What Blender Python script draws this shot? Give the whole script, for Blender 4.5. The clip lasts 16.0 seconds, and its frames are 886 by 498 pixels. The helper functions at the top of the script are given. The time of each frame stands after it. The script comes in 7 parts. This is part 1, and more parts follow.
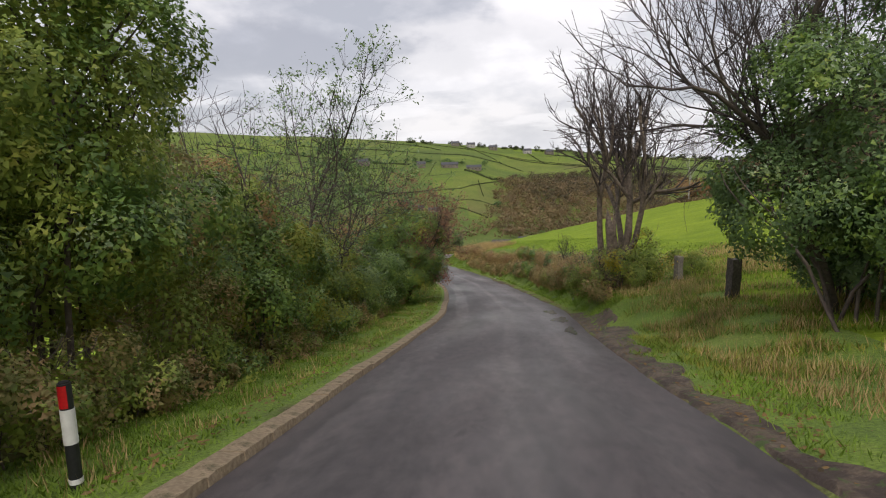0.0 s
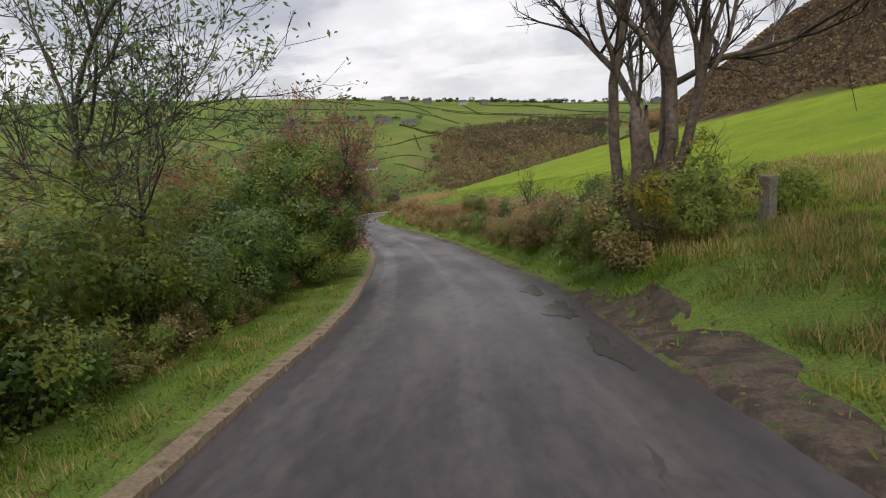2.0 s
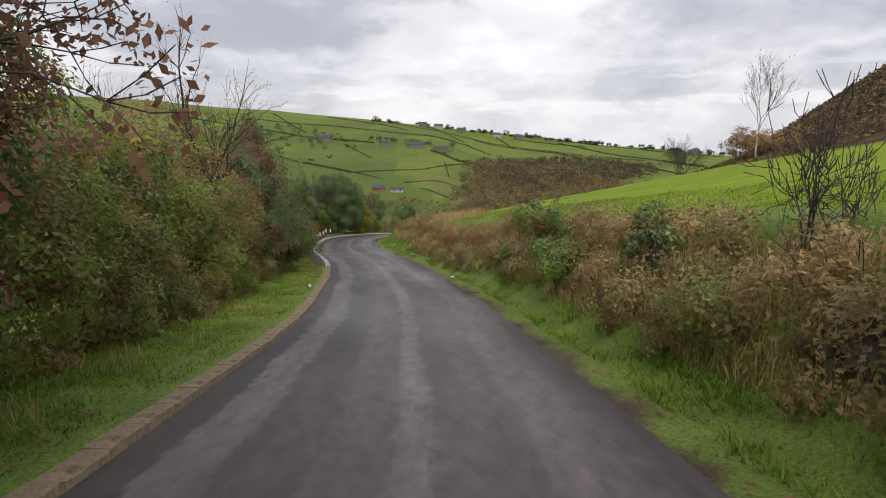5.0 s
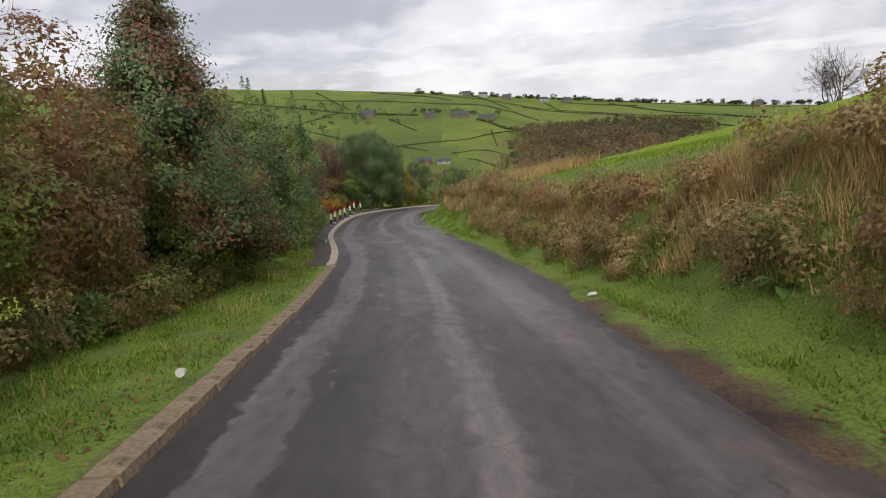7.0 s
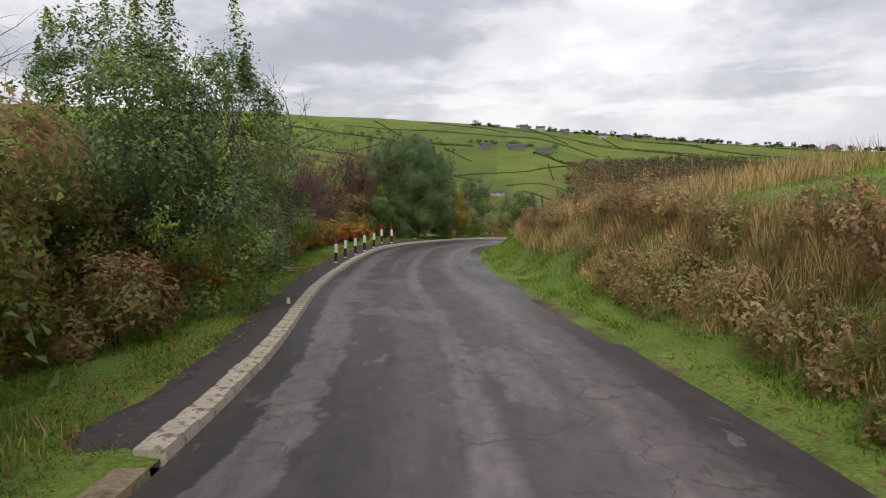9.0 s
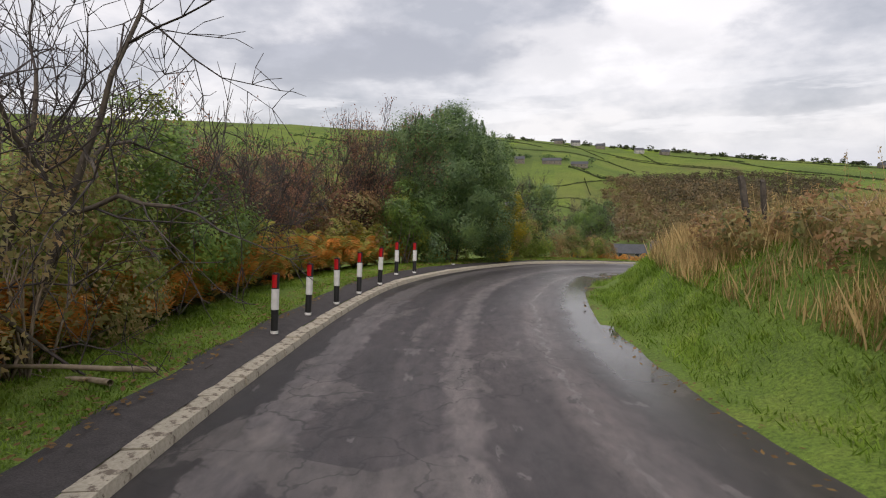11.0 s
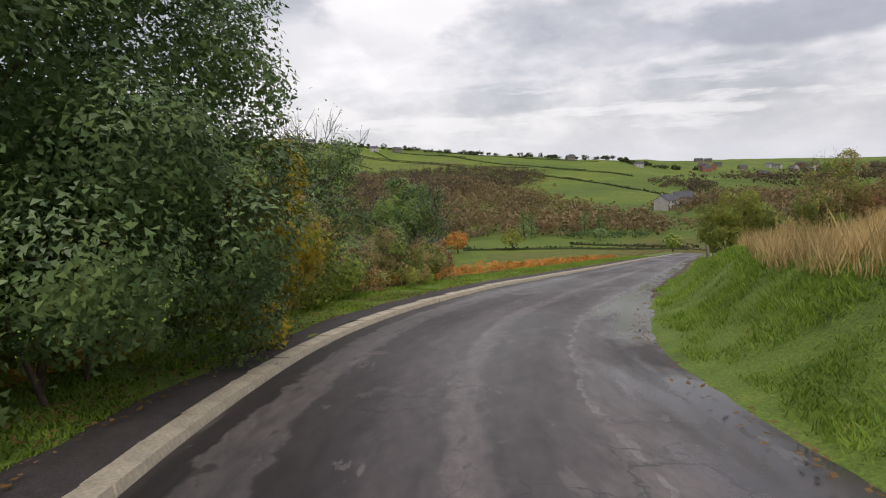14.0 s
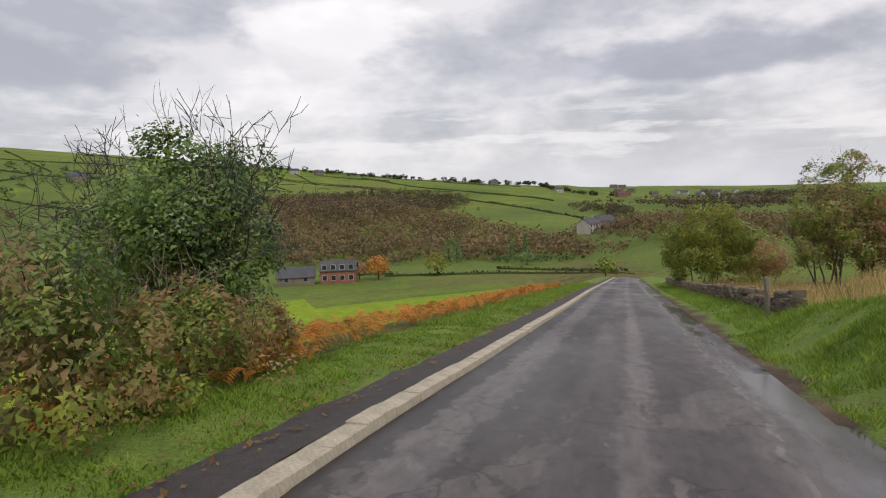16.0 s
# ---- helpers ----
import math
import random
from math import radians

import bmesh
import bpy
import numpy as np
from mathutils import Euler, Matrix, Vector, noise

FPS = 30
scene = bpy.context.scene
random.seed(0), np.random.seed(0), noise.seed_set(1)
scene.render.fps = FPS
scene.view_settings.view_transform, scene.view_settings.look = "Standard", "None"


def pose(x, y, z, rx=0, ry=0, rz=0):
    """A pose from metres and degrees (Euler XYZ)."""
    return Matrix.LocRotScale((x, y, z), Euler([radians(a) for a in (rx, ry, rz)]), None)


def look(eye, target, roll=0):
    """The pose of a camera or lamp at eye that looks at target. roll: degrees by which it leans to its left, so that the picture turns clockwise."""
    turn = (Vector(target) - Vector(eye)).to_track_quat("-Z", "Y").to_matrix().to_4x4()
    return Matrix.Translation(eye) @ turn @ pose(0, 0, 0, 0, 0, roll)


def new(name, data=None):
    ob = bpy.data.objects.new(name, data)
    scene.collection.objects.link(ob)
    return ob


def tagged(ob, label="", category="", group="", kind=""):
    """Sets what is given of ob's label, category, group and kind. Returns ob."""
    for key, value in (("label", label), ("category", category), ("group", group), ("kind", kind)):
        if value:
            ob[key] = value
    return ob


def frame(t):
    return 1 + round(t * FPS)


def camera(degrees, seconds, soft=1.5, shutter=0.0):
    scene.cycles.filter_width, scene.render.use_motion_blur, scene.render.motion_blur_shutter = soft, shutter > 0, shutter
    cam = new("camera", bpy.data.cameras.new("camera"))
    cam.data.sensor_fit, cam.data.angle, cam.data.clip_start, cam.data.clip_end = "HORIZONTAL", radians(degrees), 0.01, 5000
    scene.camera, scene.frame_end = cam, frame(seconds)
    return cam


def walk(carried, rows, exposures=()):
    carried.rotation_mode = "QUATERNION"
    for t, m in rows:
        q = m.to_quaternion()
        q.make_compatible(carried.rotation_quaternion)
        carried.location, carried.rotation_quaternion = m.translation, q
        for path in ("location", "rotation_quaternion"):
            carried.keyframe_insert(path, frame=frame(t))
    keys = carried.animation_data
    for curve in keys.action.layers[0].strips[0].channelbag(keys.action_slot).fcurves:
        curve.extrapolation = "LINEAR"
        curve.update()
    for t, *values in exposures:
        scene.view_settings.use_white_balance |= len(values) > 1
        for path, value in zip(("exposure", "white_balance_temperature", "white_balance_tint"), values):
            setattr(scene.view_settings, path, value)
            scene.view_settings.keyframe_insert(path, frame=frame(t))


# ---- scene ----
cam = camera(74.08, 16.0, 1.1)
PATH = [
    (0.0, 1.250, -0.000, 30.009, 82.10, 2.07, 0.08),
    (0.5, 1.379, 1.873, 29.709, 81.42, 1.58, -2.46),
    (1.0, 1.652, 3.995, 29.378, 78.91, 2.87, -3.27),
    (1.5, 1.858, 6.252, 28.919, 80.34, 4.23, -5.99),
    (2.0, 2.075, 8.776, 28.436, 77.53, 5.22, -6.12),
    (2.5, 2.372, 11.388, 27.928, 77.66, 5.66, -6.85),
    (3.0, 2.607, 13.917, 27.496, 79.32, 2.53, -4.59),
    (3.5, 3.004, 16.570, 27.008, 79.87, 1.01, -6.59),
    (4.0, 3.368, 19.462, 26.565, 80.35, 1.54, -5.42),
    (4.2, 3.464, 20.679, 26.382, 81.46, 1.23, -4.27),
    (4.5, 3.526, 22.489, 26.090, 81.54, 0.36, -3.67),
    (5.0, 3.557, 25.474, 25.565, 80.57, -0.25, -3.03),
    (5.5, 3.523, 28.519, 25.073, 79.77, 0.05, -1.98),
    (6.0, 3.457, 31.652, 24.599, 79.33, 1.09, -1.01),
    (6.3, 3.376, 33.565, 24.292, 79.36, 1.80, -0.27),
    (6.5, 3.309, 34.850, 24.082, 79.69, 1.63, 1.48),
    (7.0, 3.123, 38.189, 23.614, 78.00, 3.37, 1.27),
    (7.5, 2.812, 41.359, 23.215, 79.48, 1.93, 0.69),
    (8.0, 2.565, 44.355, 22.836, 82.30, 1.58, 1.46),
    (8.5, 2.347, 47.263, 22.428, 81.64, 1.74, 3.29),
    (8.7, 2.235, 48.421, 22.273, 81.38, 1.77, 5.86),
    (9.0, 2.031, 50.153, 22.049, 81.25, 1.00, 6.54),
    (9.5, 1.602, 53.031, 21.703, 81.21, 0.04, 6.59),
    (10.0, 1.085, 55.905, 21.397, 80.84, 0.07, 7.47),
    (10.5, 0.482, 58.783, 21.122, 80.30, 0.99, 8.89),
    (10.8, 0.086, 60.513, 20.967, 80.92, 1.33, 9.57),
    (11.0, -0.124, 61.667, 20.865, 82.67, 0.48, 9.64),
    (11.5, -0.714, 64.575, 20.545, 81.50, 1.25, 9.06),
    (12.0, -1.065, 67.292, 20.266, 82.47, 3.97, 7.50),
    (12.5, -1.397, 69.888, 20.056, 81.90, 7.31, 6.09),
    (13.0, -1.693, 72.681, 19.936, 80.92, 6.15, 0.36),
    (13.5, -1.693, 75.345, 19.801, 82.11, 2.71, -7.42),
    (14.0, -1.346, 77.953, 19.528, 82.10, 2.27, -15.43),
    (14.5, -0.692, 80.843, 19.204, 80.95, 2.47, -21.79),
    (15.0, 0.277, 83.611, 18.889, 81.40, 1.78, -25.88),
    (15.5, 1.636, 86.261, 18.557, 83.93, 3.30, -25.68),
    (16.0, 2.919, 88.530, 18.216, 84.22, 1.77, -22.74),
]
walk(cam, [(r[0], pose(*r[1:])) for r in PATH], [(0.0, 0.41, 6650, 15), (12.5, 0.39, 6650, 15), (16.0, 0.28, 6700, 15)])

# ---------------------------------------------------------------- light
SUN_AZ, SUN_EL = 180.0, 44.0        # degrees right of north (+y), above the horizon


def node(nt, kind, **sets):
    n = nt.nodes.new(kind)
    for k, v in sets.items():
        if k in n.inputs:
            n.inputs[k].default_value = v
    return n


def make_world():
    w = bpy.data.worlds.new("sky")
    scene.world = w
    w.use_nodes = True
    nt = w.node_tree
    nt.nodes.clear()
    out = node(nt, "ShaderNodeOutputWorld")
    sky = node(nt, "ShaderNodeTexSky")
    sky.sky_type = "NISHITA"
    sky.sun_disc = False
    sky.sun_elevation = radians(SUN_EL)
    sky.sun_rotation = radians(SUN_AZ)
    sky.air_density, sky.dust_density = 1.0, 2.0
    bg_sky = node(nt, "ShaderNodeBackground", Strength=0.11)
    nt.links.new(sky.outputs[0], bg_sky.inputs[0])
    co = node(nt, "ShaderNodeTexCoord")
    sep = node(nt, "ShaderNodeSeparateXYZ")
    nt.links.new(co.outputs["Generated"], sep.inputs[0])

    def calc(op, a, b=0.0):
        m = node(nt, "ShaderNodeMath")
        m.operation = op
        for sock, v in zip(m.inputs, (a, b)):
            if isinstance(v, (int, float)):
                sock.default_value = v
            else:
                nt.links.new(v, sock)
        return m.outputs[0]

    def cloud_noise(sx, sy, scale, detail, rough, shift):
        v = node(nt, "ShaderNodeCombineXYZ")
        nt.links.new(calc("MULTIPLY", az, sx), v.inputs[0])
        nt.links.new(calc("MULTIPLY", el, sy), v.inputs[1])
        v.inputs[2].default_value = shift
        n = node(nt, "ShaderNodeTexNoise", Scale=scale, Detail=detail, Roughness=rough)
        nt.links.new(v.outputs[0], n.inputs["Vector"])
        return n.outputs[0]

    def soft(v, a, b):
        m = node(nt, "ShaderNodeMapRange")
        m.interpolation_type = "SMOOTHSTEP"
        m.inputs["From Min"].default_value, m.inputs["From Max"].default_value = a, b
        nt.links.new(v, m.inputs["Value"])
        return m.outputs[0]

    def blend(fac, a, b):
        m = node(nt, "ShaderNodeMix")
        m.data_type = "RGBA"
        nt.links.new(fac, m.inputs["Factor"])
        for sock, v in (("A", a), ("B", b)):
            if isinstance(v, tuple):
                m.inputs[sock].default_value = (*v, 1)
            else:
                nt.links.new(v, m.inputs[sock])
        return m.outputs["Result"]

    # azimuth and height of the way looked, in radians; clouds lie flatter towards the horizon
    az = calc("ARCTAN2", sep.outputs[0], sep.outputs[1])
    el = calc("ARCSINE", sep.outputs[2])
    deck = cloud_noise(2.2, 4.6, 2.1, 8.0, 0.56, 3.7)
    ramp = node(nt, "ShaderNodeValToRGB")
    nt.links.new(deck, ramp.inputs[0])
    stops = [(0.36, (0.40, 0.42, 0.455)), (0.46, (0.50, 0.515, 0.545)), (0.53, (0.61, 0.62, 0.64)), (0.62, (0.74, 0.74, 0.745))]
    els = ramp.color_ramp.elements
    while len(els) < len(stops):
        els.new(0.5)
    for e, (p, c) in zip(els, stops):
        e.position, e.color = p, (*c, 1)
    sky_c = ramp.outputs[0]
    ragged = cloud_noise(3.0, 6.0, 2.6, 6.0, 0.55, 9.1)

    def bank(sky_c, az0, el0, wa, we, colour, amount, flat=0.0):
        """One larger cloud round a direction, with a ragged edge; flat: a level base."""
        u = calc("DIVIDE", calc("SUBTRACT", az, radians(az0)), radians(wa))
        v = calc("DIVIDE", calc("SUBTRACT", el, radians(el0)), radians(we))
        if flat:
            v = calc("MAXIMUM", v, calc("MULTIPLY", v, -flat))
        r = calc("SQRT", calc("ADD", calc("MULTIPLY", u, u), calc("MULTIPLY", v, v)))
        r = calc("ADD", r, calc("MULTIPLY", calc("SUBTRACT", ragged, 0.5), 1.5))
        lit = tuple(min(0.95, 1.22 * k) for k in colour)
        return blend(calc("MULTIPLY", soft(r, 1.1, 0.6), amount), sky_c, blend(soft(deck, 0.48, 0.70), colour, lit))

    sky_c = bank(sky_c, 13, 14.5, 9, 4.0, (0.86, 0.855, 0.85), 0.9)
    sky_c = bank(sky_c, 4, 10.5, 13, 3.2, (0.72, 0.72, 0.72), 0.8)
    sky_c = bank(sky_c, -17, 10.2, 15, 3.6, (0.36, 0.375, 0.41), 0.95, 1.5)
    sky_c = bank(sky_c, 46, 10.6, 13, 3.0, (0.34, 0.355, 0.40), 0.95, 1.7)
    sky_c = bank(sky_c, 33, 9.5, 6, 2.2, (0.45, 0.46, 0.50), 0.6, 2.0)
    # long bright streaks low over the hills
    streak = calc("MULTIPLY", soft(cloud_noise(2.4, 15.0, 2.2, 6.0, 0.55, 1.3), 0.50, 0.62), calc("MULTIPLY", soft(el, 0.02, 0.05), soft(el, 0.17, 0.10)))
    sky_c = blend(calc("MULTIPLY", streak, 0.6), sky_c, (0.80, 0.805, 0.815))
    # a paler, bluer band at the horizon
    sky_c = blend(calc("MULTIPLY", soft(el, 0.09, 0.0), 0.65), sky_c, (0.66, 0.70, 0.76))
    bg_cloud = node(nt, "ShaderNodeBackground", Strength=1.0)
    nt.links.new(sky_c, bg_cloud.inputs[0])
    mix = node(nt, "ShaderNodeMixShader")
    mix.inputs[0].default_value = 0.86
    nt.links.new(bg_sky.outputs[0], mix.inputs[1])
    nt.links.new(bg_cloud.outputs[0], mix.inputs[2])
    nt.links.new(mix.outputs[0], out.inputs[0])


make_world()
sun = bpy.data.lights.new("sun", "SUN")
sun.energy, sun.angle, sun.color = 1.05, radians(24), (1.0, 0.95, 0.88)
sun_ob = new("sun", sun)
sun_dir = Vector((math.sin(radians(SUN_AZ)) * math.cos(radians(SUN_EL)), math.cos(radians(SUN_AZ)) * math.cos(radians(SUN_EL)), math.sin(radians(SUN_EL))))
sun_ob.matrix_world = look(Vector((0, 50, 30)) + sun_dir * 200, (0, 50, 30))

# ---------------------------------------------------------------- terrain
ROAD_L, ROAD_R = 2.16, 2.33      # half widths from the centreline


SWING_S = [-20, 3, 8, 17, 22, 25, 28, 32, 37, 41, 46.6, 50.5, 57, 60, 63, 66, 68, 70, 71.5, 73.5, 76, 79, 81, 83, 88, 90.4, 91.8, 93, 95, 97, 100, 112, 130]
SWING_D = [-0.2, -0.16, -0.27, -0.30, -0.25, -0.29, -0.18, -0.16, -0.06, 0, -0.06, -0.10, 0.05, 0.02, -0.13, -0.28, -0.36, -0.40, -0.35, -0.24, -0.16, -0.17, -0.20, -0.25, -0.36, -0.36, -0.22, -0.04, 0.13, 0.25, 0.23, 0.2, 0.0]


def centreline():
    """The road's centreline as points every half metre: x, y, z of the road's surface."""
    p = np.array([(r[1], r[2], r[3] - 1.65) for r in PATH])
    d = np.gradient(p[:, :2], axis=0)
    d /= np.linalg.norm(d, axis=1)[:, None]
    shift = np.interp(p[:, 1], [0, 13, 21, 27, 40, 51, 66, 73, 80, 84, 86.3, 88.5], [0.12, 0.25, 0.08, 0.05, 0.32, 0.35, 0.33, 0.38, 0.32, 0.14, 0.08, 0.33])
    p[:, 0] += shift * d[:, 1]
    p[:, 1] -= shift * d[:, 0]
    back = np.array([p[0] + (-0.3, -k, 0.15 * k) for k in (24, 16, 8)])
    a = radians(40.2)
    base = np.array((6.45, 93.1, 15.9))
    ahead = np.array([base + np.array((math.sin(a) * k, math.cos(a) * k, -0.14 * k)) for k in (0, 8, 20, 40, 60, 80, 100, 120, 150, 190)])
    ahead[-1, 2] += 4
    q = np.vstack([back, p, ahead])
    u = np.r_[0, np.cumsum(np.linalg.norm(np.diff(q[:, :2], axis=0), axis=1))]
    n = int(u[-1] / 0.5)
    s = np.linspace(0, u[-1], n)
    c = np.stack([np.interp(s, u, q[:, k]) for k in range(3)], 1)
    ker = np.hanning(15)
    ker /= ker.sum()
    for k in range(3):
        e = np.r_[2 * c[0, k] - c[7:0:-1, k], c[:, k], 2 * c[-1, k] - c[-2:-9:-1, k]]
        c[:, k] = np.convolve(e, ker, "valid")
    # the lane swings wider round the bend than the drive does
    w = np.gradient(c[:, :2], axis=0)
    w /= np.linalg.norm(w, axis=1)[:, None]
    s = np.r_[0, np.cumsum(np.linalg.norm(np.diff(c[:, :2], axis=0), axis=1))]
    s -= s[np.argmin(np.abs(c[:, 1]))]
    swing = np.interp(s, SWING_S, SWING_D)
    ker = np.hanning(13)
    swing = np.convolve(np.r_[np.full(6, swing[0]), swing, np.full(6, swing[-1])], ker / ker.sum(), "valid")
    c[:, 0] += swing * w[:, 1]
    c[:, 1] -= swing * w[:, 0]
    return c


CL = centreline()
CD = np.gradient(CL[:, :2], axis=0)
CD /= np.linalg.norm(CD, axis=1)[:, None]
CS = np.r_[0, np.cumsum(np.linalg.norm(np.diff(CL[:, :2], axis=0), axis=1))]
S0 = CS[np.argmin(np.abs(CL[:, 1]))]          # the station of the start of the drive


def station(x, y):
    """Station along the road (0 at the start), offset to the right of its centre, and the road's height there."""
    x, y = np.atleast_1d(np.asarray(x, float)), np.atleast_1d(np.asarray(y, float))
    i = np.empty(len(x), int)
    for k in range(0, len(x), 20000):
        sl = slice(k, k + 20000)
        i[sl] = ((x[sl, None] - CL[None, ::2, 0]) ** 2 + (y[sl, None] - CL[None, ::2, 1]) ** 2).argmin(1) * 2
    dx, dy = x - CL[i, 0], y - CL[i, 1]
    off = dx * CD[i, 1] - dy * CD[i, 0]
    along = dx * CD[i, 0] + dy * CD[i, 1]
    z = CL[i, 2] + np.interp(CS[i] + along, CS, CL[:, 2]) - CL[i, 2]
    far = np.hypot(dx, dy)
    return CS[i] + along - S0, np.sign(off) * np.maximum(np.abs(off), far * 0.999), z


def sstep(a, b, v):
    t = np.clip((v - a) / (b - a), 0, 1)
    return t * t * (3 - 2 * t)


SKY_AZ = [-180, -60, -40, -25, -17, -10, -3, 2, 7.5, 18, 20.5, 28, 35, 50, 90, 180]
SKY_EL = [5.2, 5.2, 5.0, 4.75, 4.4, 3.85, 3.42, 2.9, 2.35, 1.22, 1.0, 0.34, -0.1, -0.5, -0.5, 0.0]


def far_land(x, y):
    """The valley floor and the hill across it, round (0, 60)."""
    az = np.degrees(np.arctan2(x, y - 60))
    r = np.hypot(x, y - 60)
    ridge = 1000 + 1500 * sstep(30, 48, az)
    top = 20 + ridge * np.tan(np.radians(np.interp(az, SKY_AZ, SKY_EL)))
    bend = 1.0 + 0.7 * sstep(2, 9, az)
    u = np.clip((r - 300) / (ridge - 300), 0, None)
    z = -11 + (top + 11) * np.minimum(u, 1) ** bend
    z -= np.maximum(u - 1, 0) * 60
    z += 8.0 * (1 - sstep(140, 290, r))
    z += 2.2 * np.sin(x / 61 + y / 97) * sstep(250, 420, r) * (1 - 0.85 * sstep(0.75, 1.0, u)) + 0.8 * np.sin(x / 23.0) * np.sin(y / 31.0) * sstep(120, 300, r) * (1 - 0.8 * sstep(0.8, 1.0, u))
    return z


def right_land(x, y):
    """The pasture that climbs to the right of the road, and the moor above it."""
    lean = np.interp(y, [20, 36, 57, 66], [1.25, 0.68, 0.55, 0.0]) * (1 - sstep(15, 30, x))
    xx = np.clip(x - lean, -40, 90)
    z = 26.85 + 0.185 * xx - 0.108 * y
    u = np.maximum(y - (70 + 0.12 * np.minimum(xx, 36) + 0.3 * np.maximum(xx - 36, 0)), 0)
    z -= np.where(u < 25, 0.0073 * u * u, 0.365 * (u - 12.5))
    z -= 0.185 * np.maximum(xx - 24, 0) * sstep(84, 106, y)
    amp = (9 + 5 * (1 - sstep(30, 80, y))) * (1 - sstep(74, 100, y))
    z += amp * sstep(30, 54, x) + sstep(31, 36, x) * (1 - sstep(95, 115, y)) * (0.14 * np.sin(x * 0.83 + 1.7 * np.sin(y * 0.31)) * np.sin(y * 0.71 + x * 0.2) + 0.07 * np.sin(x * 2.1 + y * 1.3) * np.sin(y * 1.9))
    return z


def narrow(s):
    """How far the road's right-hand edge comes in round the bend."""
    return np.interp(s, [33, 37, 41, 45, 48, 54, 58, 61, 64.5, 67, 70, 73, 77, 80, 83, 89, 91, 94, 97, 106], [0.0, 0.12, 0.18, 0.22, -0.08, -0.17, 0.0, 0.05, -0.42, -0.42, -0.28, -0.17, -0.05, -0.25, -0.43, -0.48, -0.3, -0.08, 0.26, 0.18])


def land(x, y, bare=False):
    """Height of the ground. bare: under the road and its verges, which lie on it."""
    x, y = np.atleast_1d(np.asarray(x, float)), np.atleast_1d(np.asarray(y, float))
    s, d, zr = station(x, y)
    f = far_land(x, y)
    left = zr + 0.085 + 0.09 * sstep(64, 69, s) * (1 - sstep(80, 86, s)) * sstep(2.45, 2.7, -d) - 0.10 * np.clip(-d - 4.2, 0, 2.5) - 0.27 * np.maximum(-d - 6.7, 0)
    left = left - 0.26 * sstep(2.8, 3.5, -d) * (1 - sstep(14, 30, s))
    left = np.maximum(left, f) + 0.5 * np.exp(-np.abs(left - f) / 2.0)
    fld = right_land(x, y)
    fld = np.maximum(fld, f) + 0.5 * np.exp(-np.abs(fld - f) / 2.0)
    lo = np.interp(s, [8, 14, 17, 24, 30, 58, 64], [2.95, 2.95, 2.45, 2.45, 2.75, 2.85, 2.5])
    hi = np.interp(s, [8, 14, 17, 24, 30, 58, 64], [5.4, 5.4, 3.6, 3.8, 4.8, 4.9, 4.4])
    rise = sstep(0, 1, (d + narrow(s) - lo) / (hi - lo))
    bank = np.interp(s, [10, 15, 17, 25, 32, 60, 66, 96, 101, 106, 125], [0.0, 0.3, 0.75, 0.75, 0.2, 0.2, 1.05, 1.25, 1.05, 0.45, 0.2])
    rgt = zr + 0.02 + np.maximum(fld - zr, bank) * rise
    z = np.where(d < 0, left, rgt)
    far = np.hypot(x - 40, y - 90)
    z = z + (np.maximum(f, np.minimum(z, f + 400)) - z) * sstep(250, 400, far)
    k = sstep(330, 520, np.hypot(x, y - 60)) * (np.abs(np.degrees(np.arctan2(x, y - 60))) < 100)
    z = z * (1 - k) + f * k
    if bare:
        z = z - 0.18 * sstep(-5.0, -4.4, d) * (1 - sstep(5.2, 5.8, d))
    return z
# ---------------------------------------------------------------- end of terrain


# ---------------------------------------------------------------- materials
def mat(name):
    m = bpy.data.materials.new(name)
    m.use_nodes = True
    nt = m.node_tree
    return m, nt, nt.nodes["Principled BSDF"]


def ramp_of(nt, stops, mode="LINEAR"):
    r = nt.nodes.new("ShaderNodeValToRGB")
    r.color_ramp.interpolation = mode
    el = r.color_ramp.elements
    while len(el) < len(stops):
        el.new(0.5)
    for e, (p, c) in zip(el, stops):
        e.position = p
        e.color = (*c, 1) if len(c) == 3 else c
    return r


def noise_of(nt, scale, detail=4.0, rough=0.55, vec=None, coord="Object", stretch=None, distortion=0.0):
    n = nt.nodes.new("ShaderNodeTexNoise")
    n.inputs["Scale"].default_value, n.inputs["Detail"].default_value = scale, detail
    n.inputs["Roughness"].default_value, n.inputs["Distortion"].default_value = rough, distortion
    if vec is None:
        tc = nt.nodes.new("ShaderNodeTexCoord")
        vec = tc.outputs[coord]
    if stretch:
        mp = nt.nodes.new("ShaderNodeMapping")
        mp.inputs["Scale"].default_value = stretch
        nt.links.new(vec, mp.inputs[0])
        vec = mp.outputs[0]
    nt.links.new(vec, n.inputs["Vector"])
    return n


def mixed(nt, fac, a, b, mode="MIX"):
    m = nt.nodes.new("ShaderNodeMix")
    m.data_type, m.blend_type = "RGBA", mode
    for sock, v in (("Factor", fac), ("A", a), ("B", b)):
        if isinstance(v, (tuple, list)):
            m.inputs[sock].default_value = (*v, 1) if len(v) == 3 else v
        elif isinstance(v, (int, float)):
            m.inputs[sock].default_value = v
        else:
            nt.links.new(v, m.inputs[sock])
    return m.outputs["Result"]


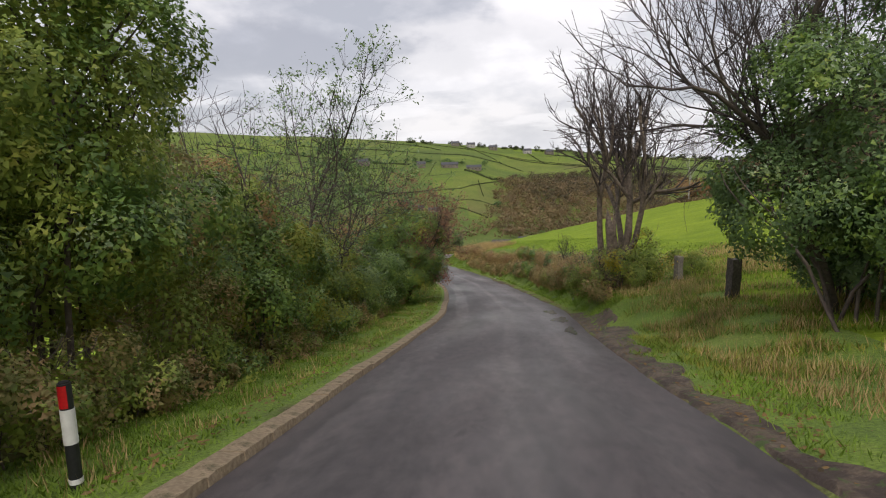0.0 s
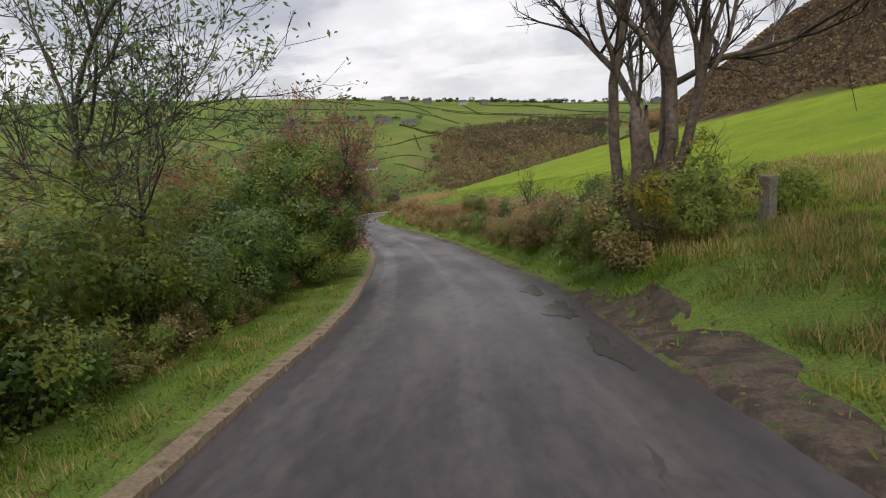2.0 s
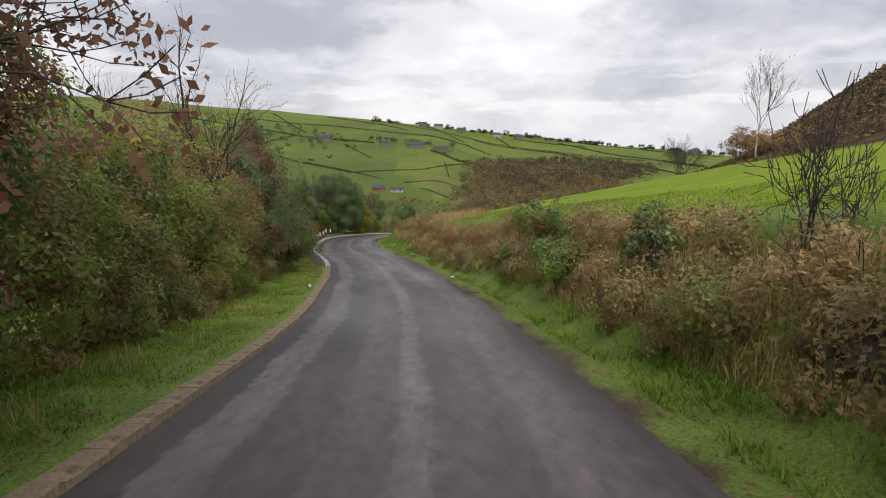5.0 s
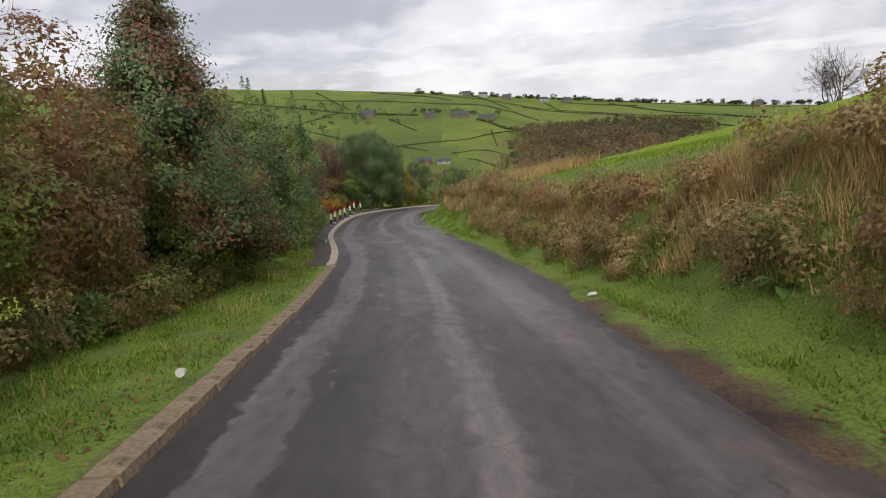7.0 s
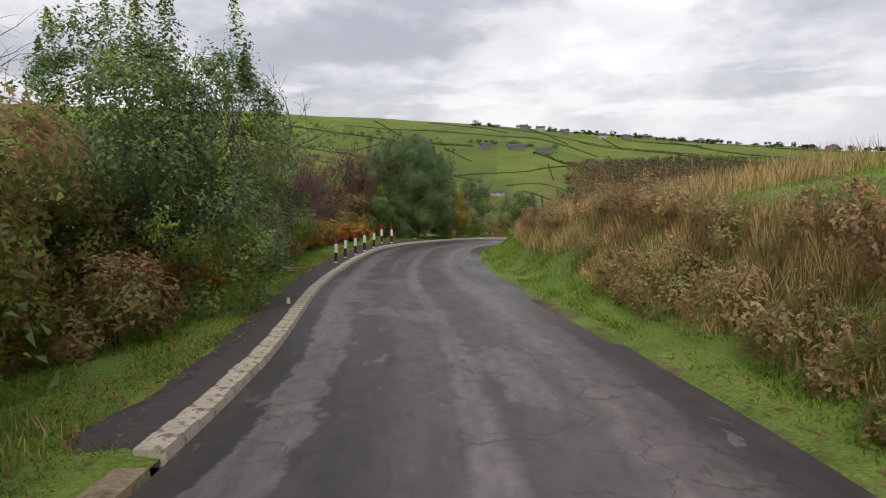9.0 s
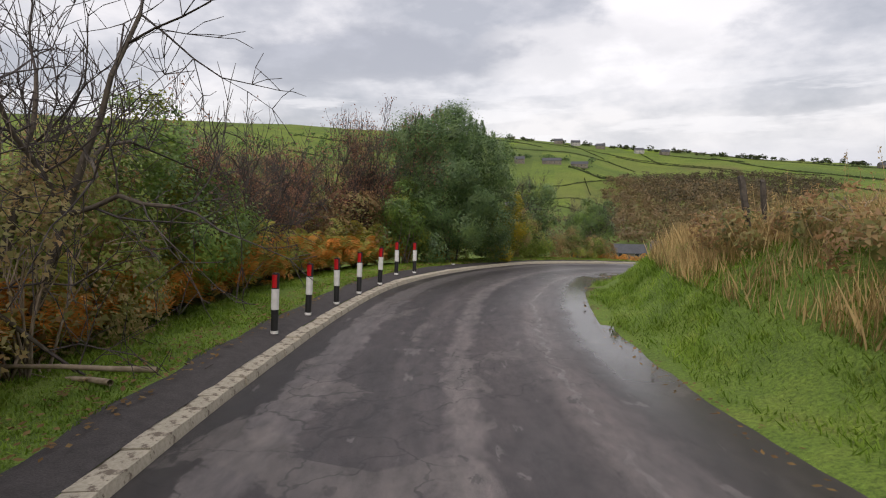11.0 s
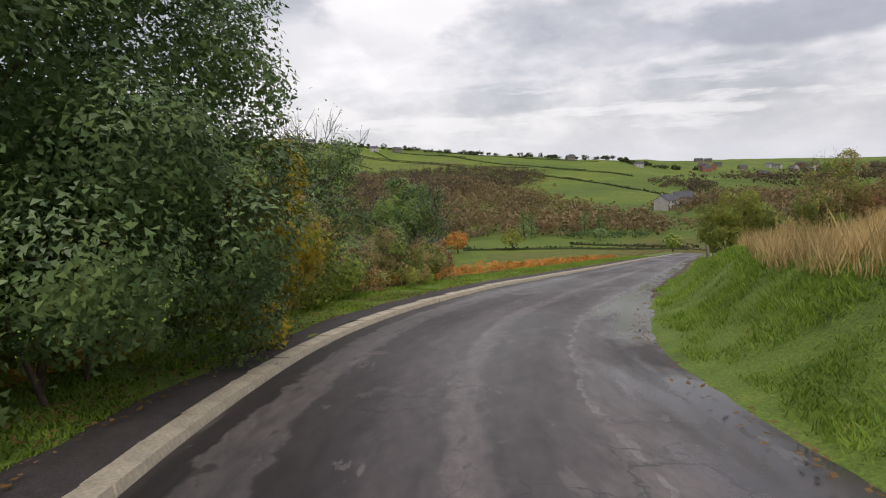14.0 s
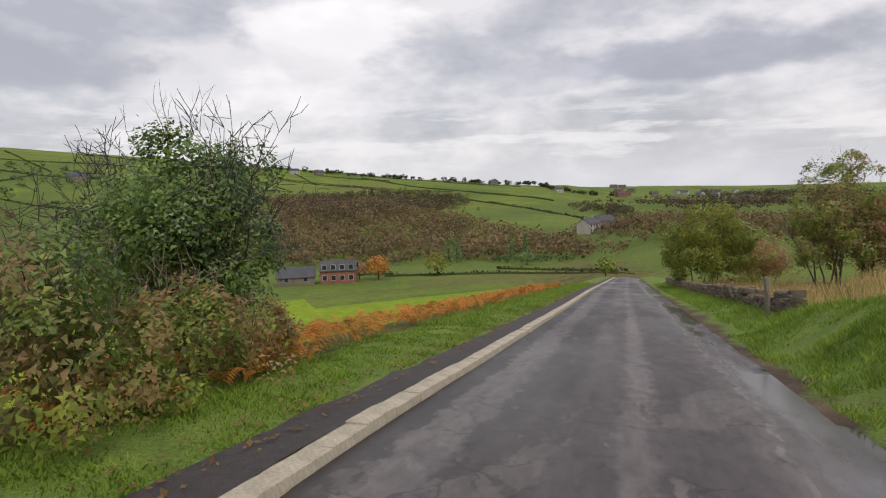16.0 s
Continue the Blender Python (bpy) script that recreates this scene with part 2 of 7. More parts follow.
def bumped(nt, bsdf, height, strength=0.4, dist=0.02):
    b = nt.nodes.new("ShaderNodeBump")
    b.inputs["Strength"].default_value, b.inputs["Distance"].default_value = strength, dist
    nt.links.new(height, b.inputs["Height"])
    nt.links.new(b.outputs[0], bsdf.inputs["Normal"])


def leaf_mat(name, colours, rough=0.5, gloss=0.35, through_light=0.42, grain=2.4, mass=0.7, leafy=0.32):
    """Leaves: a colour for each leaf out of a range, with light that comes through."""
    m, nt, b = mat(name)
    g = nt.nodes.new("ShaderNodeNewGeometry")
    n = len(colours)
    r = ramp_of(nt, [(i / max(n - 1, 1), c) for i, c in enumerate(colours)])
    spray = noise_of(nt, grain, 2, coord="Object")
    stretch = nt.nodes.new("ShaderNodeMapRange")
    stretch.inputs["From Min"].default_value, stretch.inputs["From Max"].default_value = 0.3, 0.7
    nt.links.new(spray.outputs[0], stretch.inputs["Value"])
    nt.links.new(mixed(nt, leafy, stretch.outputs[0], g.outputs["Random Per Island"]), r.inputs[0])
    big = noise_of(nt, mass, 3, coord="Object")
    shade = ramp_of(nt, [(0.3, (0.72, 0.74, 0.72)), (0.7, (1.25, 1.24, 1.2))])
    nt.links.new(big.outputs[0], shade.inputs[0])
    col = mixed(nt, 1.0, r.outputs[0], shade.outputs[0], "MULTIPLY")
    nt.links.new(col, b.inputs["Base Color"])
    b.inputs["Roughness"].default_value = rough
    b.inputs["Specular IOR Level"].default_value = gloss
    tr = nt.nodes.new("ShaderNodeBsdfTranslucent")
    nt.links.new(col, tr.inputs[0])
    mx = nt.nodes.new("ShaderNodeMixShader")
    mx.inputs[0].default_value = through_light
    out = nt.nodes["Material Output"]
    nt.links.new(b.outputs[0], mx.inputs[1])
    nt.links.new(tr.outputs[0], mx.inputs[2])
    nt.links.new(mx.outputs[0], out.inputs[0])
    return m


def plain_mat(name, a, b2, scale=20.0, rough=0.8, bump=0.3, dist=0.01, metal=0.0, detail=6.0):
    m, nt, b = mat(name)
    n = noise_of(nt, scale, detail)
    n2 = noise_of(nt, scale * 0.13, 3)
    r = ramp_of(nt, [(0.3, a), (0.7, b2)])
    nt.links.new(n.outputs[0], r.inputs[0])
    sh = ramp_of(nt, [(0.3, (0.78, 0.78, 0.78)), (0.7, (1.15, 1.15, 1.15))])
    nt.links.new(n2.outputs[0], sh.inputs[0])
    nt.links.new(mixed(nt, 1.0, r.outputs[0], sh.outputs[0], "MULTIPLY"), b.inputs["Base Color"])
    b.inputs["Roughness"].default_value, b.inputs["Metallic"].default_value = rough, metal
    if bump:
        bumped(nt, b, n.outputs[0], bump, dist)
    return m


M_LEAF = leaf_mat("hedge leaf", [(0.157, 0.204, 0.057), (0.248, 0.331, 0.083), (0.383, 0.451, 0.102), (0.574, 0.545, 0.139)], 0.45)
M_IVY = leaf_mat("ivy leaf", [(0.081, 0.141, 0.050), (0.143, 0.240, 0.066), (0.236, 0.356, 0.076), (0.440, 0.481, 0.107)], 0.35, 0.5, 0.35)
M_HOLLY = leaf_mat("holly leaf", [(0.086, 0.143, 0.056), (0.141, 0.216, 0.076), (0.205, 0.299, 0.092), (0.351, 0.406, 0.121)], 0.38, 0.5, 0.3)
M_YEW = leaf_mat("yew leaf", [(0.076, 0.136, 0.060), (0.122, 0.203, 0.084), (0.181, 0.281, 0.098), (0.286, 0.376, 0.125)], 0.4, 0.45, 0.28)
M_BRAMBLE = leaf_mat("bramble leaf", [(0.125, 0.174, 0.053), (0.239, 0.250, 0.083), (0.387, 0.325, 0.138), (0.425, 0.281, 0.138), (0.548, 0.374, 0.200)], 0.55)
M_STRAW = leaf_mat("dead bramble leaf", [(0.331, 0.228, 0.112), (0.467, 0.331, 0.165), (0.564, 0.419, 0.224), (0.273, 0.243, 0.082), (0.389, 0.243, 0.121)], 0.65, 0.2, 0.35)
M_BROWN = leaf_mat("brown leaf", [(0.265, 0.171, 0.103), (0.403, 0.256, 0.136), (0.529, 0.311, 0.156), (0.341, 0.273, 0.132), (0.232, 0.232, 0.095)], 0.6)
M_RED = leaf_mat("red leaf", [(0.229, 0.130, 0.101), (0.377, 0.168, 0.115), (0.305, 0.193, 0.133), (0.500, 0.187, 0.119)], 0.6)
M_YELLOW = leaf_mat("yellow leaf", [(0.22, 0.24, 0.035), (0.42, 0.36, 0.045), (0.62, 0.48, 0.055), (0.66, 0.42, 0.05)], 0.5)
M_YGREEN = leaf_mat("yellow green leaf", [(0.114, 0.170, 0.029), (0.211, 0.256, 0.043), (0.326, 0.325, 0.058), (0.458, 0.376, 0.073)], 0.5)
M_BRACKEN = leaf_mat("bracken frond", [(0.280, 0.109, 0.026), (0.526, 0.204, 0.041), (0.700, 0.298, 0.060), (0.420, 0.250, 0.066), (0.209, 0.217, 0.047)], 0.6)
M_BRACKEN_G = leaf_mat("green bracken frond", [(0.188, 0.259, 0.065), (0.286, 0.336, 0.079), (0.416, 0.389, 0.088), (0.431, 0.345, 0.079), (0.633, 0.315, 0.070)], 0.6)
M_GRASS = leaf_mat("grass blade", [(0.132, 0.217, 0.032), (0.189, 0.298, 0.039), (0.246, 0.366, 0.048), (0.356, 0.410, 0.096)], 0.5, 0.3, 0.45)
M_DRY = leaf_mat("dry grass blade", [(0.304, 0.208, 0.083), (0.487, 0.341, 0.154), (0.638, 0.474, 0.235), (0.425, 0.296, 0.125)], 0.7, 0.2, 0.4)
M_HEATH = leaf_mat("heather", [(0.076, 0.054, 0.044), (0.145, 0.093, 0.068), (0.204, 0.145, 0.085), (0.255, 0.204, 0.102), (0.119, 0.128, 0.060)], 0.85, 0.1, 0.2)
M_LITTER = leaf_mat("fallen leaf", [(0.088, 0.050, 0.023), (0.159, 0.090, 0.036), (0.247, 0.159, 0.065), (0.063, 0.046, 0.027)], 0.7, 0.2, 0.1)
M_BARK = plain_mat("bark", (0.055, 0.045, 0.035), (0.13, 0.105, 0.08), 14, 0.9, 0.8, 0.02)
M_TWIG = plain_mat("twig bark", (0.045, 0.036, 0.034), (0.10, 0.08, 0.074), 9, 0.85, 0.0)
M_STEM = plain_mat("shrub stem", (0.08, 0.06, 0.055), (0.19, 0.15, 0.13), 9, 0.85, 0.0)
M_BIRCH = plain_mat("birch bark", (0.30, 0.28, 0.26), (0.55, 0.53, 0.50), 6, 0.8, 0.2)
M_DEAD = plain_mat("dead cane", (0.22, 0.17, 0.12), (0.42, 0.34, 0.25), 9, 0.85, 0.0)


# ---------------------------------------------------------------- mesh helpers
def mesh_of(name, verts, faces=None, quads=None, tris=None, smooth=False):
    """A mesh from arrays; quads and tris are index arrays."""
    me = bpy.data.meshes.new(name)
    if faces is not None:
        me.from_pydata([tuple(v) for v in verts], [], faces)
    else:
        idx = quads if quads is not None else tris
        n, k = idx.shape
        me.vertices.add(len(verts))
        me.vertices.foreach_set("co", np.asarray(verts, np.float32).ravel())
        me.loops.add(n * k)
        me.loops.foreach_set("vertex_index", idx.astype(np.int32).ravel())
        me.polygons.add(n)
        me.polygons.foreach_set("loop_start", np.arange(0, n * k, k, dtype=np.int32))
        me.update(calc_edges=True)
        me.validate()
    if smooth:
        me.polygons.foreach_set("use_smooth", np.ones(len(me.polygons), bool))
    return me


def part(name, me, material, parent=None, label=""):
    if isinstance(me, bmesh.types.BMesh):
        bm, me = me, bpy.data.meshes.new(name)
        bm.to_mesh(me)
        bm.free()
    if material is not None and not me.materials:
        me.materials.append(material)
    ob = new(name, me)
    if parent is not None:
        ob.parent = parent
    if label:
        ob["label"] = label
    return ob


def thing(name, x, y, z, label, category, group="", kind="", turn=0.0):
    ob = new(name)
    ob.empty_display_size = 0.2
    ob.matrix_basis = pose(x, y, z, 0, 0, turn)
    return tagged(ob, label, category, group, kind)


def leaf_faces(c, size, rng, out=None, up=0.35, aspect=0.55):
    """Diamond leaves at the centres c, turned towards the light and away from the stem: corners and facing."""
    n = len(c)
    nrm = rng.normal(size=(n, 3)) * (1.0 if out is None else 0.6)
    if out is not None:
        nrm += 1.15 * out
    nrm[:, 2] += up * 2
    nrm /= np.linalg.norm(nrm, axis=1)[:, None] + 1e-9
    a = rng.normal(size=(n, 3))
    if out is not None:
        a += 0.4 * out
    a[:, 2] -= 0.3
    a -= 0.85 * (a * nrm).sum(1)[:, None] * nrm
    a /= np.linalg.norm(a, axis=1)[:, None] + 1e-9
    b = np.cross(nrm, a)
    b /= np.linalg.norm(b, axis=1)[:, None] + 1e-9
    s = size * rng.uniform(0.6, 1.35, (n, 1))
    a, b = a * s * 0.5, b * s * 0.5 * aspect
    return np.stack([c - a, c - b - a * 0.1, c + a, c + b - a * 0.1], 1), nrm


def leaf_quads(c, size, rng, **kw):
    v, _n = leaf_faces(c, size, rng, **kw)
    return v.reshape(-1, 3), np.arange(4 * len(c)).reshape(-1, 4)


def leaf_tris(c, size, rng, out=None, aspect=0.6):
    """Small three-cornered leaves at the centres c."""
    v, _n = leaf_faces(c, size, rng, out=out, aspect=aspect * 1.35)
    w = np.stack([v[:, 0], v[:, 1], v[:, 2] * 0.85 + v[:, 3] * 0.15], 1).reshape(-1, 3)
    return w, np.arange(3 * len(c)).reshape(-1, 3)


def tri_leaves_mesh(name, c, size, rng, out=None, aspect=0.6):
    """Leaves whose facing is rounded towards that of their spray."""
    v, nrm = leaf_faces(c, size, rng, out=out, aspect=aspect * 1.35)
    w = np.stack([v[:, 0], v[:, 1], v[:, 2] * 0.85 + v[:, 3] * 0.15], 1).reshape(-1, 3)
    me = mesh_of(name, w, tris=np.arange(3 * len(c)).reshape(-1, 3), smooth=True)
    if out is not None and len(c):
        k = 1.0 * out + 0.3 * nrm + rng.normal(size=(len(c), 3)) * 0.08
        k /= np.linalg.norm(k, axis=1)[:, None] + 1e-9
        me.normals_split_custom_set_from_vertices(np.repeat(k, 3, axis=0).tolist())
    return me


def leaves_mesh(name, c, size, rng, **kw):
    v, q = leaf_quads(c, size, rng, **kw)
    return mesh_of(name, v, quads=q)


def tubes(segs, sides=5):
    """Segments (p0, p1, r0, r1) as open tapered prisms."""
    p0, p1 = np.array([s[0] for s in segs]), np.array([s[1] for s in segs])
    r0, r1 = np.array([s[2] for s in segs])[:, None, None], np.array([s[3] for s in segs])[:, None, None]
    d = p1 - p0
    d /= np.linalg.norm(d, axis=1)[:, None] + 1e-9
    ref = np.where(np.abs(d[:, 2:3]) > 0.9, np.array([[1.0, 0, 0]]), np.array([[0, 0, 1.0]]))
    u = np.cross(d, ref)
    u /= np.linalg.norm(u, axis=1)[:, None] + 1e-9
    w = np.cross(d, u)
    ang = np.arange(sides) * 2 * np.pi / sides
    ring = u[:, None] * np.cos(ang)[None, :, None] + w[:, None] * np.sin(ang)[None, :, None]
    v = np.concatenate([p0[:, None] + ring * r0, p1[:, None] + ring * r1], 1)
    n = len(segs)
    base = (np.arange(n) * 2 * sides)[:, None]
    i = np.arange(sides)
    j = (i + 1) % sides
    q = np.stack([base + i, base + j, base + sides + j, base + sides + i], -1).reshape(-1, 4)
    return v.reshape(-1, 3), q


def tubes_mesh(name, segs, sides=5):
    v, q = tubes(segs, sides)
    return mesh_of(name, v, quads=q, smooth=True)


def grow(rng, start, way, length, radius, levels, kids=(3, 5), spread=0.7, lift=0.12, wobble=0.16, shrink=0.62, steps=4, bend=None):
    """A branching system: segments with their level, and the ends of the finest twigs."""
    segs, ends = [], []
    todo = [(np.array(start, float), np.array(way, float), length, radius, 0)]
    while todo:
        p, d, ln, r, lv = todo.pop()
        d = d / np.linalg.norm(d)
        n = max(2, steps - (lv > 1) - (lv > 2))
        marks = []
        for k in range(n):
            r2 = r * (1 - 0.45 / n)
            if lv == levels and k == n - 1:
                r2 = r * 0.35
            d = d + rng.normal(size=3) * wobble + np.array([0, 0, lift])
            if bend is not None:
                d = d + bend * (0.04 if lv else 0.0)
            d /= np.linalg.norm(d)
            q = p + d * ln / n
            segs.append((p, q, r, r2, lv))
            marks.append((q, d.copy(), r2))
            p, r = q, r2
        if lv < levels:
            for _ in range(rng.integers(kids[0], kids[1] + 1)):
                q, dd, rr = marks[rng.integers(0 if lv else n // 2, n)]
                e = dd + rng.normal(size=3) * spread
                e[2] += 0.1
                todo.append((q, e, ln * shrink * rng.uniform(0.7, 1.15), rr * rng.uniform(0.5, 0.72), lv + 1))
            todo.append((p, d + rng.normal(size=3) * 0.25, ln * shrink, r * 0.9, lv + 1))
        else:
            ends.append(p)
    return segs, np.array(ends)


def ground_z(x, y):
    return float(land(x, y)[0])


def clump_points(rng, n, rx, ry, rz, clumps, tight=0.28, shell=0.75):
    """Leaf places in a mass of rounded lobes of these half-sizes, each of many flat sprays with gaps between, and the ways outward."""
    size = np.array([rx, ry, rz])
    mean = (rx * ry * rz) ** (1 / 3)
    lobes = max(9, clumps // 7)
    g = np.arange(lobes) + 0.5
    lat, lon = np.arccos(1 - 1.93 * g / lobes), 2.39996 * g + rng.uniform(0, 6.28)
    k = np.stack([np.cos(lon) * np.sin(lat), np.sin(lon) * np.sin(lat), np.cos(lat)], 1) + rng.normal(size=(lobes, 3)) * 0.2
    k /= np.linalg.norm(k, axis=1)[:, None]
    low = k[:, 2] < 0.1
    k[low, :2] *= (0.97 / (np.linalg.norm(k[low, :2], axis=1) + 0.05))[:, None]
    cc = k * size * (shell - 0.06 + rng.uniform(-0.22, 0.10, (lobes, 1)))
    rad = np.clip(0.42 * mean * rng.uniform(0.6, 1.25, lobes), 0.10, 0.75)
    sprays = max(lobes * 9, clumps * 2)
    w = rad ** 2 / (rad ** 2).sum()
    own = rng.choice(lobes, sprays, p=w)
    d = rng.normal(size=(sprays, 3)) + 0.9 * k[own] + np.array([0, 0, 0.25])
    d /= np.linalg.norm(d, axis=1)[:, None]
    at = cc[own] + d * np.array([1, 1, 0.8]) * (rad[own] * rng.uniform(0.72, 1.12, sprays))[:, None]
    i = rng.integers(0, sprays, n)
    s = tight * min(mean, 1.3) * rng.uniform(0.35, 0.75, sprays)[i][:, None]
    off = rng.normal(size=(n, 3))
    off -= 0.6 * (off * d[i]).sum(1)[:, None] * d[i]
    off *= np.minimum(1.0, 1.9 / np.linalg.norm(off, axis=1))[:, None]
    p = at[i] + off * s
    out = d[i] + off * 0.15
    return p, out / (np.linalg.norm(out, axis=1)[:, None] + 1e-9)


def as_stuff(ob):
    ob["kind"] = "stuff"
    return ob


def bush(x, y, rx, ry, h, material, label, leaf=0.10, seed=0, dens=1.25, clumps=None, sink=0.1, stems=5, name="bush", twigs=10, category="bush", stem_mat=None, aspect=0.66, tight=0.27, z=None, gap=0.8, spires=0, spire=(0.08, 0.2), second=None, share=0.25, inner=1.0, full=False):
    """A shrub: stems, and a mass of leaves down to the ground, denser leaves within it."""
    rng = np.random.default_rng(1000 + seed)
    z = ground_z(x, y) if z is None else z
    t = thing(name, x, y, z, label, category)
    a, bb, c3 = rx, ry, h * 0.5
    area = 4 * math.pi * (((a * bb) ** 1.6 + (a * c3) ** 1.6 + (bb * c3) ** 1.6) / 3) ** (1 / 1.6)
    leaf *= 1.12 if leaf < 0.12 else 1.15
    n = int(0.95 * max(dens, 0.55) * area / (0.5 * aspect * leaf * leaf))
    mean = (rx * ry * c3) ** (1 / 3)
    c, out = clump_points(rng, n, rx, ry, c3, clumps or max(18, int(area * 2.7)), tight=tight, shell=gap)
    for k in range(spires):
        an, ra = rng.uniform(0, 6.28), math.sqrt(rng.uniform(0, 0.8))
        sx, sy = ra * rx * math.cos(an), ra * ry * math.sin(an)
        low = c3 * math.sqrt(max(0.05, 1 - ra * ra)) * 0.8
        top = low + h * rng.uniform(*spire)
        m = int(190 * (top - low) * (0.1 / leaf) ** 2)
        u = rng.uniform(0, 1, m)
        w = (0.06 + 0.30 * (top - low)) * (1.02 - u) * rng.uniform(0.2, 1.0, m)
        av = rng.uniform(0, 6.28, m)
        sp = np.stack([sx + w * np.cos(av), sy + w * np.sin(av), low + (top - low) * u], 1)
        c, out = np.vstack([c, sp]), np.vstack([out, np.stack([np.cos(av), np.sin(av), 0.8 + 0 * av], 1)])
    c[:, 2] += c3 - sink
    keep = c[:, 2] > -0.12
    # the side away from the lane grows thin
    _, dr, _z = station(x, y)
    if abs(dr[0]) < 16 and not full:
        i = np.argmin(np.hypot(CL[:, 0] - x, CL[:, 1] - y))
        to = CL[i, :2] - np.array([x, y])
        to /= np.linalg.norm(to) + 1e-9
        keep &= ((c[:, :2] @ to) > -0.3 * min(rx, ry)) | (rng.uniform(size=len(c)) < 0.15)
    c, out = c[keep], out[keep]
    if second is not None:
        g = np.array([noise.noise(Vector(p) * 0.9 + Vector((seed, 0, 0))) for p in c[::1]]) + rng.normal(size=len(c)) * 0.15
        two = g > np.quantile(g, 1 - share)
        as_stuff(part("autumn_foliage", tri_leaves_mesh("autumn_foliage", c[two], leaf, rng, out=out[two], aspect=aspect), second, t))
        c, out = c[~two], out[~two]
    as_stuff(part("foliage", tri_leaves_mesh("foliage", c, leaf, rng, out=out, aspect=aspect), material, t))
    m = int(inner * area * (52 if leaf < 0.12 else 36))
    k = rng.normal(size=(m, 3))
    k *= (rng.uniform(0.3, min(0.86, 0.62 + 0.07 * inner), m) / np.linalg.norm(k, axis=1))[:, None]
    away = k / (np.linalg.norm(k, axis=1)[:, None] + 1e-9)
    k = k * np.array([rx, ry, c3]) + np.array([0, 0, c3 - sink])
    above = k[:, 2] > 0.0
    as_stuff(part("inner_foliage", tri_leaves_mesh("inner_foliage", k[above], min(0.2, leaf * 1.35), rng, out=away[above], aspect=0.75), material, t))
    segs = []
    for _ in range(stems):
        a = rng.uniform(0, 6.28)
        w = np.array([math.cos(a) * 0.5 * rx / h, math.sin(a) * 0.5 * ry / h, 1.0])
        sg, _e = grow(rng, (rng.normal() * rx * 0.12, rng.normal() * ry * 0.12, -0.1), w, h * 0.42, 0.006 * h + 0.008, 1, (2, 3), 0.5, 0.05, 0.14, 0.6)
        segs += [q[:4] for q in sg]
    for _ in range(int(twigs * 0.45)):
        a, bt = rng.uniform(0, 6.28), rng.uniform(0.05, 1.4)
        o = np.array([math.cos(a) * math.cos(bt), math.sin(a) * math.cos(bt), math.sin(bt)])
        p = o * np.array([rx, ry, c3]) * 0.8 + np.array([0, 0, c3])
        sg, _e = grow(rng, p, o + np.array([0, 0, 0.3]), rng.uniform(0.3, 0.7) * min(h * 0.35, 0.9), 0.006, 1, (1, 3), 0.6, 0.05, 0.2, steps=3)
        segs += [q[:4] for q in sg]
    if segs:
        as_stuff(part("branchwork", tubes_mesh("branchwork", segs, 3), stem_mat or M_STEM, t))
    return t


def bare_tree(x, y, h, spread=0.75, seed=0, levels=4, stems=1, radius=0.12, label="", leaves=0, leaf=0.06, leaf_material=None, material=None, bark=None, trunk_share=0.33, kids=(3, 4), lift=0.06, lean=(0, 0), name="tree", wobble=0.17, z=None, shrink=0.66, leaf_aspect=0.55, wind=None, splay=0.33):
    """A tree with open crown: trunk and limbs, fine twigs, and a few leaves where it still has them."""
    rng = np.random.default_rng(2000 + seed)
    z = ground_z(x, y) if z is None else z
    t = thing(name, x, y, z, label or "bare leafless tree with dense fine twigs", "tree")
    segs, ends = [], []
    for k in range(stems):
        a = rng.uniform(0, 6.28)
        w = np.array([0.0, 0, 1]) + np.array([lean[0], lean[1], 0]) + (0 if stems == 1 else splay) * np.array([math.cos(a), math.sin(a), 0])
        p0 = np.array([math.cos(a), math.sin(a), 0]) * (0 if stems == 1 else radius * 1.3) + np.array([0, 0, -0.15])
        sg, en = grow(rng, p0, w, h * trunk_share * rng.uniform(0.85, 1.1), radius * rng.uniform(0.8, 1.1), levels, kids, spread, lift, wobble, shrink, bend=wind)
        segs += sg
        ends.append(en)
    ends = np.concatenate(ends)
    top = max(s[1][2] for s in segs)
    f = h / top
    scale = np.array([1, 1, f])
    segs = [(a * scale, b * scale, r0, r1, lv) for a, b, r0, r1, lv in segs]
    ends = ends * scale
    part("trunk", tubes_mesh("trunk", [s[:4] for s in segs if s[4] <= 1], 7), bark or M_BARK, t)
    as_stuff(part("twig_mass", tubes_mesh("twig_mass", [(s[0], s[1], max(s[2], 0.006), max(s[3], 0.004)) for s in segs if s[4] > 1], 3), material or M_TWIG, t))
    if leaves:
        i = rng.integers(0, len(ends), leaves)
        c = ends[i] + rng.normal(size=(leaves, 3)) * 0.10
        as_stuff(part("crown", leaves_mesh("crown", c, leaf, rng, aspect=leaf_aspect), leaf_material or M_LEAF, t, "sparse autumn leaves"))
    return t


# ---------------------------------------------------------------- the ground
def axis(lo, hi, step, far_lo, far_hi, grow_by=1.16):
    mid = list(np.arange(lo, hi + 1e-6, step))
    a, s = [], step
    while (a[-1] if a else lo) > far_lo:
        s *= grow_by
        a.append((a[-1] if a else lo) - min(s, 60))
    b, s = [], step
    while (b[-1] if b else hi) < far_hi:
        s *= grow_by
        b.append((b[-1] if b else hi) + min(s, 60))
    return np.array(a[::-1] + mid + b)


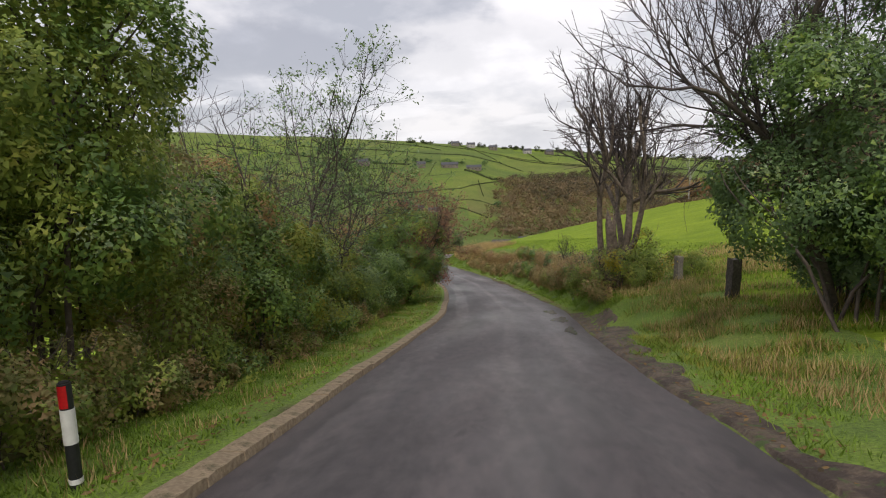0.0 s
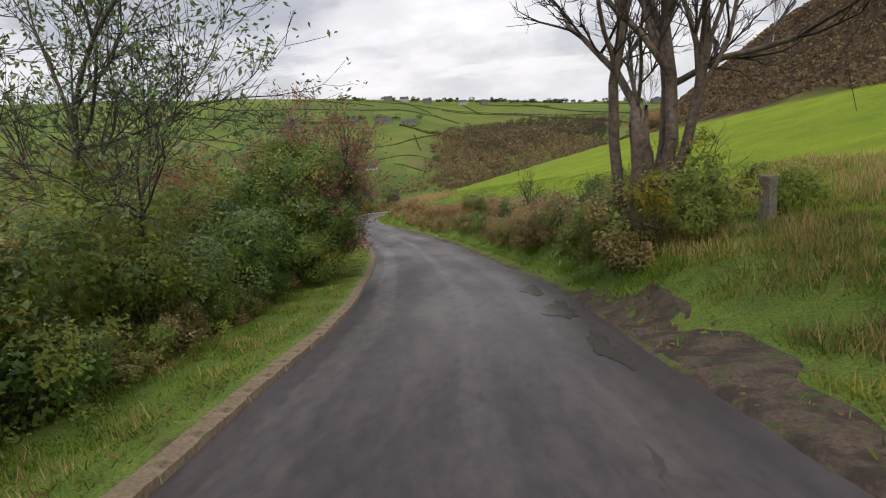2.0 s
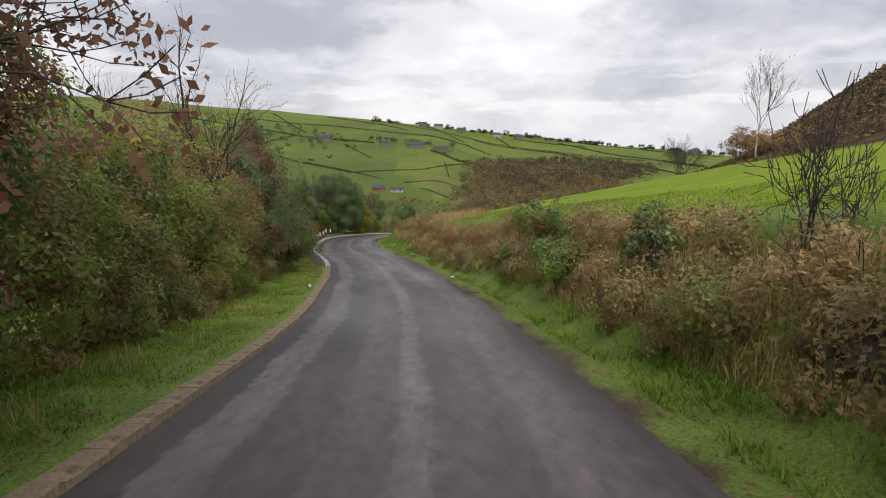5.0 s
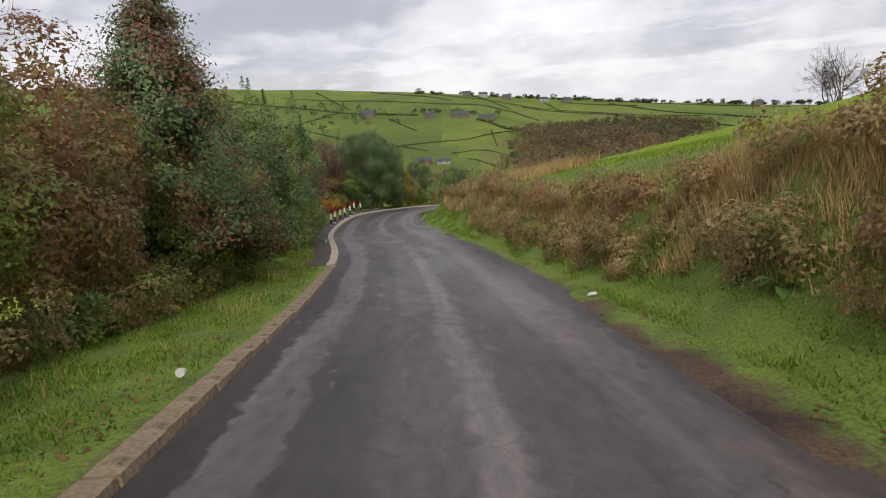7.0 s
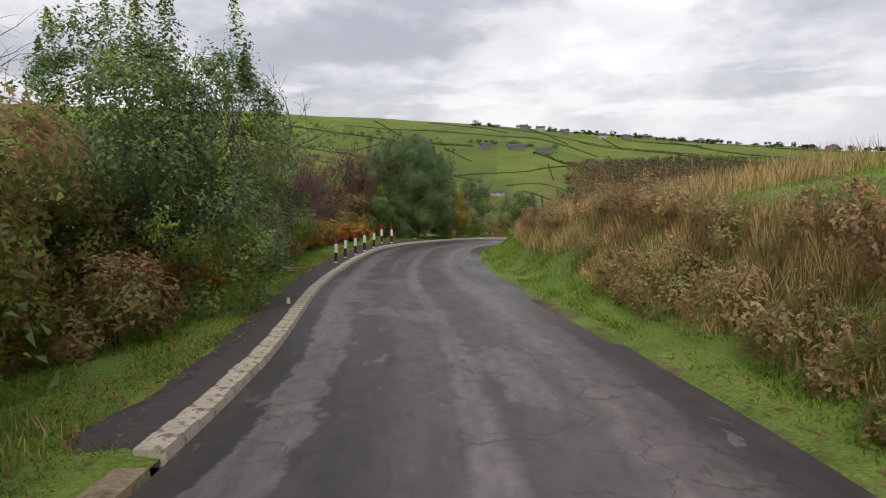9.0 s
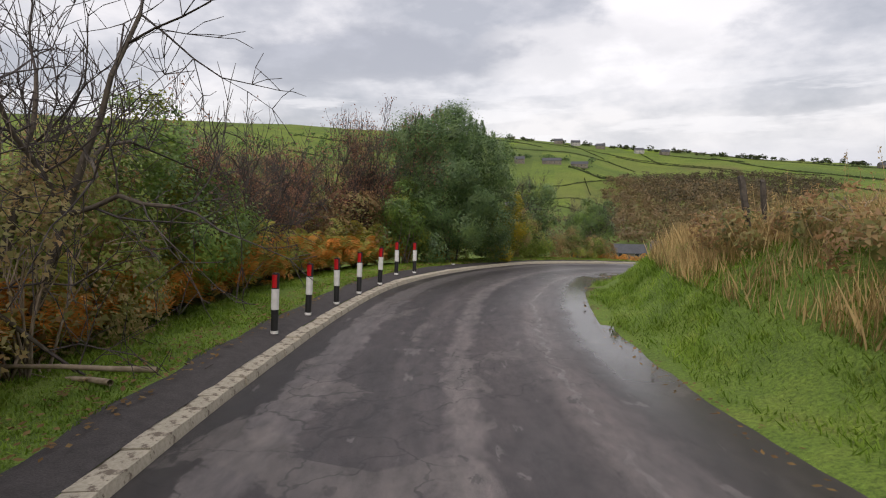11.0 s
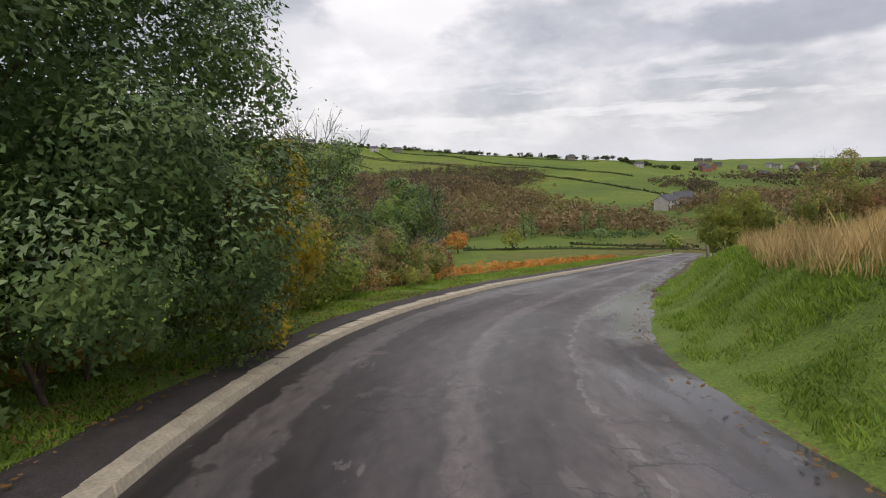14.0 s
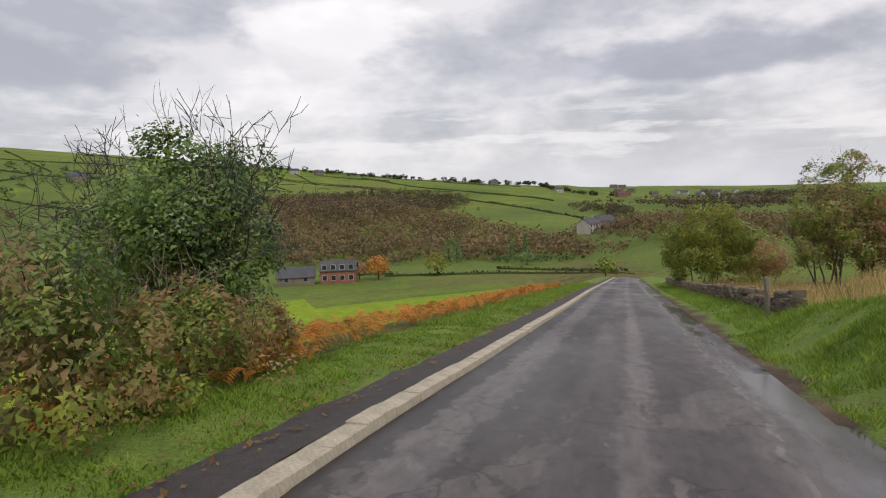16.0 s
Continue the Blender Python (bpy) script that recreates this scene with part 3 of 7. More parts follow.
def ground_zone(x, y):
    """What grows where: red = moor heather, green = pasture in use, blue = rough grass."""
    s, d, zr = station(x, y)
    az = np.degrees(np.arctan2(x, y - 60))
    r = np.hypot(x, y - 60)
    wig = 2.5 * np.sin(y / 7.0) + 1.5 * np.sin(y / 2.9)
    moor = sstep(30.0, 32.0, x + wig * 0.4) * (1 - sstep(105, 150, y)) * (r < 330)
    rough = np.where(d > 0, 1 - sstep(4.1, 4.8, d + 0.3 * np.sin(s * 0.9)), 1 - sstep(14, 24, -d)) * (r < 240)
    rough = np.maximum(rough, sstep(8, 30, y - 92) * (d > 0) * (r < 150) * 0.8)
    # field by field the far pastures differ a little
    ca, sa = math.cos(0.35), math.sin(0.35)
    u, v = (x * ca + y * sa) / 88.0, (-x * sa + y * ca) / 64.0
    u = u + 0.15 * np.sin(v * 3)
    cell = np.abs(np.sin(np.floor(u) * 12.9898 + np.floor(v) * 78.233) * 43758.5453) % 1
    return np.stack([moor, np.where(r > 150, cell, 0.5), np.clip(rough, 0, 1)], 1)


def build_ground():
    gx = axis(-9, 22, 0.55, -1500, 2600)
    gy = axis(-6, 128, 0.6, -260, 2700)
    X, Y = np.meshgrid(gx, gy)
    x, y = X.ravel(), Y.ravel()
    z = land(x, y, bare=True)
    near = np.hypot(x, y - 60) < 160
    z = z + near * 0.05 * (np.sin(x * 2.1 + y) * np.sin(y * 1.7 - x * 0.6))
    nx, ny = len(gx), len(gy)
    i = (np.arange(ny - 1)[:, None] * nx + np.arange(nx - 1)[None]).ravel()
    me = mesh_of("ground", np.stack([x, y, z], 1), quads=np.stack([i, i + 1, i + nx + 1, i + nx], 1), smooth=True)
    zone = ground_zone(x, y)
    at = me.color_attributes.new("zone", "FLOAT_COLOR", "POINT")
    at.data.foreach_set("color", np.c_[zone, np.ones(len(x))].astype(np.float32).ravel())
    m, nt, b = mat("ground")
    ca = nt.nodes.new("ShaderNodeVertexColor")
    ca.layer_name = "zone"
    sep = nt.nodes.new("ShaderNodeSeparateColor")
    nt.links.new(ca.outputs[0], sep.inputs[0])
    big, mid, fine = noise_of(nt, 0.03, 4), noise_of(nt, 0.5, 5), noise_of(nt, 9.0, 6, 0.65)
    past = ramp_of(nt, [(0.0, (0.115, 0.165, 0.045)), (0.49, (0.15, 0.215, 0.048)), (0.5, (0.235, 0.345, 0.032)), (0.51, (0.14, 0.20, 0.045)), (0.72, (0.18, 0.245, 0.05)), (0.88, (0.165, 0.205, 0.055)), (1.0, (0.17, 0.165, 0.07))])
    nt.links.new(sep.outputs[1], past.inputs[0])
    tint = ramp_of(nt, [(0.3, (0.78, 0.82, 0.8)), (0.7, (1.15, 1.1, 1.05))])
    nt.links.new(mid.outputs[0], tint.inputs[0])
    tint2 = ramp_of(nt, [(0.3, (0.72, 0.75, 0.7)), (0.7, (1.18, 1.15, 1.1))])
    nt.links.new(fine.outputs[0], tint2.inputs[0])
    tint3 = ramp_of(nt, [(0.35, (0.85, 0.88, 0.85)), (0.65, (1.12, 1.06, 1.0))])
    nt.links.new(big.outputs[0], tint3.inputs[0])
    rough = ramp_of(nt, [(0.3, (0.075, 0.085, 0.03)), (0.5, (0.15, 0.15, 0.05)), (0.7, (0.22, 0.165, 0.075))])
    nt.links.new(mid.outputs[0], rough.inputs[0])
    moor = ramp_of(nt, [(0.3, (0.06, 0.043, 0.033)), (0.55, (0.095, 0.068, 0.048)), (0.75, (0.14, 0.11, 0.06))])
    nt.links.new(mid.outputs[0], moor.inputs[0])
    c = mixed(nt, sep.outputs[2], past.outputs[0], rough.outputs[0])
    c = mixed(nt, sep.outputs[0], c, moor.outputs[0])
    for tn in (tint, tint2, tint3):
        c = mixed(nt, 1.0, c, tn.outputs[0], "MULTIPLY")
    nt.links.new(c, b.inputs["Base Color"])
    b.inputs["Roughness"].default_value = 0.95
    b.inputs["Specular IOR Level"].default_value = 0.15
    bumped(nt, b, fine.outputs[0], 0.7, 0.12)
    part("ground", me, m)
    tagged(bpy.data.objects["ground"], "grassy valley land with pastures and brown moor", "ground", kind="structure")


build_ground()


# ---------------------------------------------------------------- road, kerb, verges
def strip(name, s0, s1, ds, offs, heights, material, label, category, smooth=True, wiggle=None):
    """A sheet along the road between stations, through the offsets, heights over the road's surface."""
    s = np.arange(s0, s1 + 1e-6, ds)
    cx, cy, cz = (np.interp(s + S0, CS, CL[:, k]) for k in range(3))
    tx, ty = np.interp(s + S0, CS, CD[:, 0]), np.interp(s + S0, CS, CD[:, 1])
    n = len(offs)
    O = np.tile(np.array(offs, float), (len(s), 1))
    H = np.tile(np.array(heights, float), (len(s), 1)) if not callable(heights) else None
    if wiggle is not None:
        O = O + wiggle(s[:, None], O)
    x, y = cx[:, None] + ty[:, None] * O, cy[:, None] - tx[:, None] * O
    if H is None:
        H = heights(s[:, None] + 0 * O, O, x, y, cz[:, None] + 0 * O)
    z = cz[:, None] + H
    i = (np.arange(len(s) - 1)[:, None] * n + np.arange(n - 1)[None]).ravel()
    me = mesh_of(name, np.stack([x.ravel(), y.ravel(), z.ravel()], 1), quads=np.stack([i, i + 1, i + n + 1, i + n], 1)[:, ::1], smooth=smooth)
    uv = me.uv_layers.new(name="along")
    lv = np.empty(len(me.loops), np.int32)
    me.loops.foreach_get("vertex_index", lv)
    S = np.repeat(s, n)
    uv.data.foreach_set("uv", np.stack([S[lv], O.ravel()[lv]], 1).astype(np.float32).ravel())
    ob = part(name, me, material)
    return tagged(ob, label, category, kind="structure")


S_END = 205.0


def road_height(s, o, *rest):
    return 0.03 * (1 - (o / 2.4) ** 2) + 0.006 * np.sin(s * 1.3 + o * 2) * np.cos(s * 0.37)


def asphalt():
    m, nt, b = mat("worn asphalt")
    uv = nt.nodes.new("ShaderNodeUVMap")
    uv.uv_map = "along"
    sp = nt.nodes.new("ShaderNodeSeparateXYZ")
    nt.links.new(uv.outputs[0], sp.inputs[0])
    # offset across, wandering a little along the road
    wob = noise_of(nt, 0.25, 3, vec=uv.outputs[0])
    wob2 = noise_of(nt, 2.6, 3, 0.5, vec=uv.outputs[0])
    o1 = nt.nodes.new("ShaderNodeMath")
    o1.operation = "MULTIPLY_ADD"
    o1.inputs[1].default_value = 0.35
    nt.links.new(wob.outputs[0], o1.inputs[0])
    nt.links.new(sp.outputs[1], o1.inputs[2])
    o2 = nt.nodes.new("ShaderNodeMath")
    o2.operation = "MULTIPLY_ADD"
    o2.inputs[1].default_value = 0.34
    nt.links.new(wob2.outputs[0], o2.inputs[0])
    nt.links.new(o1.outputs[0], o2.inputs[2])
    wob3 = noise_of(nt, 8.0, 4, 0.6, vec=uv.outputs[0])
    o3 = nt.nodes.new("ShaderNodeMath")
    o3.operation = "MULTIPLY_ADD"
    o3.inputs[1].default_value = 0.20
    nt.links.new(wob3.outputs[0], o3.inputs[0])
    nt.links.new(o2.outputs[0], o3.inputs[2])
    across = nt.nodes.new("ShaderNodeMapRange")
    across.inputs["From Min"].default_value, across.inputs["From Max"].default_value = -1.915, 2.785
    nt.links.new(o3.outputs[0], across.inputs["Value"])
    lanes = ramp_of(nt, [(0.0, (0.038, 0.033, 0.034)), (0.118, (0.042, 0.036, 0.037)), (0.126, (0.14, 0.126, 0.124)), (0.225, (0.125, 0.112, 0.113)), (0.238, (0.054, 0.046, 0.048)), (0.36, (0.058, 0.049, 0.051)), (0.39, (0.094, 0.08, 0.081)), (0.49, (0.086, 0.073, 0.075)), (0.51, (0.165, 0.144, 0.14)), (0.55, (0.15, 0.130, 0.128)), (0.575, (0.068, 0.057, 0.059)), (0.72, (0.084, 0.071, 0.072)), (0.765, (0.135, 0.116, 0.114)), (0.87, (0.105, 0.089, 0.089)), (0.90, (0.064, 0.053, 0.053)), (1.0, (0.058, 0.048, 0.047))])
    nt.links.new(across.outputs[0], lanes.inputs[0])
    # the upper stretch is smoother and more even
    even = nt.nodes.new("ShaderNodeMapRange")
    even.inputs["From Min"].default_value, even.inputs["From Max"].default_value = 12.0, 36.0
    even.inputs["To Min"].default_value, even.inputs["To Max"].default_value = 0.72, 0.0
    nt.links.new(sp.outputs[0], even.inputs["Value"])
    lane_c = mixed(nt, even.outputs[0], lanes.outputs[0], (0.078, 0.067, 0.069))
    long = noise_of(nt, 0.8, 5, 0.6, vec=uv.outputs[0], stretch=(0.22, 1.6, 1))
    tint = ramp_of(nt, [(0.34, (0.68, 0.68, 0.69)), (0.5, (0.92, 0.91, 0.91)), (0.66, (1.2, 1.17, 1.15))])
    nt.links.new(long.outputs[0], tint.inputs[0])
    grain = noise_of(nt, 130.0, 3, 0.7)
    g = ramp_of(nt, [(0.35, (0.75, 0.75, 0.75)), (0.65, (1.28, 1.27, 1.25))])
    nt.links.new(grain.outputs[0], g.inputs[0])
    c = mixed(nt, 1.0, lane_c, tint.outputs[0], "MULTIPLY")
    c = mixed(nt, 1.0, c, g.outputs[0], "MULTIPLY")
    # worn pale patches
    pat = noise_of(nt, 0.55, 6, 0.6, vec=uv.outputs[0], stretch=(0.6, 1, 1), distortion=0.6)
    pr = ramp_of(nt, [(0.60, (0, 0, 0)), (0.615, (0.5, 0.5, 0.5)), (0.8, (0.75, 0.75, 0.75))])
    nt.links.new(pat.outputs[0], pr.inputs[0])
    worn = nt.nodes.new("ShaderNodeMapRange")
    worn.inputs["From Min"].default_value, worn.inputs["From Max"].default_value = 36.0, 50.0
    nt.links.new(sp.outputs[0], worn.inputs["Value"])
    c = mixed(nt, mixed(nt, 1.0, pr.outputs[0], worn.outputs[0], "MULTIPLY"), c, (0.16, 0.14, 0.13))
    # the pale broken seam near the middle
    sm = nt.nodes.new("ShaderNodeMath")
    sm.operation = "COMPARE"
    sm.inputs[1].default_value, sm.inputs[2].default_value = 1.66, 0.030
    nt.links.new(o2.outputs[0], sm.inputs[0])
    sg = noise_of(nt, 1.6, 4, 0.7, vec=uv.outputs[0])
    sr = ramp_of(nt, [(0.42, (0, 0, 0)), (0.52, (0.75, 0.75, 0.75))])
    nt.links.new(sg.outputs[0], sr.inputs[0])
    late = nt.nodes.new("ShaderNodeMapRange")
    late.inputs["From Min"].default_value, late.inputs["From Max"].default_value = 62.0, 72.0
    late.inputs["To Min"].default_value = 0.12
    nt.links.new(sp.outputs[0], late.inputs["Value"])
    seam = mixed(nt, 1.0, mixed(nt, 1.0, sm.outputs[0], sr.outputs[0], "MULTIPLY"), late.outputs[0], "MULTIPLY")
    c = mixed(nt, seam, c, (0.24, 0.22, 0.21))
    # small broken spots: pale stone laid bare, dark holes patched with tar
    sp2 = noise_of(nt, 2.6, 5, 0.62, vec=uv.outputs[0], stretch=(0.55, 1.2, 1), distortion=0.3)
    pale = ramp_of(nt, [(0.635, (0, 0, 0)), (0.65, (0.55, 0.55, 0.55))])
    nt.links.new(sp2.outputs[0], pale.inputs[0])
    c = mixed(nt, mixed(nt, 1.0, pale.outputs[0], worn.outputs[0], "MULTIPLY"), c, (0.19, 0.172, 0.165))
    tar = ramp_of(nt, [(0.345, (0.6, 0.6, 0.6)), (0.365, (0, 0, 0))])
    nt.links.new(sp2.outputs[0], tar.inputs[0])
    c = mixed(nt, tar.outputs[0], c, (0.04, 0.034, 0.035))
    # scuffs and small chips
    ch = noise_of(nt, 5.0, 5, 0.65, vec=uv.outputs[0], stretch=(0.5, 1.3, 1))
    chr_ = ramp_of(nt, [(0.35, (0.72, 0.72, 0.72)), (0.5, (1, 1, 1)), (0.66, (1.28, 1.26, 1.24))])
    nt.links.new(ch.outputs[0], chr_.inputs[0])
    c = mixed(nt, 1.0, c, chr_.outputs[0], "MULTIPLY")
    # cracks, in some stretches only
    vo = nt.nodes.new("ShaderNodeTexVoronoi")
    vo.feature = "DISTANCE_TO_EDGE"
    vo.inputs["Scale"].default_value = 1.3
    vw = noise_of(nt, 2.2, 4, vec=uv.outputs[0])
    add = nt.nodes.new("ShaderNodeVectorMath")
    add.operation = "MULTIPLY_ADD"
    add.inputs[1].default_value = (0.7, 0.7, 0)
    nt.links.new(vw.outputs["Color"], add.inputs[0])
    nt.links.new(uv.outputs[0], add.inputs[2])
    nt.links.new(add.outputs[0], vo.inputs["Vector"])
    cr = ramp_of(nt, [(0.0, (0.9, 0.9, 0.9)), (0.009, (0.7, 0.7, 0.7)), (0.019, (0, 0, 0))])
    nt.links.new(vo.outputs["Distance"], cr.inputs[0])
    where = noise_of(nt, 0.33, 3, vec=uv.outputs[0])
    wr = ramp_of(nt, [(0.45, (0, 0, 0)), (0.53, (0.9, 0.9, 0.9))])
    nt.links.new(where.outputs[0], wr.inputs[0])
    older = nt.nodes.new("ShaderNodeMapRange")
    older.inputs["From Min"].default_value, older.inputs["From Max"].default_value = 36.0, 50.0
    older.inputs["To Min"].default_value, older.inputs["To Max"].default_value = 0.2, 0.8
    nt.links.new(sp.outputs[0], older.inputs["Value"])
    crack = mixed(nt, 1.0, mixed(nt, 1.0, cr.outputs[0], wr.outputs[0], "MULTIPLY"), older.outputs[0], "MULTIPLY")
    c = mixed(nt, crack, c, (0.02, 0.018, 0.018))
    # rain water that runs along the right-hand side of the lower stretch and by the gateway
    swell = nt.nodes.new("ShaderNodeMapRange")
    swell.inputs["From Min"].default_value, swell.inputs["From Max"].default_value = 75.0, 84.0
    swell.inputs["To Min"].default_value, swell.inputs["To Max"].default_value = 0.0, 0.42
    nt.links.new(sp.outputs[0], swell.inputs["Value"])
    wide = nt.nodes.new("ShaderNodeMath")
    nt.links.new(o2.outputs[0], wide.inputs[0])
    nt.links.new(swell.outputs[0], wide.inputs[1])
    side = nt.nodes.new("ShaderNodeMapRange")
    side.inputs["From Min"].default_value, side.inputs["From Max"].default_value = 2.02, 2.32
    nt.links.new(wide.outputs[0], side.inputs["Value"])
    low = nt.nodes.new("ShaderNodeMapRange")
    low.inputs["From Min"].default_value, low.inputs["From Max"].default_value = 64.0, 70.0
    nt.links.new(sp.outputs[0], low.inputs["Value"])
    dn = noise_of(nt, 0.6, 4, 0.6, vec=uv.outputs[0], stretch=(0.3, 1.3, 1))
    dr = ramp_of(nt, [(0.38, (0, 0, 0)), (0.5, (1, 1, 1))])
    nt.links.new(dn.outputs[0], dr.inputs[0])
    damp = mixed(nt, 1.0, mixed(nt, 1.0, side.outputs[0], low.outputs[0], "MULTIPLY"), dr.outputs[0], "MULTIPLY")
    c = mixed(nt, damp, c, mixed(nt, 1.0, c, (0.7, 0.7, 0.72), "MULTIPLY"))
    nt.links.new(c, b.inputs["Base Color"])
    wet = noise_of(nt, 0.35, 4, 0.55, vec=uv.outputs[0], stretch=(0.35, 1.2, 1))
    rr = ramp_of(nt, [(0.35, (0.36, 0.36, 0.36)), (0.65, (0.62, 0.62, 0.62))])
    nt.links.new(wet.outputs[0], rr.inputs[0])
    nt.links.new(mixed(nt, damp, rr.outputs[0], (0.17, 0.17, 0.17)), b.inputs["Roughness"])
    hm = mixed(nt, crack, grain.outputs[0], (0, 0, 0))
    bumped(nt, b, hm, 0.35, 0.006)
    soft = nt.nodes.new("ShaderNodeMapRange")
    soft.inputs["To Min"].default_value, soft.inputs["To Max"].default_value = 0.35, 0.04
    nt.links.new(damp, soft.inputs["Value"])
    nt.links.new(soft.outputs[0], [n for n in nt.nodes if n.bl_idname == "ShaderNodeBump"][0].inputs["Strength"])
    return m


M_ROAD = asphalt()
road_offs = list(np.linspace(-ROAD_L, ROAD_R, 15))


def road_edge(s, o):
    return np.where(o > ROAD_R - 0.05, -narrow(s) + 0.07 * np.sin(s * 0.8) + 0.05 * np.sin(s * 2.7) + 0.04 * np.sin(s * 6.1), 0.0)


strip("road", -22, S_END, 0.5, road_offs, road_height, M_ROAD, "worn damp asphalt country lane with patched strips and cracks", "road", wiggle=road_edge)


def soil():
    """Earth and leaf mould by the road's edge, short grass away from it."""
    m, nt, b = mat("verge earth and grass")
    uv = nt.nodes.new("ShaderNodeUVMap")
    uv.uv_map = "along"
    sp = nt.nodes.new("ShaderNodeSeparateXYZ")
    nt.links.new(uv.outputs[0], sp.inputs[0])
    ab = nt.nodes.new("ShaderNodeMath")
    ab.operation = "ABSOLUTE"
    nt.links.new(sp.outputs[1], ab.inputs[0])
    n, f, w = noise_of(nt, 1.3, 5), noise_of(nt, 26.0, 5, 0.65), noise_of(nt, 0.9, 5, 0.6)
    wa = nt.nodes.new("ShaderNodeMath")
    wa.operation = "MULTIPLY_ADD"
    wa.inputs[1].default_value = 1.5
    nt.links.new(w.outputs[0], wa.inputs[0])
    nt.links.new(ab.outputs[0], wa.inputs[2])
    edge = nt.nodes.new("ShaderNodeMapRange")
    edge.inputs["From Min"].default_value, edge.inputs["From Max"].default_value = 2.85, 3.15
    nt.links.new(wa.outputs[0], edge.inputs["Value"])
    r = ramp_of(nt, [(0.3, (0.055, 0.036, 0.026)), (0.5, (0.11, 0.072, 0.048)), (0.7, (0.17, 0.115, 0.075))])
    nt.links.new(n.outputs[0], r.inputs[0])
    g = ramp_of(nt, [(0.3, (0.11, 0.18, 0.027)), (0.5, (0.15, 0.24, 0.032)), (0.66, (0.19, 0.27, 0.042)), (0.78, (0.20, 0.20, 0.055))])
    nt.links.new(n.outputs[0], g.inputs[0])
    t = ramp_of(nt, [(0.3, (0.5, 0.5, 0.5)), (0.7, (1.45, 1.4, 1.35))])
    nt.links.new(f.outputs[0], t.inputs[0])
    c = mixed(nt, edge.outputs[0], r.outputs[0], g.outputs[0])
    nt.links.new(mixed(nt, 1.0, c, t.outputs[0], "MULTIPLY"), b.inputs["Base Color"])
    b.inputs["Roughness"].default_value = 0.95
    bumped(nt, b, f.outputs[0], 0.8, 0.04)
    return m


M_SOIL = soil()


def verge_right(s, o, x, y, z):
    h = land(x.ravel(), y.ravel()).reshape(x.shape) - z
    o = o + narrow(s)
    edge = np.clip((o - 2.2) / 0.5, 0, 1)
    bump = 0.05 * np.sin(s * 2.3 + o * 3) * np.sin(o * 5 + s)
    return np.where(o < 2.18, -0.05, h + 0.04 * edge + bump * edge * np.clip((5.4 - o) / 0.6, 0, 1)) - np.where(o > 5.6, 0.10, 0)


def verge_left(s, o, x, y, z):
    h = land(x.ravel(), y.ravel()).reshape(x.shape) - z
    bump = 0.03 * np.sin(s * 2.1 + o * 3) * np.sin(o * 4 - s)
    return np.where(o > -2.35, 0.02, h - 0.02 + bump) - np.where(o < -4.95, 0.10, 0)


strip("verge_right", -22, S_END, 0.4, [1.8, 2.0, 2.2, 2.4, 2.7, 3.1, 3.5, 3.9, 4.3, 4.7, 5.1, 5.5, 5.9], verge_right, M_SOIL, "earth and grass bank beside the lane", "verge")
strip("verge_left", -22, S_END, 0.4, [-2.22, -2.5, -3.0, -3.5, -4.0, -4.5, -4.9, -5.2], verge_left, M_SOIL, "earth and grass verge behind the kerb", "verge")

def soiled(m, colour, scale, lo, hi, stretch=None):
    """Patches of another colour, with edges of their own, over a plain material."""
    nt = m.node_tree
    b = [n for n in nt.nodes if n.bl_idname == "ShaderNodeBsdfPrincipled"][0]
    under = b.inputs["Base Color"].links[0].from_socket
    n = noise_of(nt, scale, 6, 0.68, stretch=stretch) if stretch else noise_of(nt, scale, 6, 0.68)
    r = ramp_of(nt, [(lo, (0, 0, 0)), (hi, (0.92, 0.92, 0.92))])
    nt.links.new(n.outputs[0], r.inputs[0])
    nt.links.new(mixed(nt, r.outputs[0], under, colour), b.inputs["Base Color"])
    return m


M_MUD = plain_mat("trodden mud and gravel", (0.075, 0.053, 0.036), (0.175, 0.13, 0.09), 22, 0.8, 0.8, 0.035)
soiled(M_MUD, (0.05, 0.034, 0.026), 2.4, 0.46, 0.56)
soiled(M_MUD, (0.06, 0.10, 0.02), 5.5, 0.55, 0.62)
soiled(M_MUD, (0.24, 0.20, 0.16), 34, 0.66, 0.70)


def mud_edge(s):
    """Outer edge of the bare mud beside the gateway."""
    return np.interp(s, [2, 8, 12, 15, 18, 20], [2.55, 2.62, 2.8, 3.3, 2.95, 2.45]) + 0.12 * np.sin(s * 2.3) + 0.08 * np.sin(s * 5.1)


def mud_height(s, o, x, y, z):
    h = verge_right(s, o, x, y, z) + 0.032 + 0.014 * np.sin(s * 7 + o * 5) * np.sin(o * 9 - s * 3)
    u = (o - 2.05) / (mud_edge(s) - 2.05)
    return h - 0.10 * (u > 0.95) - 0.05 * (u < 0.05)


strip("mud_patch", 2.0, 19.6, 0.2, [2.05 + 0.12 * k for k in range(11)], mud_height, M_MUD, "bare trodden mud and gravel by the gateway", "mud", wiggle=lambda s, o: (o - 2.05) * ((mud_edge(s) - 2.05) / 1.2 - 1))

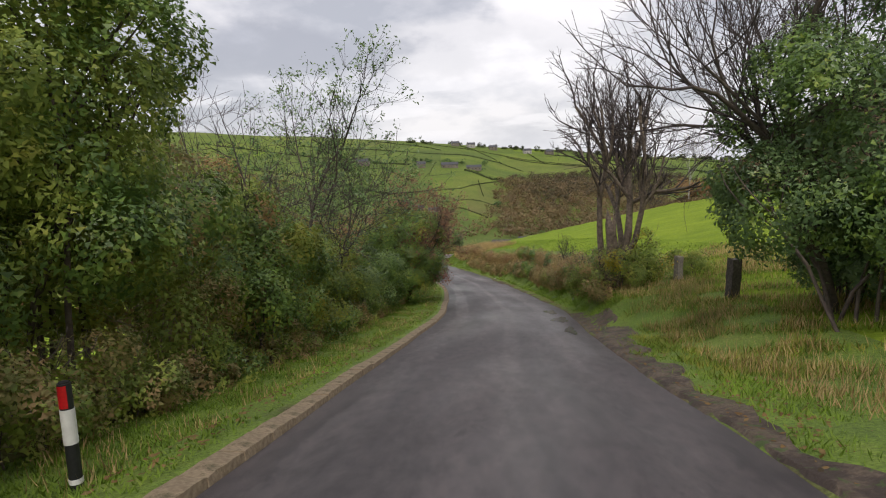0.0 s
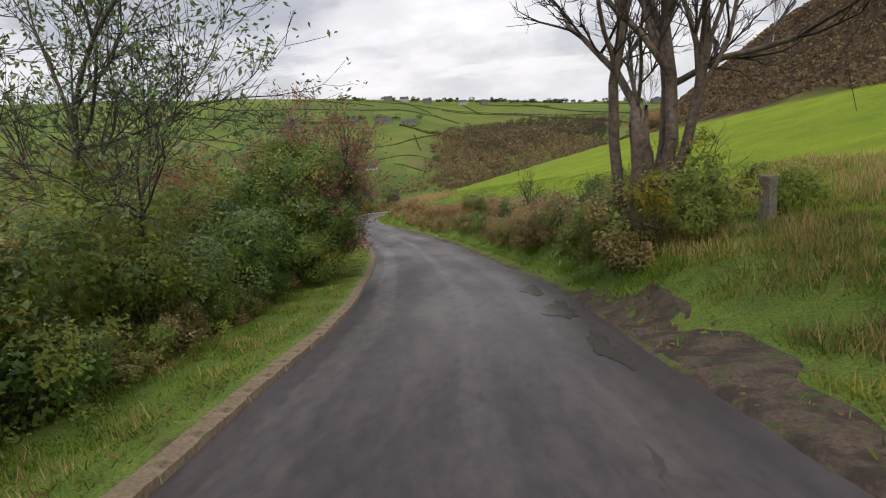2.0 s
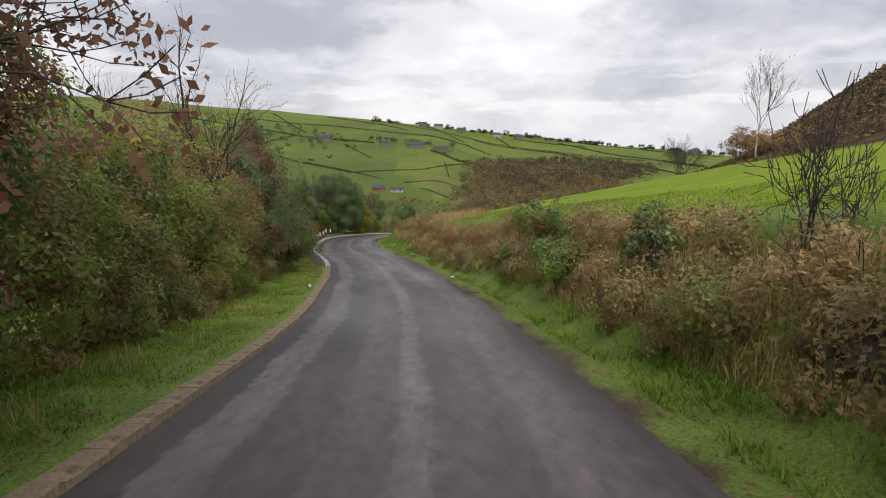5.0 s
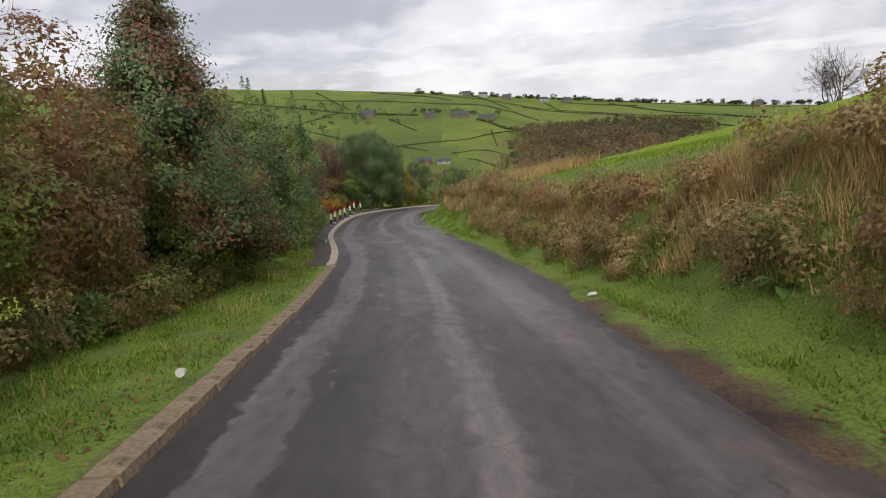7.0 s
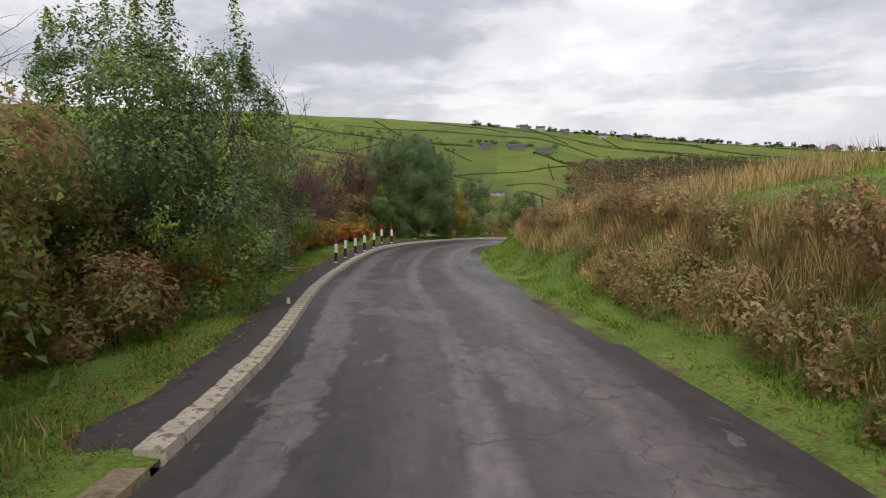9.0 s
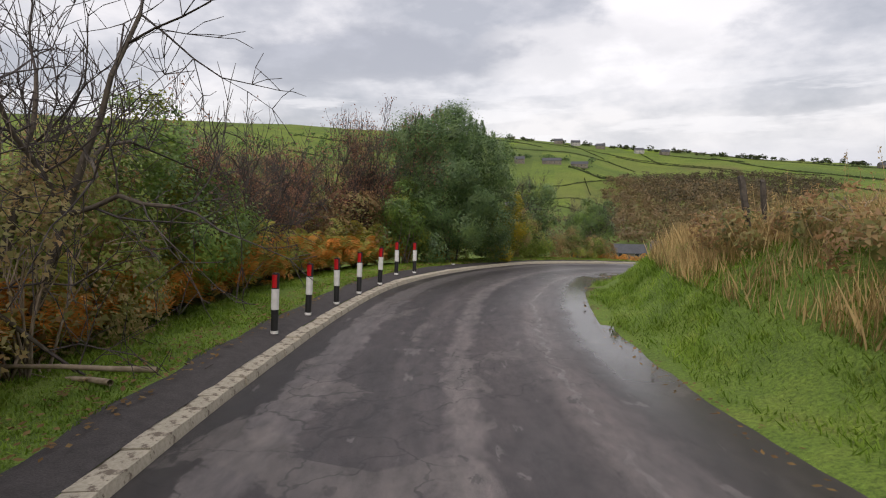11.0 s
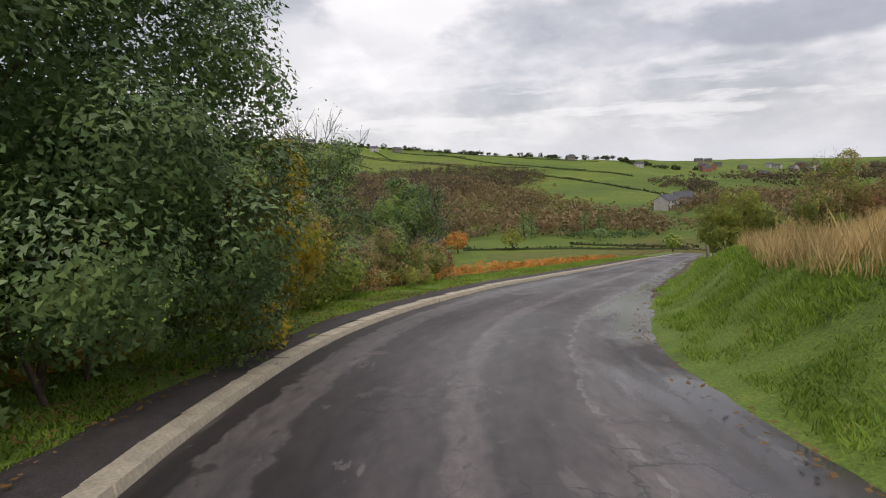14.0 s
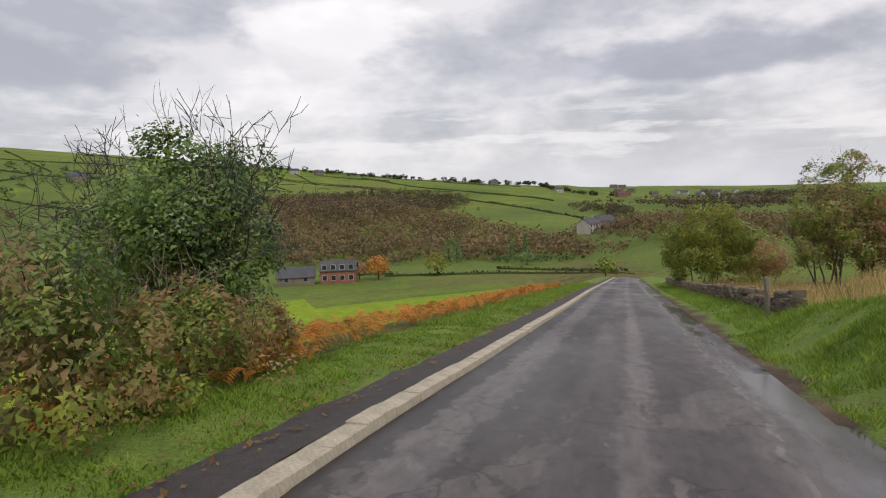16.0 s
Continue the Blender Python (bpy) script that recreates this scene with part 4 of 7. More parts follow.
M_KERB = plain_mat("concrete kerb", (0.42, 0.37, 0.28), (0.60, 0.535, 0.42), 28, 0.85, 0.35, 0.006)
M_KERB_SOILED = soiled(plain_mat("muddy concrete kerb", (0.42, 0.37, 0.28), (0.60, 0.535, 0.42), 28, 0.85, 0.35, 0.006), (0.15, 0.115, 0.085), 7.0, 0.50, 0.57)
M_KERB_OLD = plain_mat("mossy concrete kerb", (0.20, 0.15, 0.095), (0.36, 0.28, 0.18), 18, 0.9, 0.45, 0.008)
soiled(M_KERB_OLD, (0.10, 0.085, 0.045), 4.0, 0.52, 0.62)
M_PATH = plain_mat("dark tarmac strip", (0.04, 0.034, 0.033), (0.085, 0.073, 0.07), 60, 0.8, 0.5, 0.008)
PATH_S = (54.3, 205.0)
strip("tarmac_strip", PATH_S[0], PATH_S[1], 0.4, [-2.40, -2.62, -2.86, -3.12], lambda s, o, x, y, z: land(x.ravel(), y.ravel()).reshape(x.shape) - z + 0.012 + 0.008 * np.sin(s * 3 + o * 4) - np.where(o < -2.98, 0.05, 0) - 0.05 * (s < 54.6), M_PATH, "narrow dark tarmac strip behind the kerb", "pavement", wiggle=lambda s, o: np.where(o < -3.0, 0.10 * sstep(84, 90, s) + 0.05 * np.sin(s * 0.9) + 0.05 * np.sin(s * 2.9) + 0.03 * np.sin(s * 7.3), 0))


# ---------------------------------------------------------------- hazard posts
M_BLACK = plain_mat("black plastic", (0.012, 0.012, 0.013), (0.022, 0.022, 0.024), 30, 0.5, 0.15)
M_WHITE = plain_mat("white sheeting", (0.62, 0.61, 0.58), (0.80, 0.79, 0.77), 9, 0.45, 0.1)
M_REDREF = plain_mat("red reflector", (0.38, 0.008, 0.012), (0.55, 0.012, 0.018), 40, 0.3, 0.1)


def box_bm(x0, x1, y0, y1, z0, z1, bevel=0.0):
    bm = bmesh.new()
    bmesh.ops.create_cube(bm, size=1.0, matrix=Matrix.Translation(((x0 + x1) / 2, (y0 + y1) / 2, (z0 + z1) / 2)) @ Matrix.Diagonal((x1 - x0, y1 - y0, z1 - z0, 1)))
    if bevel:
        bmesh.ops.bevel(bm, geom=list(bm.edges), offset=bevel, segments=2, affect="EDGES")
    return bm


def round_bm(r, z0, z1, seg=20, bevel=0.0):
    bm = bmesh.new()
    bmesh.ops.create_cone(bm, cap_ends=True, segments=seg, radius1=r, radius2=r, depth=z1 - z0, matrix=Matrix.Translation((0, 0, (z0 + z1) / 2)))
    if bevel:
        bmesh.ops.bevel(bm, geom=[e for e in bm.edges if all(abs(v.co.z - z1) < 1e-6 for v in e.verts)], offset=bevel, segments=2, affect="EDGES")
    return bm


def hazard_post(x, y, z, turn, lean):
    t = thing("hazard_post", x, y, z, "black and white plastic verge post with red reflector", "post", "hazard posts along the kerb")
    t.matrix_basis = pose(x, y, z, lean[0], lean[1], turn)
    part("post", round_bm(0.052, -0.15, 0.86, 20, 0.012), M_BLACK, t)
    part("white_band", round_bm(0.056, 0.33, 0.63, 20), M_WHITE, t, "white reflective band")
    bm = round_bm(0.0548, 0.645, 0.835, 24)
    bmesh.ops.delete(bm, geom=[v for v in bm.verts if v.co.y > -0.034], context="VERTS")
    part("reflector", bm, M_REDREF, t, "red reflector panel")
    part("base_ring", round_bm(0.0555, -0.02, 0.024, 20), M_WHITE, t, "white ring at the foot")
    return t


POSTS = [(-3.93, 69.4), (-4.02, 70.85), (-3.97, 72.1), (-3.95, 73.42), (-3.91, 74.9), (-3.93, 76.55), (-3.71, 77.77), (-1.92, 4.6)]
for k, (px, py) in enumerate(POSTS):
    hazard_post(px, py, ground_z(px, py) + 0.045, 0, (-5.5 + 1.2 * math.sin(k * 3.7), 1.8 + 1.0 * math.sin(k * 1.9)) if k < 7 else (0, 0))
# ---------------------------------------------------------------- trees of special habit
def cone_tree(x, y, h, r, material, label, leaf=0.11, seed=0, dens=1.0, second=None, name="conifer", squash=0.85, z=None, inner_leaf=0.3):
    """A narrow tree clothed to the ground: trunk, tiers of sprays that droop outward."""
    rng = np.random.default_rng(3000 + seed)
    z = ground_z(x, y) if z is None else z
    t = thing(name, x, y, z, label, "tree")
    part("trunk", tubes_mesh("trunk", [(np.array([0, 0, -0.1]), np.array([0, 0, h * 0.5]), 0.02 * h, 0.014 * h), (np.array([0, 0, h * 0.5]), np.array([0, 0, h * 0.97]), 0.014 * h, 0.01)], 8), M_BARK, t)
    nb = int(26 * h)
    segs, cs, outs = [], [], []
    for _ in range(nb):
        u = rng.uniform(0.04, 0.99) ** 0.9
        a = rng.uniform(0, 6.28)
        ln = r * (1 - u) ** squash * rng.uniform(0.7, 1.12) + 0.10
        d = np.array([math.cos(a), math.sin(a), 0.35 - 0.3 * (1 - u)])
        p0 = np.array([0, 0, u * h * 0.96])
        p1 = p0 + d * ln
        segs.append((p0, p1, 0.012, 0.004))
        m = int(dens * 420 * ln * (0.11 / leaf) ** 2 * 0.35)
        w = rng.uniform(0.25, 1.05, m)[:, None]
        q = p0 + (p1 - p0) * w + rng.normal(size=(m, 3)) * (0.07 + 0.13 * w * min(ln, 1.2))
        cs.append(q)
        outs.append(np.tile(d, (m, 1)))
    c, out = np.vstack(cs), np.vstack(outs)
    if second is not None:
        two = rng.uniform(size=len(c)) + 0.35 * np.sin(c[:, 2] * 2.3 + c[:, 0] * 3) > 0.62
        as_stuff(part("autumn_foliage", tri_leaves_mesh("autumn_foliage", c[two], leaf, rng, out=out[two], aspect=0.6), second, t))
        c, out = c[~two], out[~two]
    as_stuff(part("foliage", tri_leaves_mesh("foliage", c, leaf, rng, out=out, aspect=0.6), material, t))
    as_stuff(part("branchwork", tubes_mesh("branchwork", segs, 3), M_TWIG, t))
    return t


def frond_mesh(rng, n, area, h, curl=1.0):
    """Bracken: arching fronds with pinnae either side. area(n) gives root places."""
    roots = area(n)
    vs, c = [], []
    for p in roots:
        a = rng.uniform(0, 6.28)
        ln = h * rng.uniform(0.4, 1.3)
        d = np.array([math.cos(a), math.sin(a), rng.uniform(-0.25, 0.3)])
        side = np.array([-d[1], d[0], 0])
        k = 12
        for i in range(3, k + 1):
            u = i / k
            q = p + d * ln * 0.42 * u ** 1.5 + np.array([0, 0, ln * (0.95 * u - curl * 0.55 * u ** 2.6)])
            w = ln * 0.22 * math.sin(min(1, (1.12 - u)) * 1.9) + 0.01
            drop = np.array([0, 0, -w * 0.35])
            t = (d * 0.030 + np.array([0, 0, 0.014])) * ln
            for sg in (1, -1):
                tip = q + side * w * sg + drop + t * 0.5
                vs += [q - t * 0.45, q + side * sg * w * 0.45 - t * 0.5 + drop * 0.3, tip, q + t * 0.55 + side * sg * w * 0.3]
    v = np.array(vs)
    return mesh_of("frond_mass", v, quads=np.arange(len(v)).reshape(-1, 4))


def along(rng, n, s0, s1, d0, d1):
    """Random places on the land between stations and offsets."""
    s, d = rng.uniform(s0, s1, n), rng.uniform(d0, d1, n)
    x, y = np.interp(s + S0, CS, CL[:, 0]) + np.interp(s + S0, CS, CD[:, 1]) * d, np.interp(s + S0, CS, CL[:, 1]) - np.interp(s + S0, CS, CD[:, 0]) * d
    return s, d, x, y


def bracken(s0, s1, d0, d1, n, h, material, label, seed, deep=0.0):
    rng = np.random.default_rng(4000 + seed)
    s, d, x, y = along(rng, n, s0, s1, d0, d1)
    z = land(x, y) + deep * rng.uniform(0, 1, n) * (0.45 + 0.55 * np.sin(s * 1.7 + seed) ** 2)
    me = frond_mesh(rng, n, lambda k: np.stack([x, y, z], 1), h)
    tagged(part("bracken", me, material), label, "bracken", kind="stuff")


def blades(name, x, y, z, h, w, material, label, seed, lean=0.75, category="grass"):
    """Grass: one bent blade at each place."""
    rng = np.random.default_rng(5000 + seed)
    n = len(x)
    a = rng.uniform(0, 6.28, n)
    ln = h * rng.uniform(0.5, 1.3, n)
    b = np.stack([np.cos(a), np.sin(a), 0 * a], 1)
    f = rng.uniform(0, 6.28, n)
    d = np.stack([np.cos(f), np.sin(f), 0 * f], 1) * (lean * rng.uniform(0.1, 1.2, n) * ln)[:, None]
    p = np.stack([x, y, z - 0.02], 1)
    ww = (w * rng.uniform(0.6, 1.3, n))[:, None]
    mid = p + d * 0.3 + np.stack([0 * ln, 0 * ln, ln * 0.5], 1)
    tip = p + d + np.stack([0 * ln, 0 * ln, ln * (1 - 0.25 * lean)], 1)
    v = np.stack([p * 0.7 + mid * 0.3 + b * ww, tip, p - b * ww * 0.8], 1)
    nrm = np.cross(v[:, 1] - v[:, 0], v[:, 2] - v[:, 0])
    under = nrm[:, 2] < 0
    v[under] = v[under][:, ::-1]
    nrm[under] *= -1
    nrm /= np.linalg.norm(nrm, axis=1)[:, None] + 1e-12
    nrm = 0.6 * nrm + np.array([0, 0, 0.7])
    me = mesh_of(name, v.reshape(-1, 3), tris=np.arange(3 * n).reshape(-1, 3), smooth=True)
    me.normals_split_custom_set_from_vertices(np.repeat(nrm / np.linalg.norm(nrm, axis=1)[:, None], 3, axis=0).tolist())
    return tagged(part(name, me, material), label, category, kind="stuff")


def verge_z(s, d, x, y):
    return land(x, y) + np.where(d > 0, 0.035, -0.01)


def grass_band(name, s0, s1, d0, d1, per, h, w, material, label, seed, patch=0.0, keep=None, tall=None):
    rng = np.random.default_rng(6000 + seed)
    n = int((s1 - s0) * abs(d1 - d0) * per)
    s, d, x, y = along(rng, n, s0, s1, d0, d1)
    f = np.sin(x * 1.7 + 1.3 * np.sin(y * 0.9)) * np.sin(y * 1.3 + np.sin(x * 2.1)) + 0.6 * np.sin(x * 4.1 + y * 3.3) + rng.normal(size=n) * 0.35
    ok = f > patch
    if keep is not None:
        ok &= keep(s, d, rng)
    s, d, x, y, f = s[ok], d[ok], x[ok], y[ok], f[ok]
    hh = h * (0.8 + 0.18 * np.clip(f, -1, 2))
    if tall is not None:
        hh = hh * tall(s, d)
    return blades(name, x, y, verge_z(s, d, x, y), hh, w, material, label, seed, lean=0.38 if material is M_DRY else 0.75)


# ---------------------------------------------------------------- left of the road, from the start downhill
bush(-4.15, 7.6, 2.3, 2.6, 9.0, M_LEAF, "tall olive-leaved tree overgrown with ivy beside the kerb", 0.088, 1, dens=1.8, inner=1.8, second=M_IVY, share=0.45, twigs=16)
bush(-3.65, 3.3, 1.3, 1.6, 4.6, M_LEAF, "tall leafy hedge shrub with yellowing leaves", 0.08, 2, second=M_BRAMBLE, share=0.3)
bush(-3.15, 9.2, 0.9, 1.3, 2.4, M_LEAF, "rambling hedge shrub with pale dead stems", 0.076, 3, dens=0.7, second=M_BRAMBLE, share=0.4, twigs=24, stem_mat=M_DEAD)
bush(-2.90, 12.4, 1.35, 1.5, 3.9, M_IVY, "rounded ivy-covered shrub with bright green leaves", 0.08, 4, dens=1.7, inner=1.5, second=M_YGREEN, share=0.3)
bush(-2.65, 15.6, 1.0, 1.5, 1.5, M_IVY, "low yellow-green bramble shrub by the verge", 0.076, 5, second=M_YGREEN, share=0.5)
bush(-4.75, 17.0, 1.8, 2.4, 2.5, M_LEAF, "mixed hedge shrub with thin brown stems", 0.076, 6, dens=0.8, second=M_BROWN, share=0.3, twigs=20)
bush(-2.75, 20.2, 1.3, 1.9, 2.5, M_HOLLY, "dark green ivy-covered roadside shrub", 0.08, 7, second=M_LEAF, share=0.4, twigs=14)
bush(-1.83, 23.3, 1.4, 1.8, 3.1, M_IVY, "dark green ivy-covered roadside shrub", 0.08, 8, dens=1.7, inner=1.5, second=M_HOLLY, share=0.4)
bush(-1.02, 27.6, 1.9, 2.3, 5.2, M_IVY, "tall dense evergreen shrub with glossy leaves", 0.08, 9, full=True, dens=2.2, inner=2.2, clumps=240, second=M_YGREEN, share=0.25, twigs=14)
bush(-1.76, 31.0, 1.7, 2.2, 5.4, M_LEAF, "tall mixed hedge shrub with reddish leaves", 0.08, 10, second=M_RED, share=0.3, twigs=22)
bush(-1.81, 34.6, 1.3, 2.0, 3.5, M_BRAMBLE, "brown-leaved hedge shrub with many thin twigs", 0.076, 11, dens=0.9, second=M_LEAF, share=0.4, twigs=26)
bush(-2.34, 38.6, 1.5, 2.3, 4.2, M_LEAF, "overgrown hedge shrub of green and brown leaves", 0.08, 12, dens=0.9, second=M_BROWN, share=0.35, twigs=26)
bush(-2.96, 43.2, 1.5, 2.5, 3.9, M_BRAMBLE, "overgrown hedge shrub of green and brown leaves", 0.08, 13, dens=0.75, second=M_LEAF, share=0.4, twigs=30)
bush(-3.09, 47.4, 1.3, 2.0, 3.4, M_BRAMBLE, "brown-leaved hedge shrub with many thin twigs", 0.076, 14, dens=0.8, second=M_BROWN, share=0.5, twigs=26)
bush(-2.70, 49.6, 0.9, 1.3, 1.7, M_LEAF, "low green shrub at the edge of the verge", 0.076, 15, second=M_YGREEN, share=0.3)
bush(-3.23, 53.4, 1.1, 1.7, 2.1, M_LEAF, "low green and brown shrub at the edge of the verge", 0.076, 16, dens=0.9, second=M_BRAMBLE, share=0.4, twigs=18)
bush(-4.04, 56.0, 0.8, 1.0, 2.0, M_YGREEN, "small shrub with yellow autumn leaves", 0.076, 17, second=M_YELLOW, share=0.4)
bush(-3.47, 57.4, 0.8, 1.2, 1.4, M_BRAMBLE, "low brown bramble shrub", 0.08, 18, second=M_BROWN, share=0.4, twigs=14)
bush(-4.44, 60.6, 2.2, 2.3, 5.5, M_YEW, "tall dark holly with upright shoots", 0.08, 19, dens=1.6, full=True, inner=1.6, gap=0.88, clumps=230, second=M_LEAF, share=0.25, twigs=4, spires=15, spire=(0.08, 0.34))
bush(-6.90, 58.0, 1.8, 2.6, 3.6, M_BROWN, "brown hedge shrub on the slope below the verge", 0.088, 20, dens=0.7, second=M_LEAF, share=0.3, twigs=24)
bush(-7.07, 64.0, 1.6, 2.2, 3.2, M_BRAMBLE, "brown hedge shrub on the slope below the verge", 0.088, 21, dens=0.6, second=M_RED, share=0.4, twigs=30)
bush(-5.70, 66.8, 1.1, 1.7, 2.6, M_BRAMBLE, "half-dead hawthorn shrub with bare grey stems", 0.07, 22, dens=0.35, inner=0.25, stems=16, twigs=60, stem_mat=M_DEAD)
bush(-7.00, 68.6, 1.5, 1.6, 3.4, M_LEAF, "olive and brown hedge shrub above the bracken", 0.085, 34, dens=0.9, second=M_BROWN, share=0.4, twigs=70)
bush(-8.60, 70.6, 1.6, 1.8, 3.8, M_BROWN, "brown hedge shrub above the bracken", 0.09, 35, dens=0.7, second=M_LEAF, share=0.4, twigs=70)
bush(-6.90, 71.3, 1.4, 1.5, 3.9, M_IVY, "ivy-clad shrub above the bracken", 0.08, 23, full=True, second=M_YGREEN, share=0.35, twigs=10)
bush(-9.00, 74.6, 1.8, 2.0, 4.2, M_RED, "hawthorn shrub with dark red leaves", 0.07, 24, dens=0.4, inner=0.35, twigs=140)
bush(-8.40, 79.0, 1.6, 2.0, 3.9, M_RED, "hawthorn shrub with dark red leaves", 0.07, 25, dens=0.45, inner=0.4, twigs=120)
bush(-4.90, 81.4, 1.0, 1.2, 3.1, M_IVY, "rounded ivy-clad shrub beside the dark evergreen", 0.08, 26, second=M_YGREEN, share=0.3)
bush(-6.90, 82.6, 1.4, 1.6, 4.9, M_RED, "hawthorn with thin red-brown leaves", 0.08, 27, dens=0.55, inner=0.5, twigs=60)
bush(-4.00, 84.9, 2.55, 2.6, 6.1, M_YEW, "tall dense dark evergreen tree clothed to the ground", 0.07, 28, dens=2.7, full=True, inner=3.5, twigs=6, clumps=620, tight=0.3, gap=0.92, name="tree", category="tree", spires=70, spire=(0.07, 0.13))
bush(-1.75, 87.0, 0.85, 0.9, 3.0, M_YGREEN, "slender hazel with yellow and green autumn leaves", 0.09, 29, dens=2.0, full=True, second=M_YELLOW, share=0.45, twigs=6, clumps=46)
bush(-0.60, 92.3, 1.2, 1.25, 4.3, M_YEW, "tangled hawthorn with ivy and long bare shoots", 0.08, 30, dens=1.2, inner=1.4, full=True, second=M_LEAF, share=0.35, twigs=110)
bush(-1.6, 90.2, 1.3, 1.4, 2.6, M_BRAMBLE, "low tangled bramble with dead stems", 0.08, 31, dens=1.0, full=True, second=M_LEAF, share=0.35, twigs=40, stem_mat=M_DEAD)
bush(2.75, 97.9, 1.1, 1.05, 4.0, M_IVY, "ivy-smothered stump of a hawthorn with bare twigs", 0.078, 32, dens=2.2, full=True, inner=2.5, clumps=150, second=M_YEW, share=0.4, twigs=46)
bush(1.50, 95.2, 1.0, 1.15, 2.0, M_BRAMBLE, "low tangled shrub with ivy at its foot", 0.076, 33, dens=1.1, second=M_IVY, share=0.5, twigs=34)

bare_tree(-3.95, 12.6, 8.6, 0.9, 1, 4, 3, 0.055, "bare tree with thin drooping branches above the hedge")
bare_tree(-3.40, 19.5, 9.6, 0.6, 2, 4, 1, 0.10, "young slender tree with sparse wind-blown leaves", leaves=5200, leaf=0.12, leaf_material=M_YEW, trunk_share=0.42, kids=(3, 5), lift=0.09, leaf_aspect=0.4, wind=np.array([0.3, 0.1, 0]))
bare_tree(-2.65, 20.0, 6.8, 0.65, 15, 4, 1, 0.06, "slender leaning tree with narrow wind-blown leaves", leaves=1500, leaf=0.12, leaf_material=M_YEW, trunk_share=0.5, kids=(3, 5), lift=0.05, lean=(0.22, -0.12), leaf_aspect=0.4, wind=np.array([0.4, 0.0, 0]))
bare_tree(-0.77, 28.6, 6.4, 0.7, 3, 4, 3, 0.07, "hawthorn with dark red-brown leaves", leaves=15000, leaf=0.085, leaf_material=M_RED, lift=0.08)
bush(-0.75, 29.8, 1.2, 1.6, 5.5, M_IVY, "tall ivy-clad hawthorn with reddish leaves above the hedge", 0.08, 92, dens=1.2, full=True, second=M_RED, share=0.35, twigs=24)
bare_tree(-2.97, 43.6, 8.5, 0.85, 4, 4, 1, 0.13, "large bare tree with spreading crooked branches", leaves=500, leaf=0.08, leaf_material=M_BROWN)
bare_tree(-6.20, 67.2, 6.8, 0.95, 5, 4, 5, 0.085, "bare crooked hawthorn with dense grey twigs")
bare_tree(-6.40, 83.6, 6.4, 0.6, 6, 4, 2, 0.05, "thin tree with a few red leaves", leaves=2500, leaf=0.07, leaf_material=M_RED, lift=0.12)
bare_tree(-8.40, 74.2, 5.0, 0.8, 7, 4, 2, 0.06, "hawthorn with dark red-brown leaves", leaves=2600, leaf=0.07, leaf_material=M_RED)
bare_tree(2.75, 98.0, 4.1, 1.1, 8, 4, 3, 0.04, "bare hawthorn twigs rising out of the ivy", trunk_share=0.4)
bare_tree(-0.5, 92.1, 4.6, 0.8, 9, 4, 3, 0.05, "hawthorn with long bare thorny shoots", leaves=900, leaf=0.07, leaf_material=M_LEAF, wind=np.array([1.0, 0.6, 0]))
bare_tree(-8.20, 80.0, 4.8, 0.8, 10, 4, 3, 0.06, "hawthorn with fine grey twigs and red leaves", leaves=2200, leaf=0.07, leaf_material=M_RED, kids=(3, 5))
bare_tree(-6.90, 82.0, 5.6, 0.7, 11, 4, 3, 0.06, "hawthorn with fine grey twigs and red leaves", leaves=3600, leaf=0.07, leaf_material=M_RED, kids=(3, 5), wind=np.array([0.5, 0.2, 0]))
bare_tree(-7.60, 76.6, 4.2, 0.85, 12, 4, 3, 0.05, "hawthorn with fine grey twigs and red leaves", leaves=1500, leaf=0.07, leaf_material=M_RED, kids=(3, 5))
bare_tree(-6.80, 73.0, 4.3, 0.95, 13, 4, 3, 0.06, "bare hawthorn with dark crooked twigs above the bracken", leaves=500, leaf=0.06, leaf_material=M_RED, kids=(3, 4))
cone_tree(-3.31, 51.2, 6.9, 2.7, M_YEW, "dark conifer with rust-brown sprays", 0.105, 1, 2.2, second=M_RED, squash=0.8)

# trees and scrub down the slope below the road
rng = np.random.default_rng(77)
for k in range(9):
    s, d, x, y = along(rng, 1, 4 + k * 10.0, 9 + k * 10.0, -30, -14)
    bare_tree(float(x[0]), float(y[0]), rng.uniform(4.5, 7.0), 0.8, 40 + k, 3, 2, 0.08, "bare brown tree on the slope below the road", leaves=900, leaf=0.16, leaf_material=(M_BROWN, M_RED, M_BRAMBLE)[k % 3], kids=(4, 5))
for k, (x, y, h) in enumerate([(-7.8, 11.5, 5.2), (-6.9, 16.5, 4.4), (-6.8, 22.0, 4.6), (-6.3, 27.5, 4.8), (-6.1, 33.5, 5.0), (-6.3, 40.0, 4.6), (-6.8, 46.5, 4.2), (-7.4, 52.5, 4.4), (-9.6, 68.5, 3.6), (-11.5, 77.0, 3.6), (-10.5, 83.5, 4.0)]):
    bush(x, y, 1.7, 2.8, h, (M_BRAMBLE, M_LEAF, M_BROWN, M_YGREEN)[k % 4], "olive and brown hedge shrub behind the verge", 0.13, 200 + k, dens=0.75, second=(M_BROWN, M_RED, M_LEAF)[k % 3], share=0.4, twigs=34, inner=0.7)

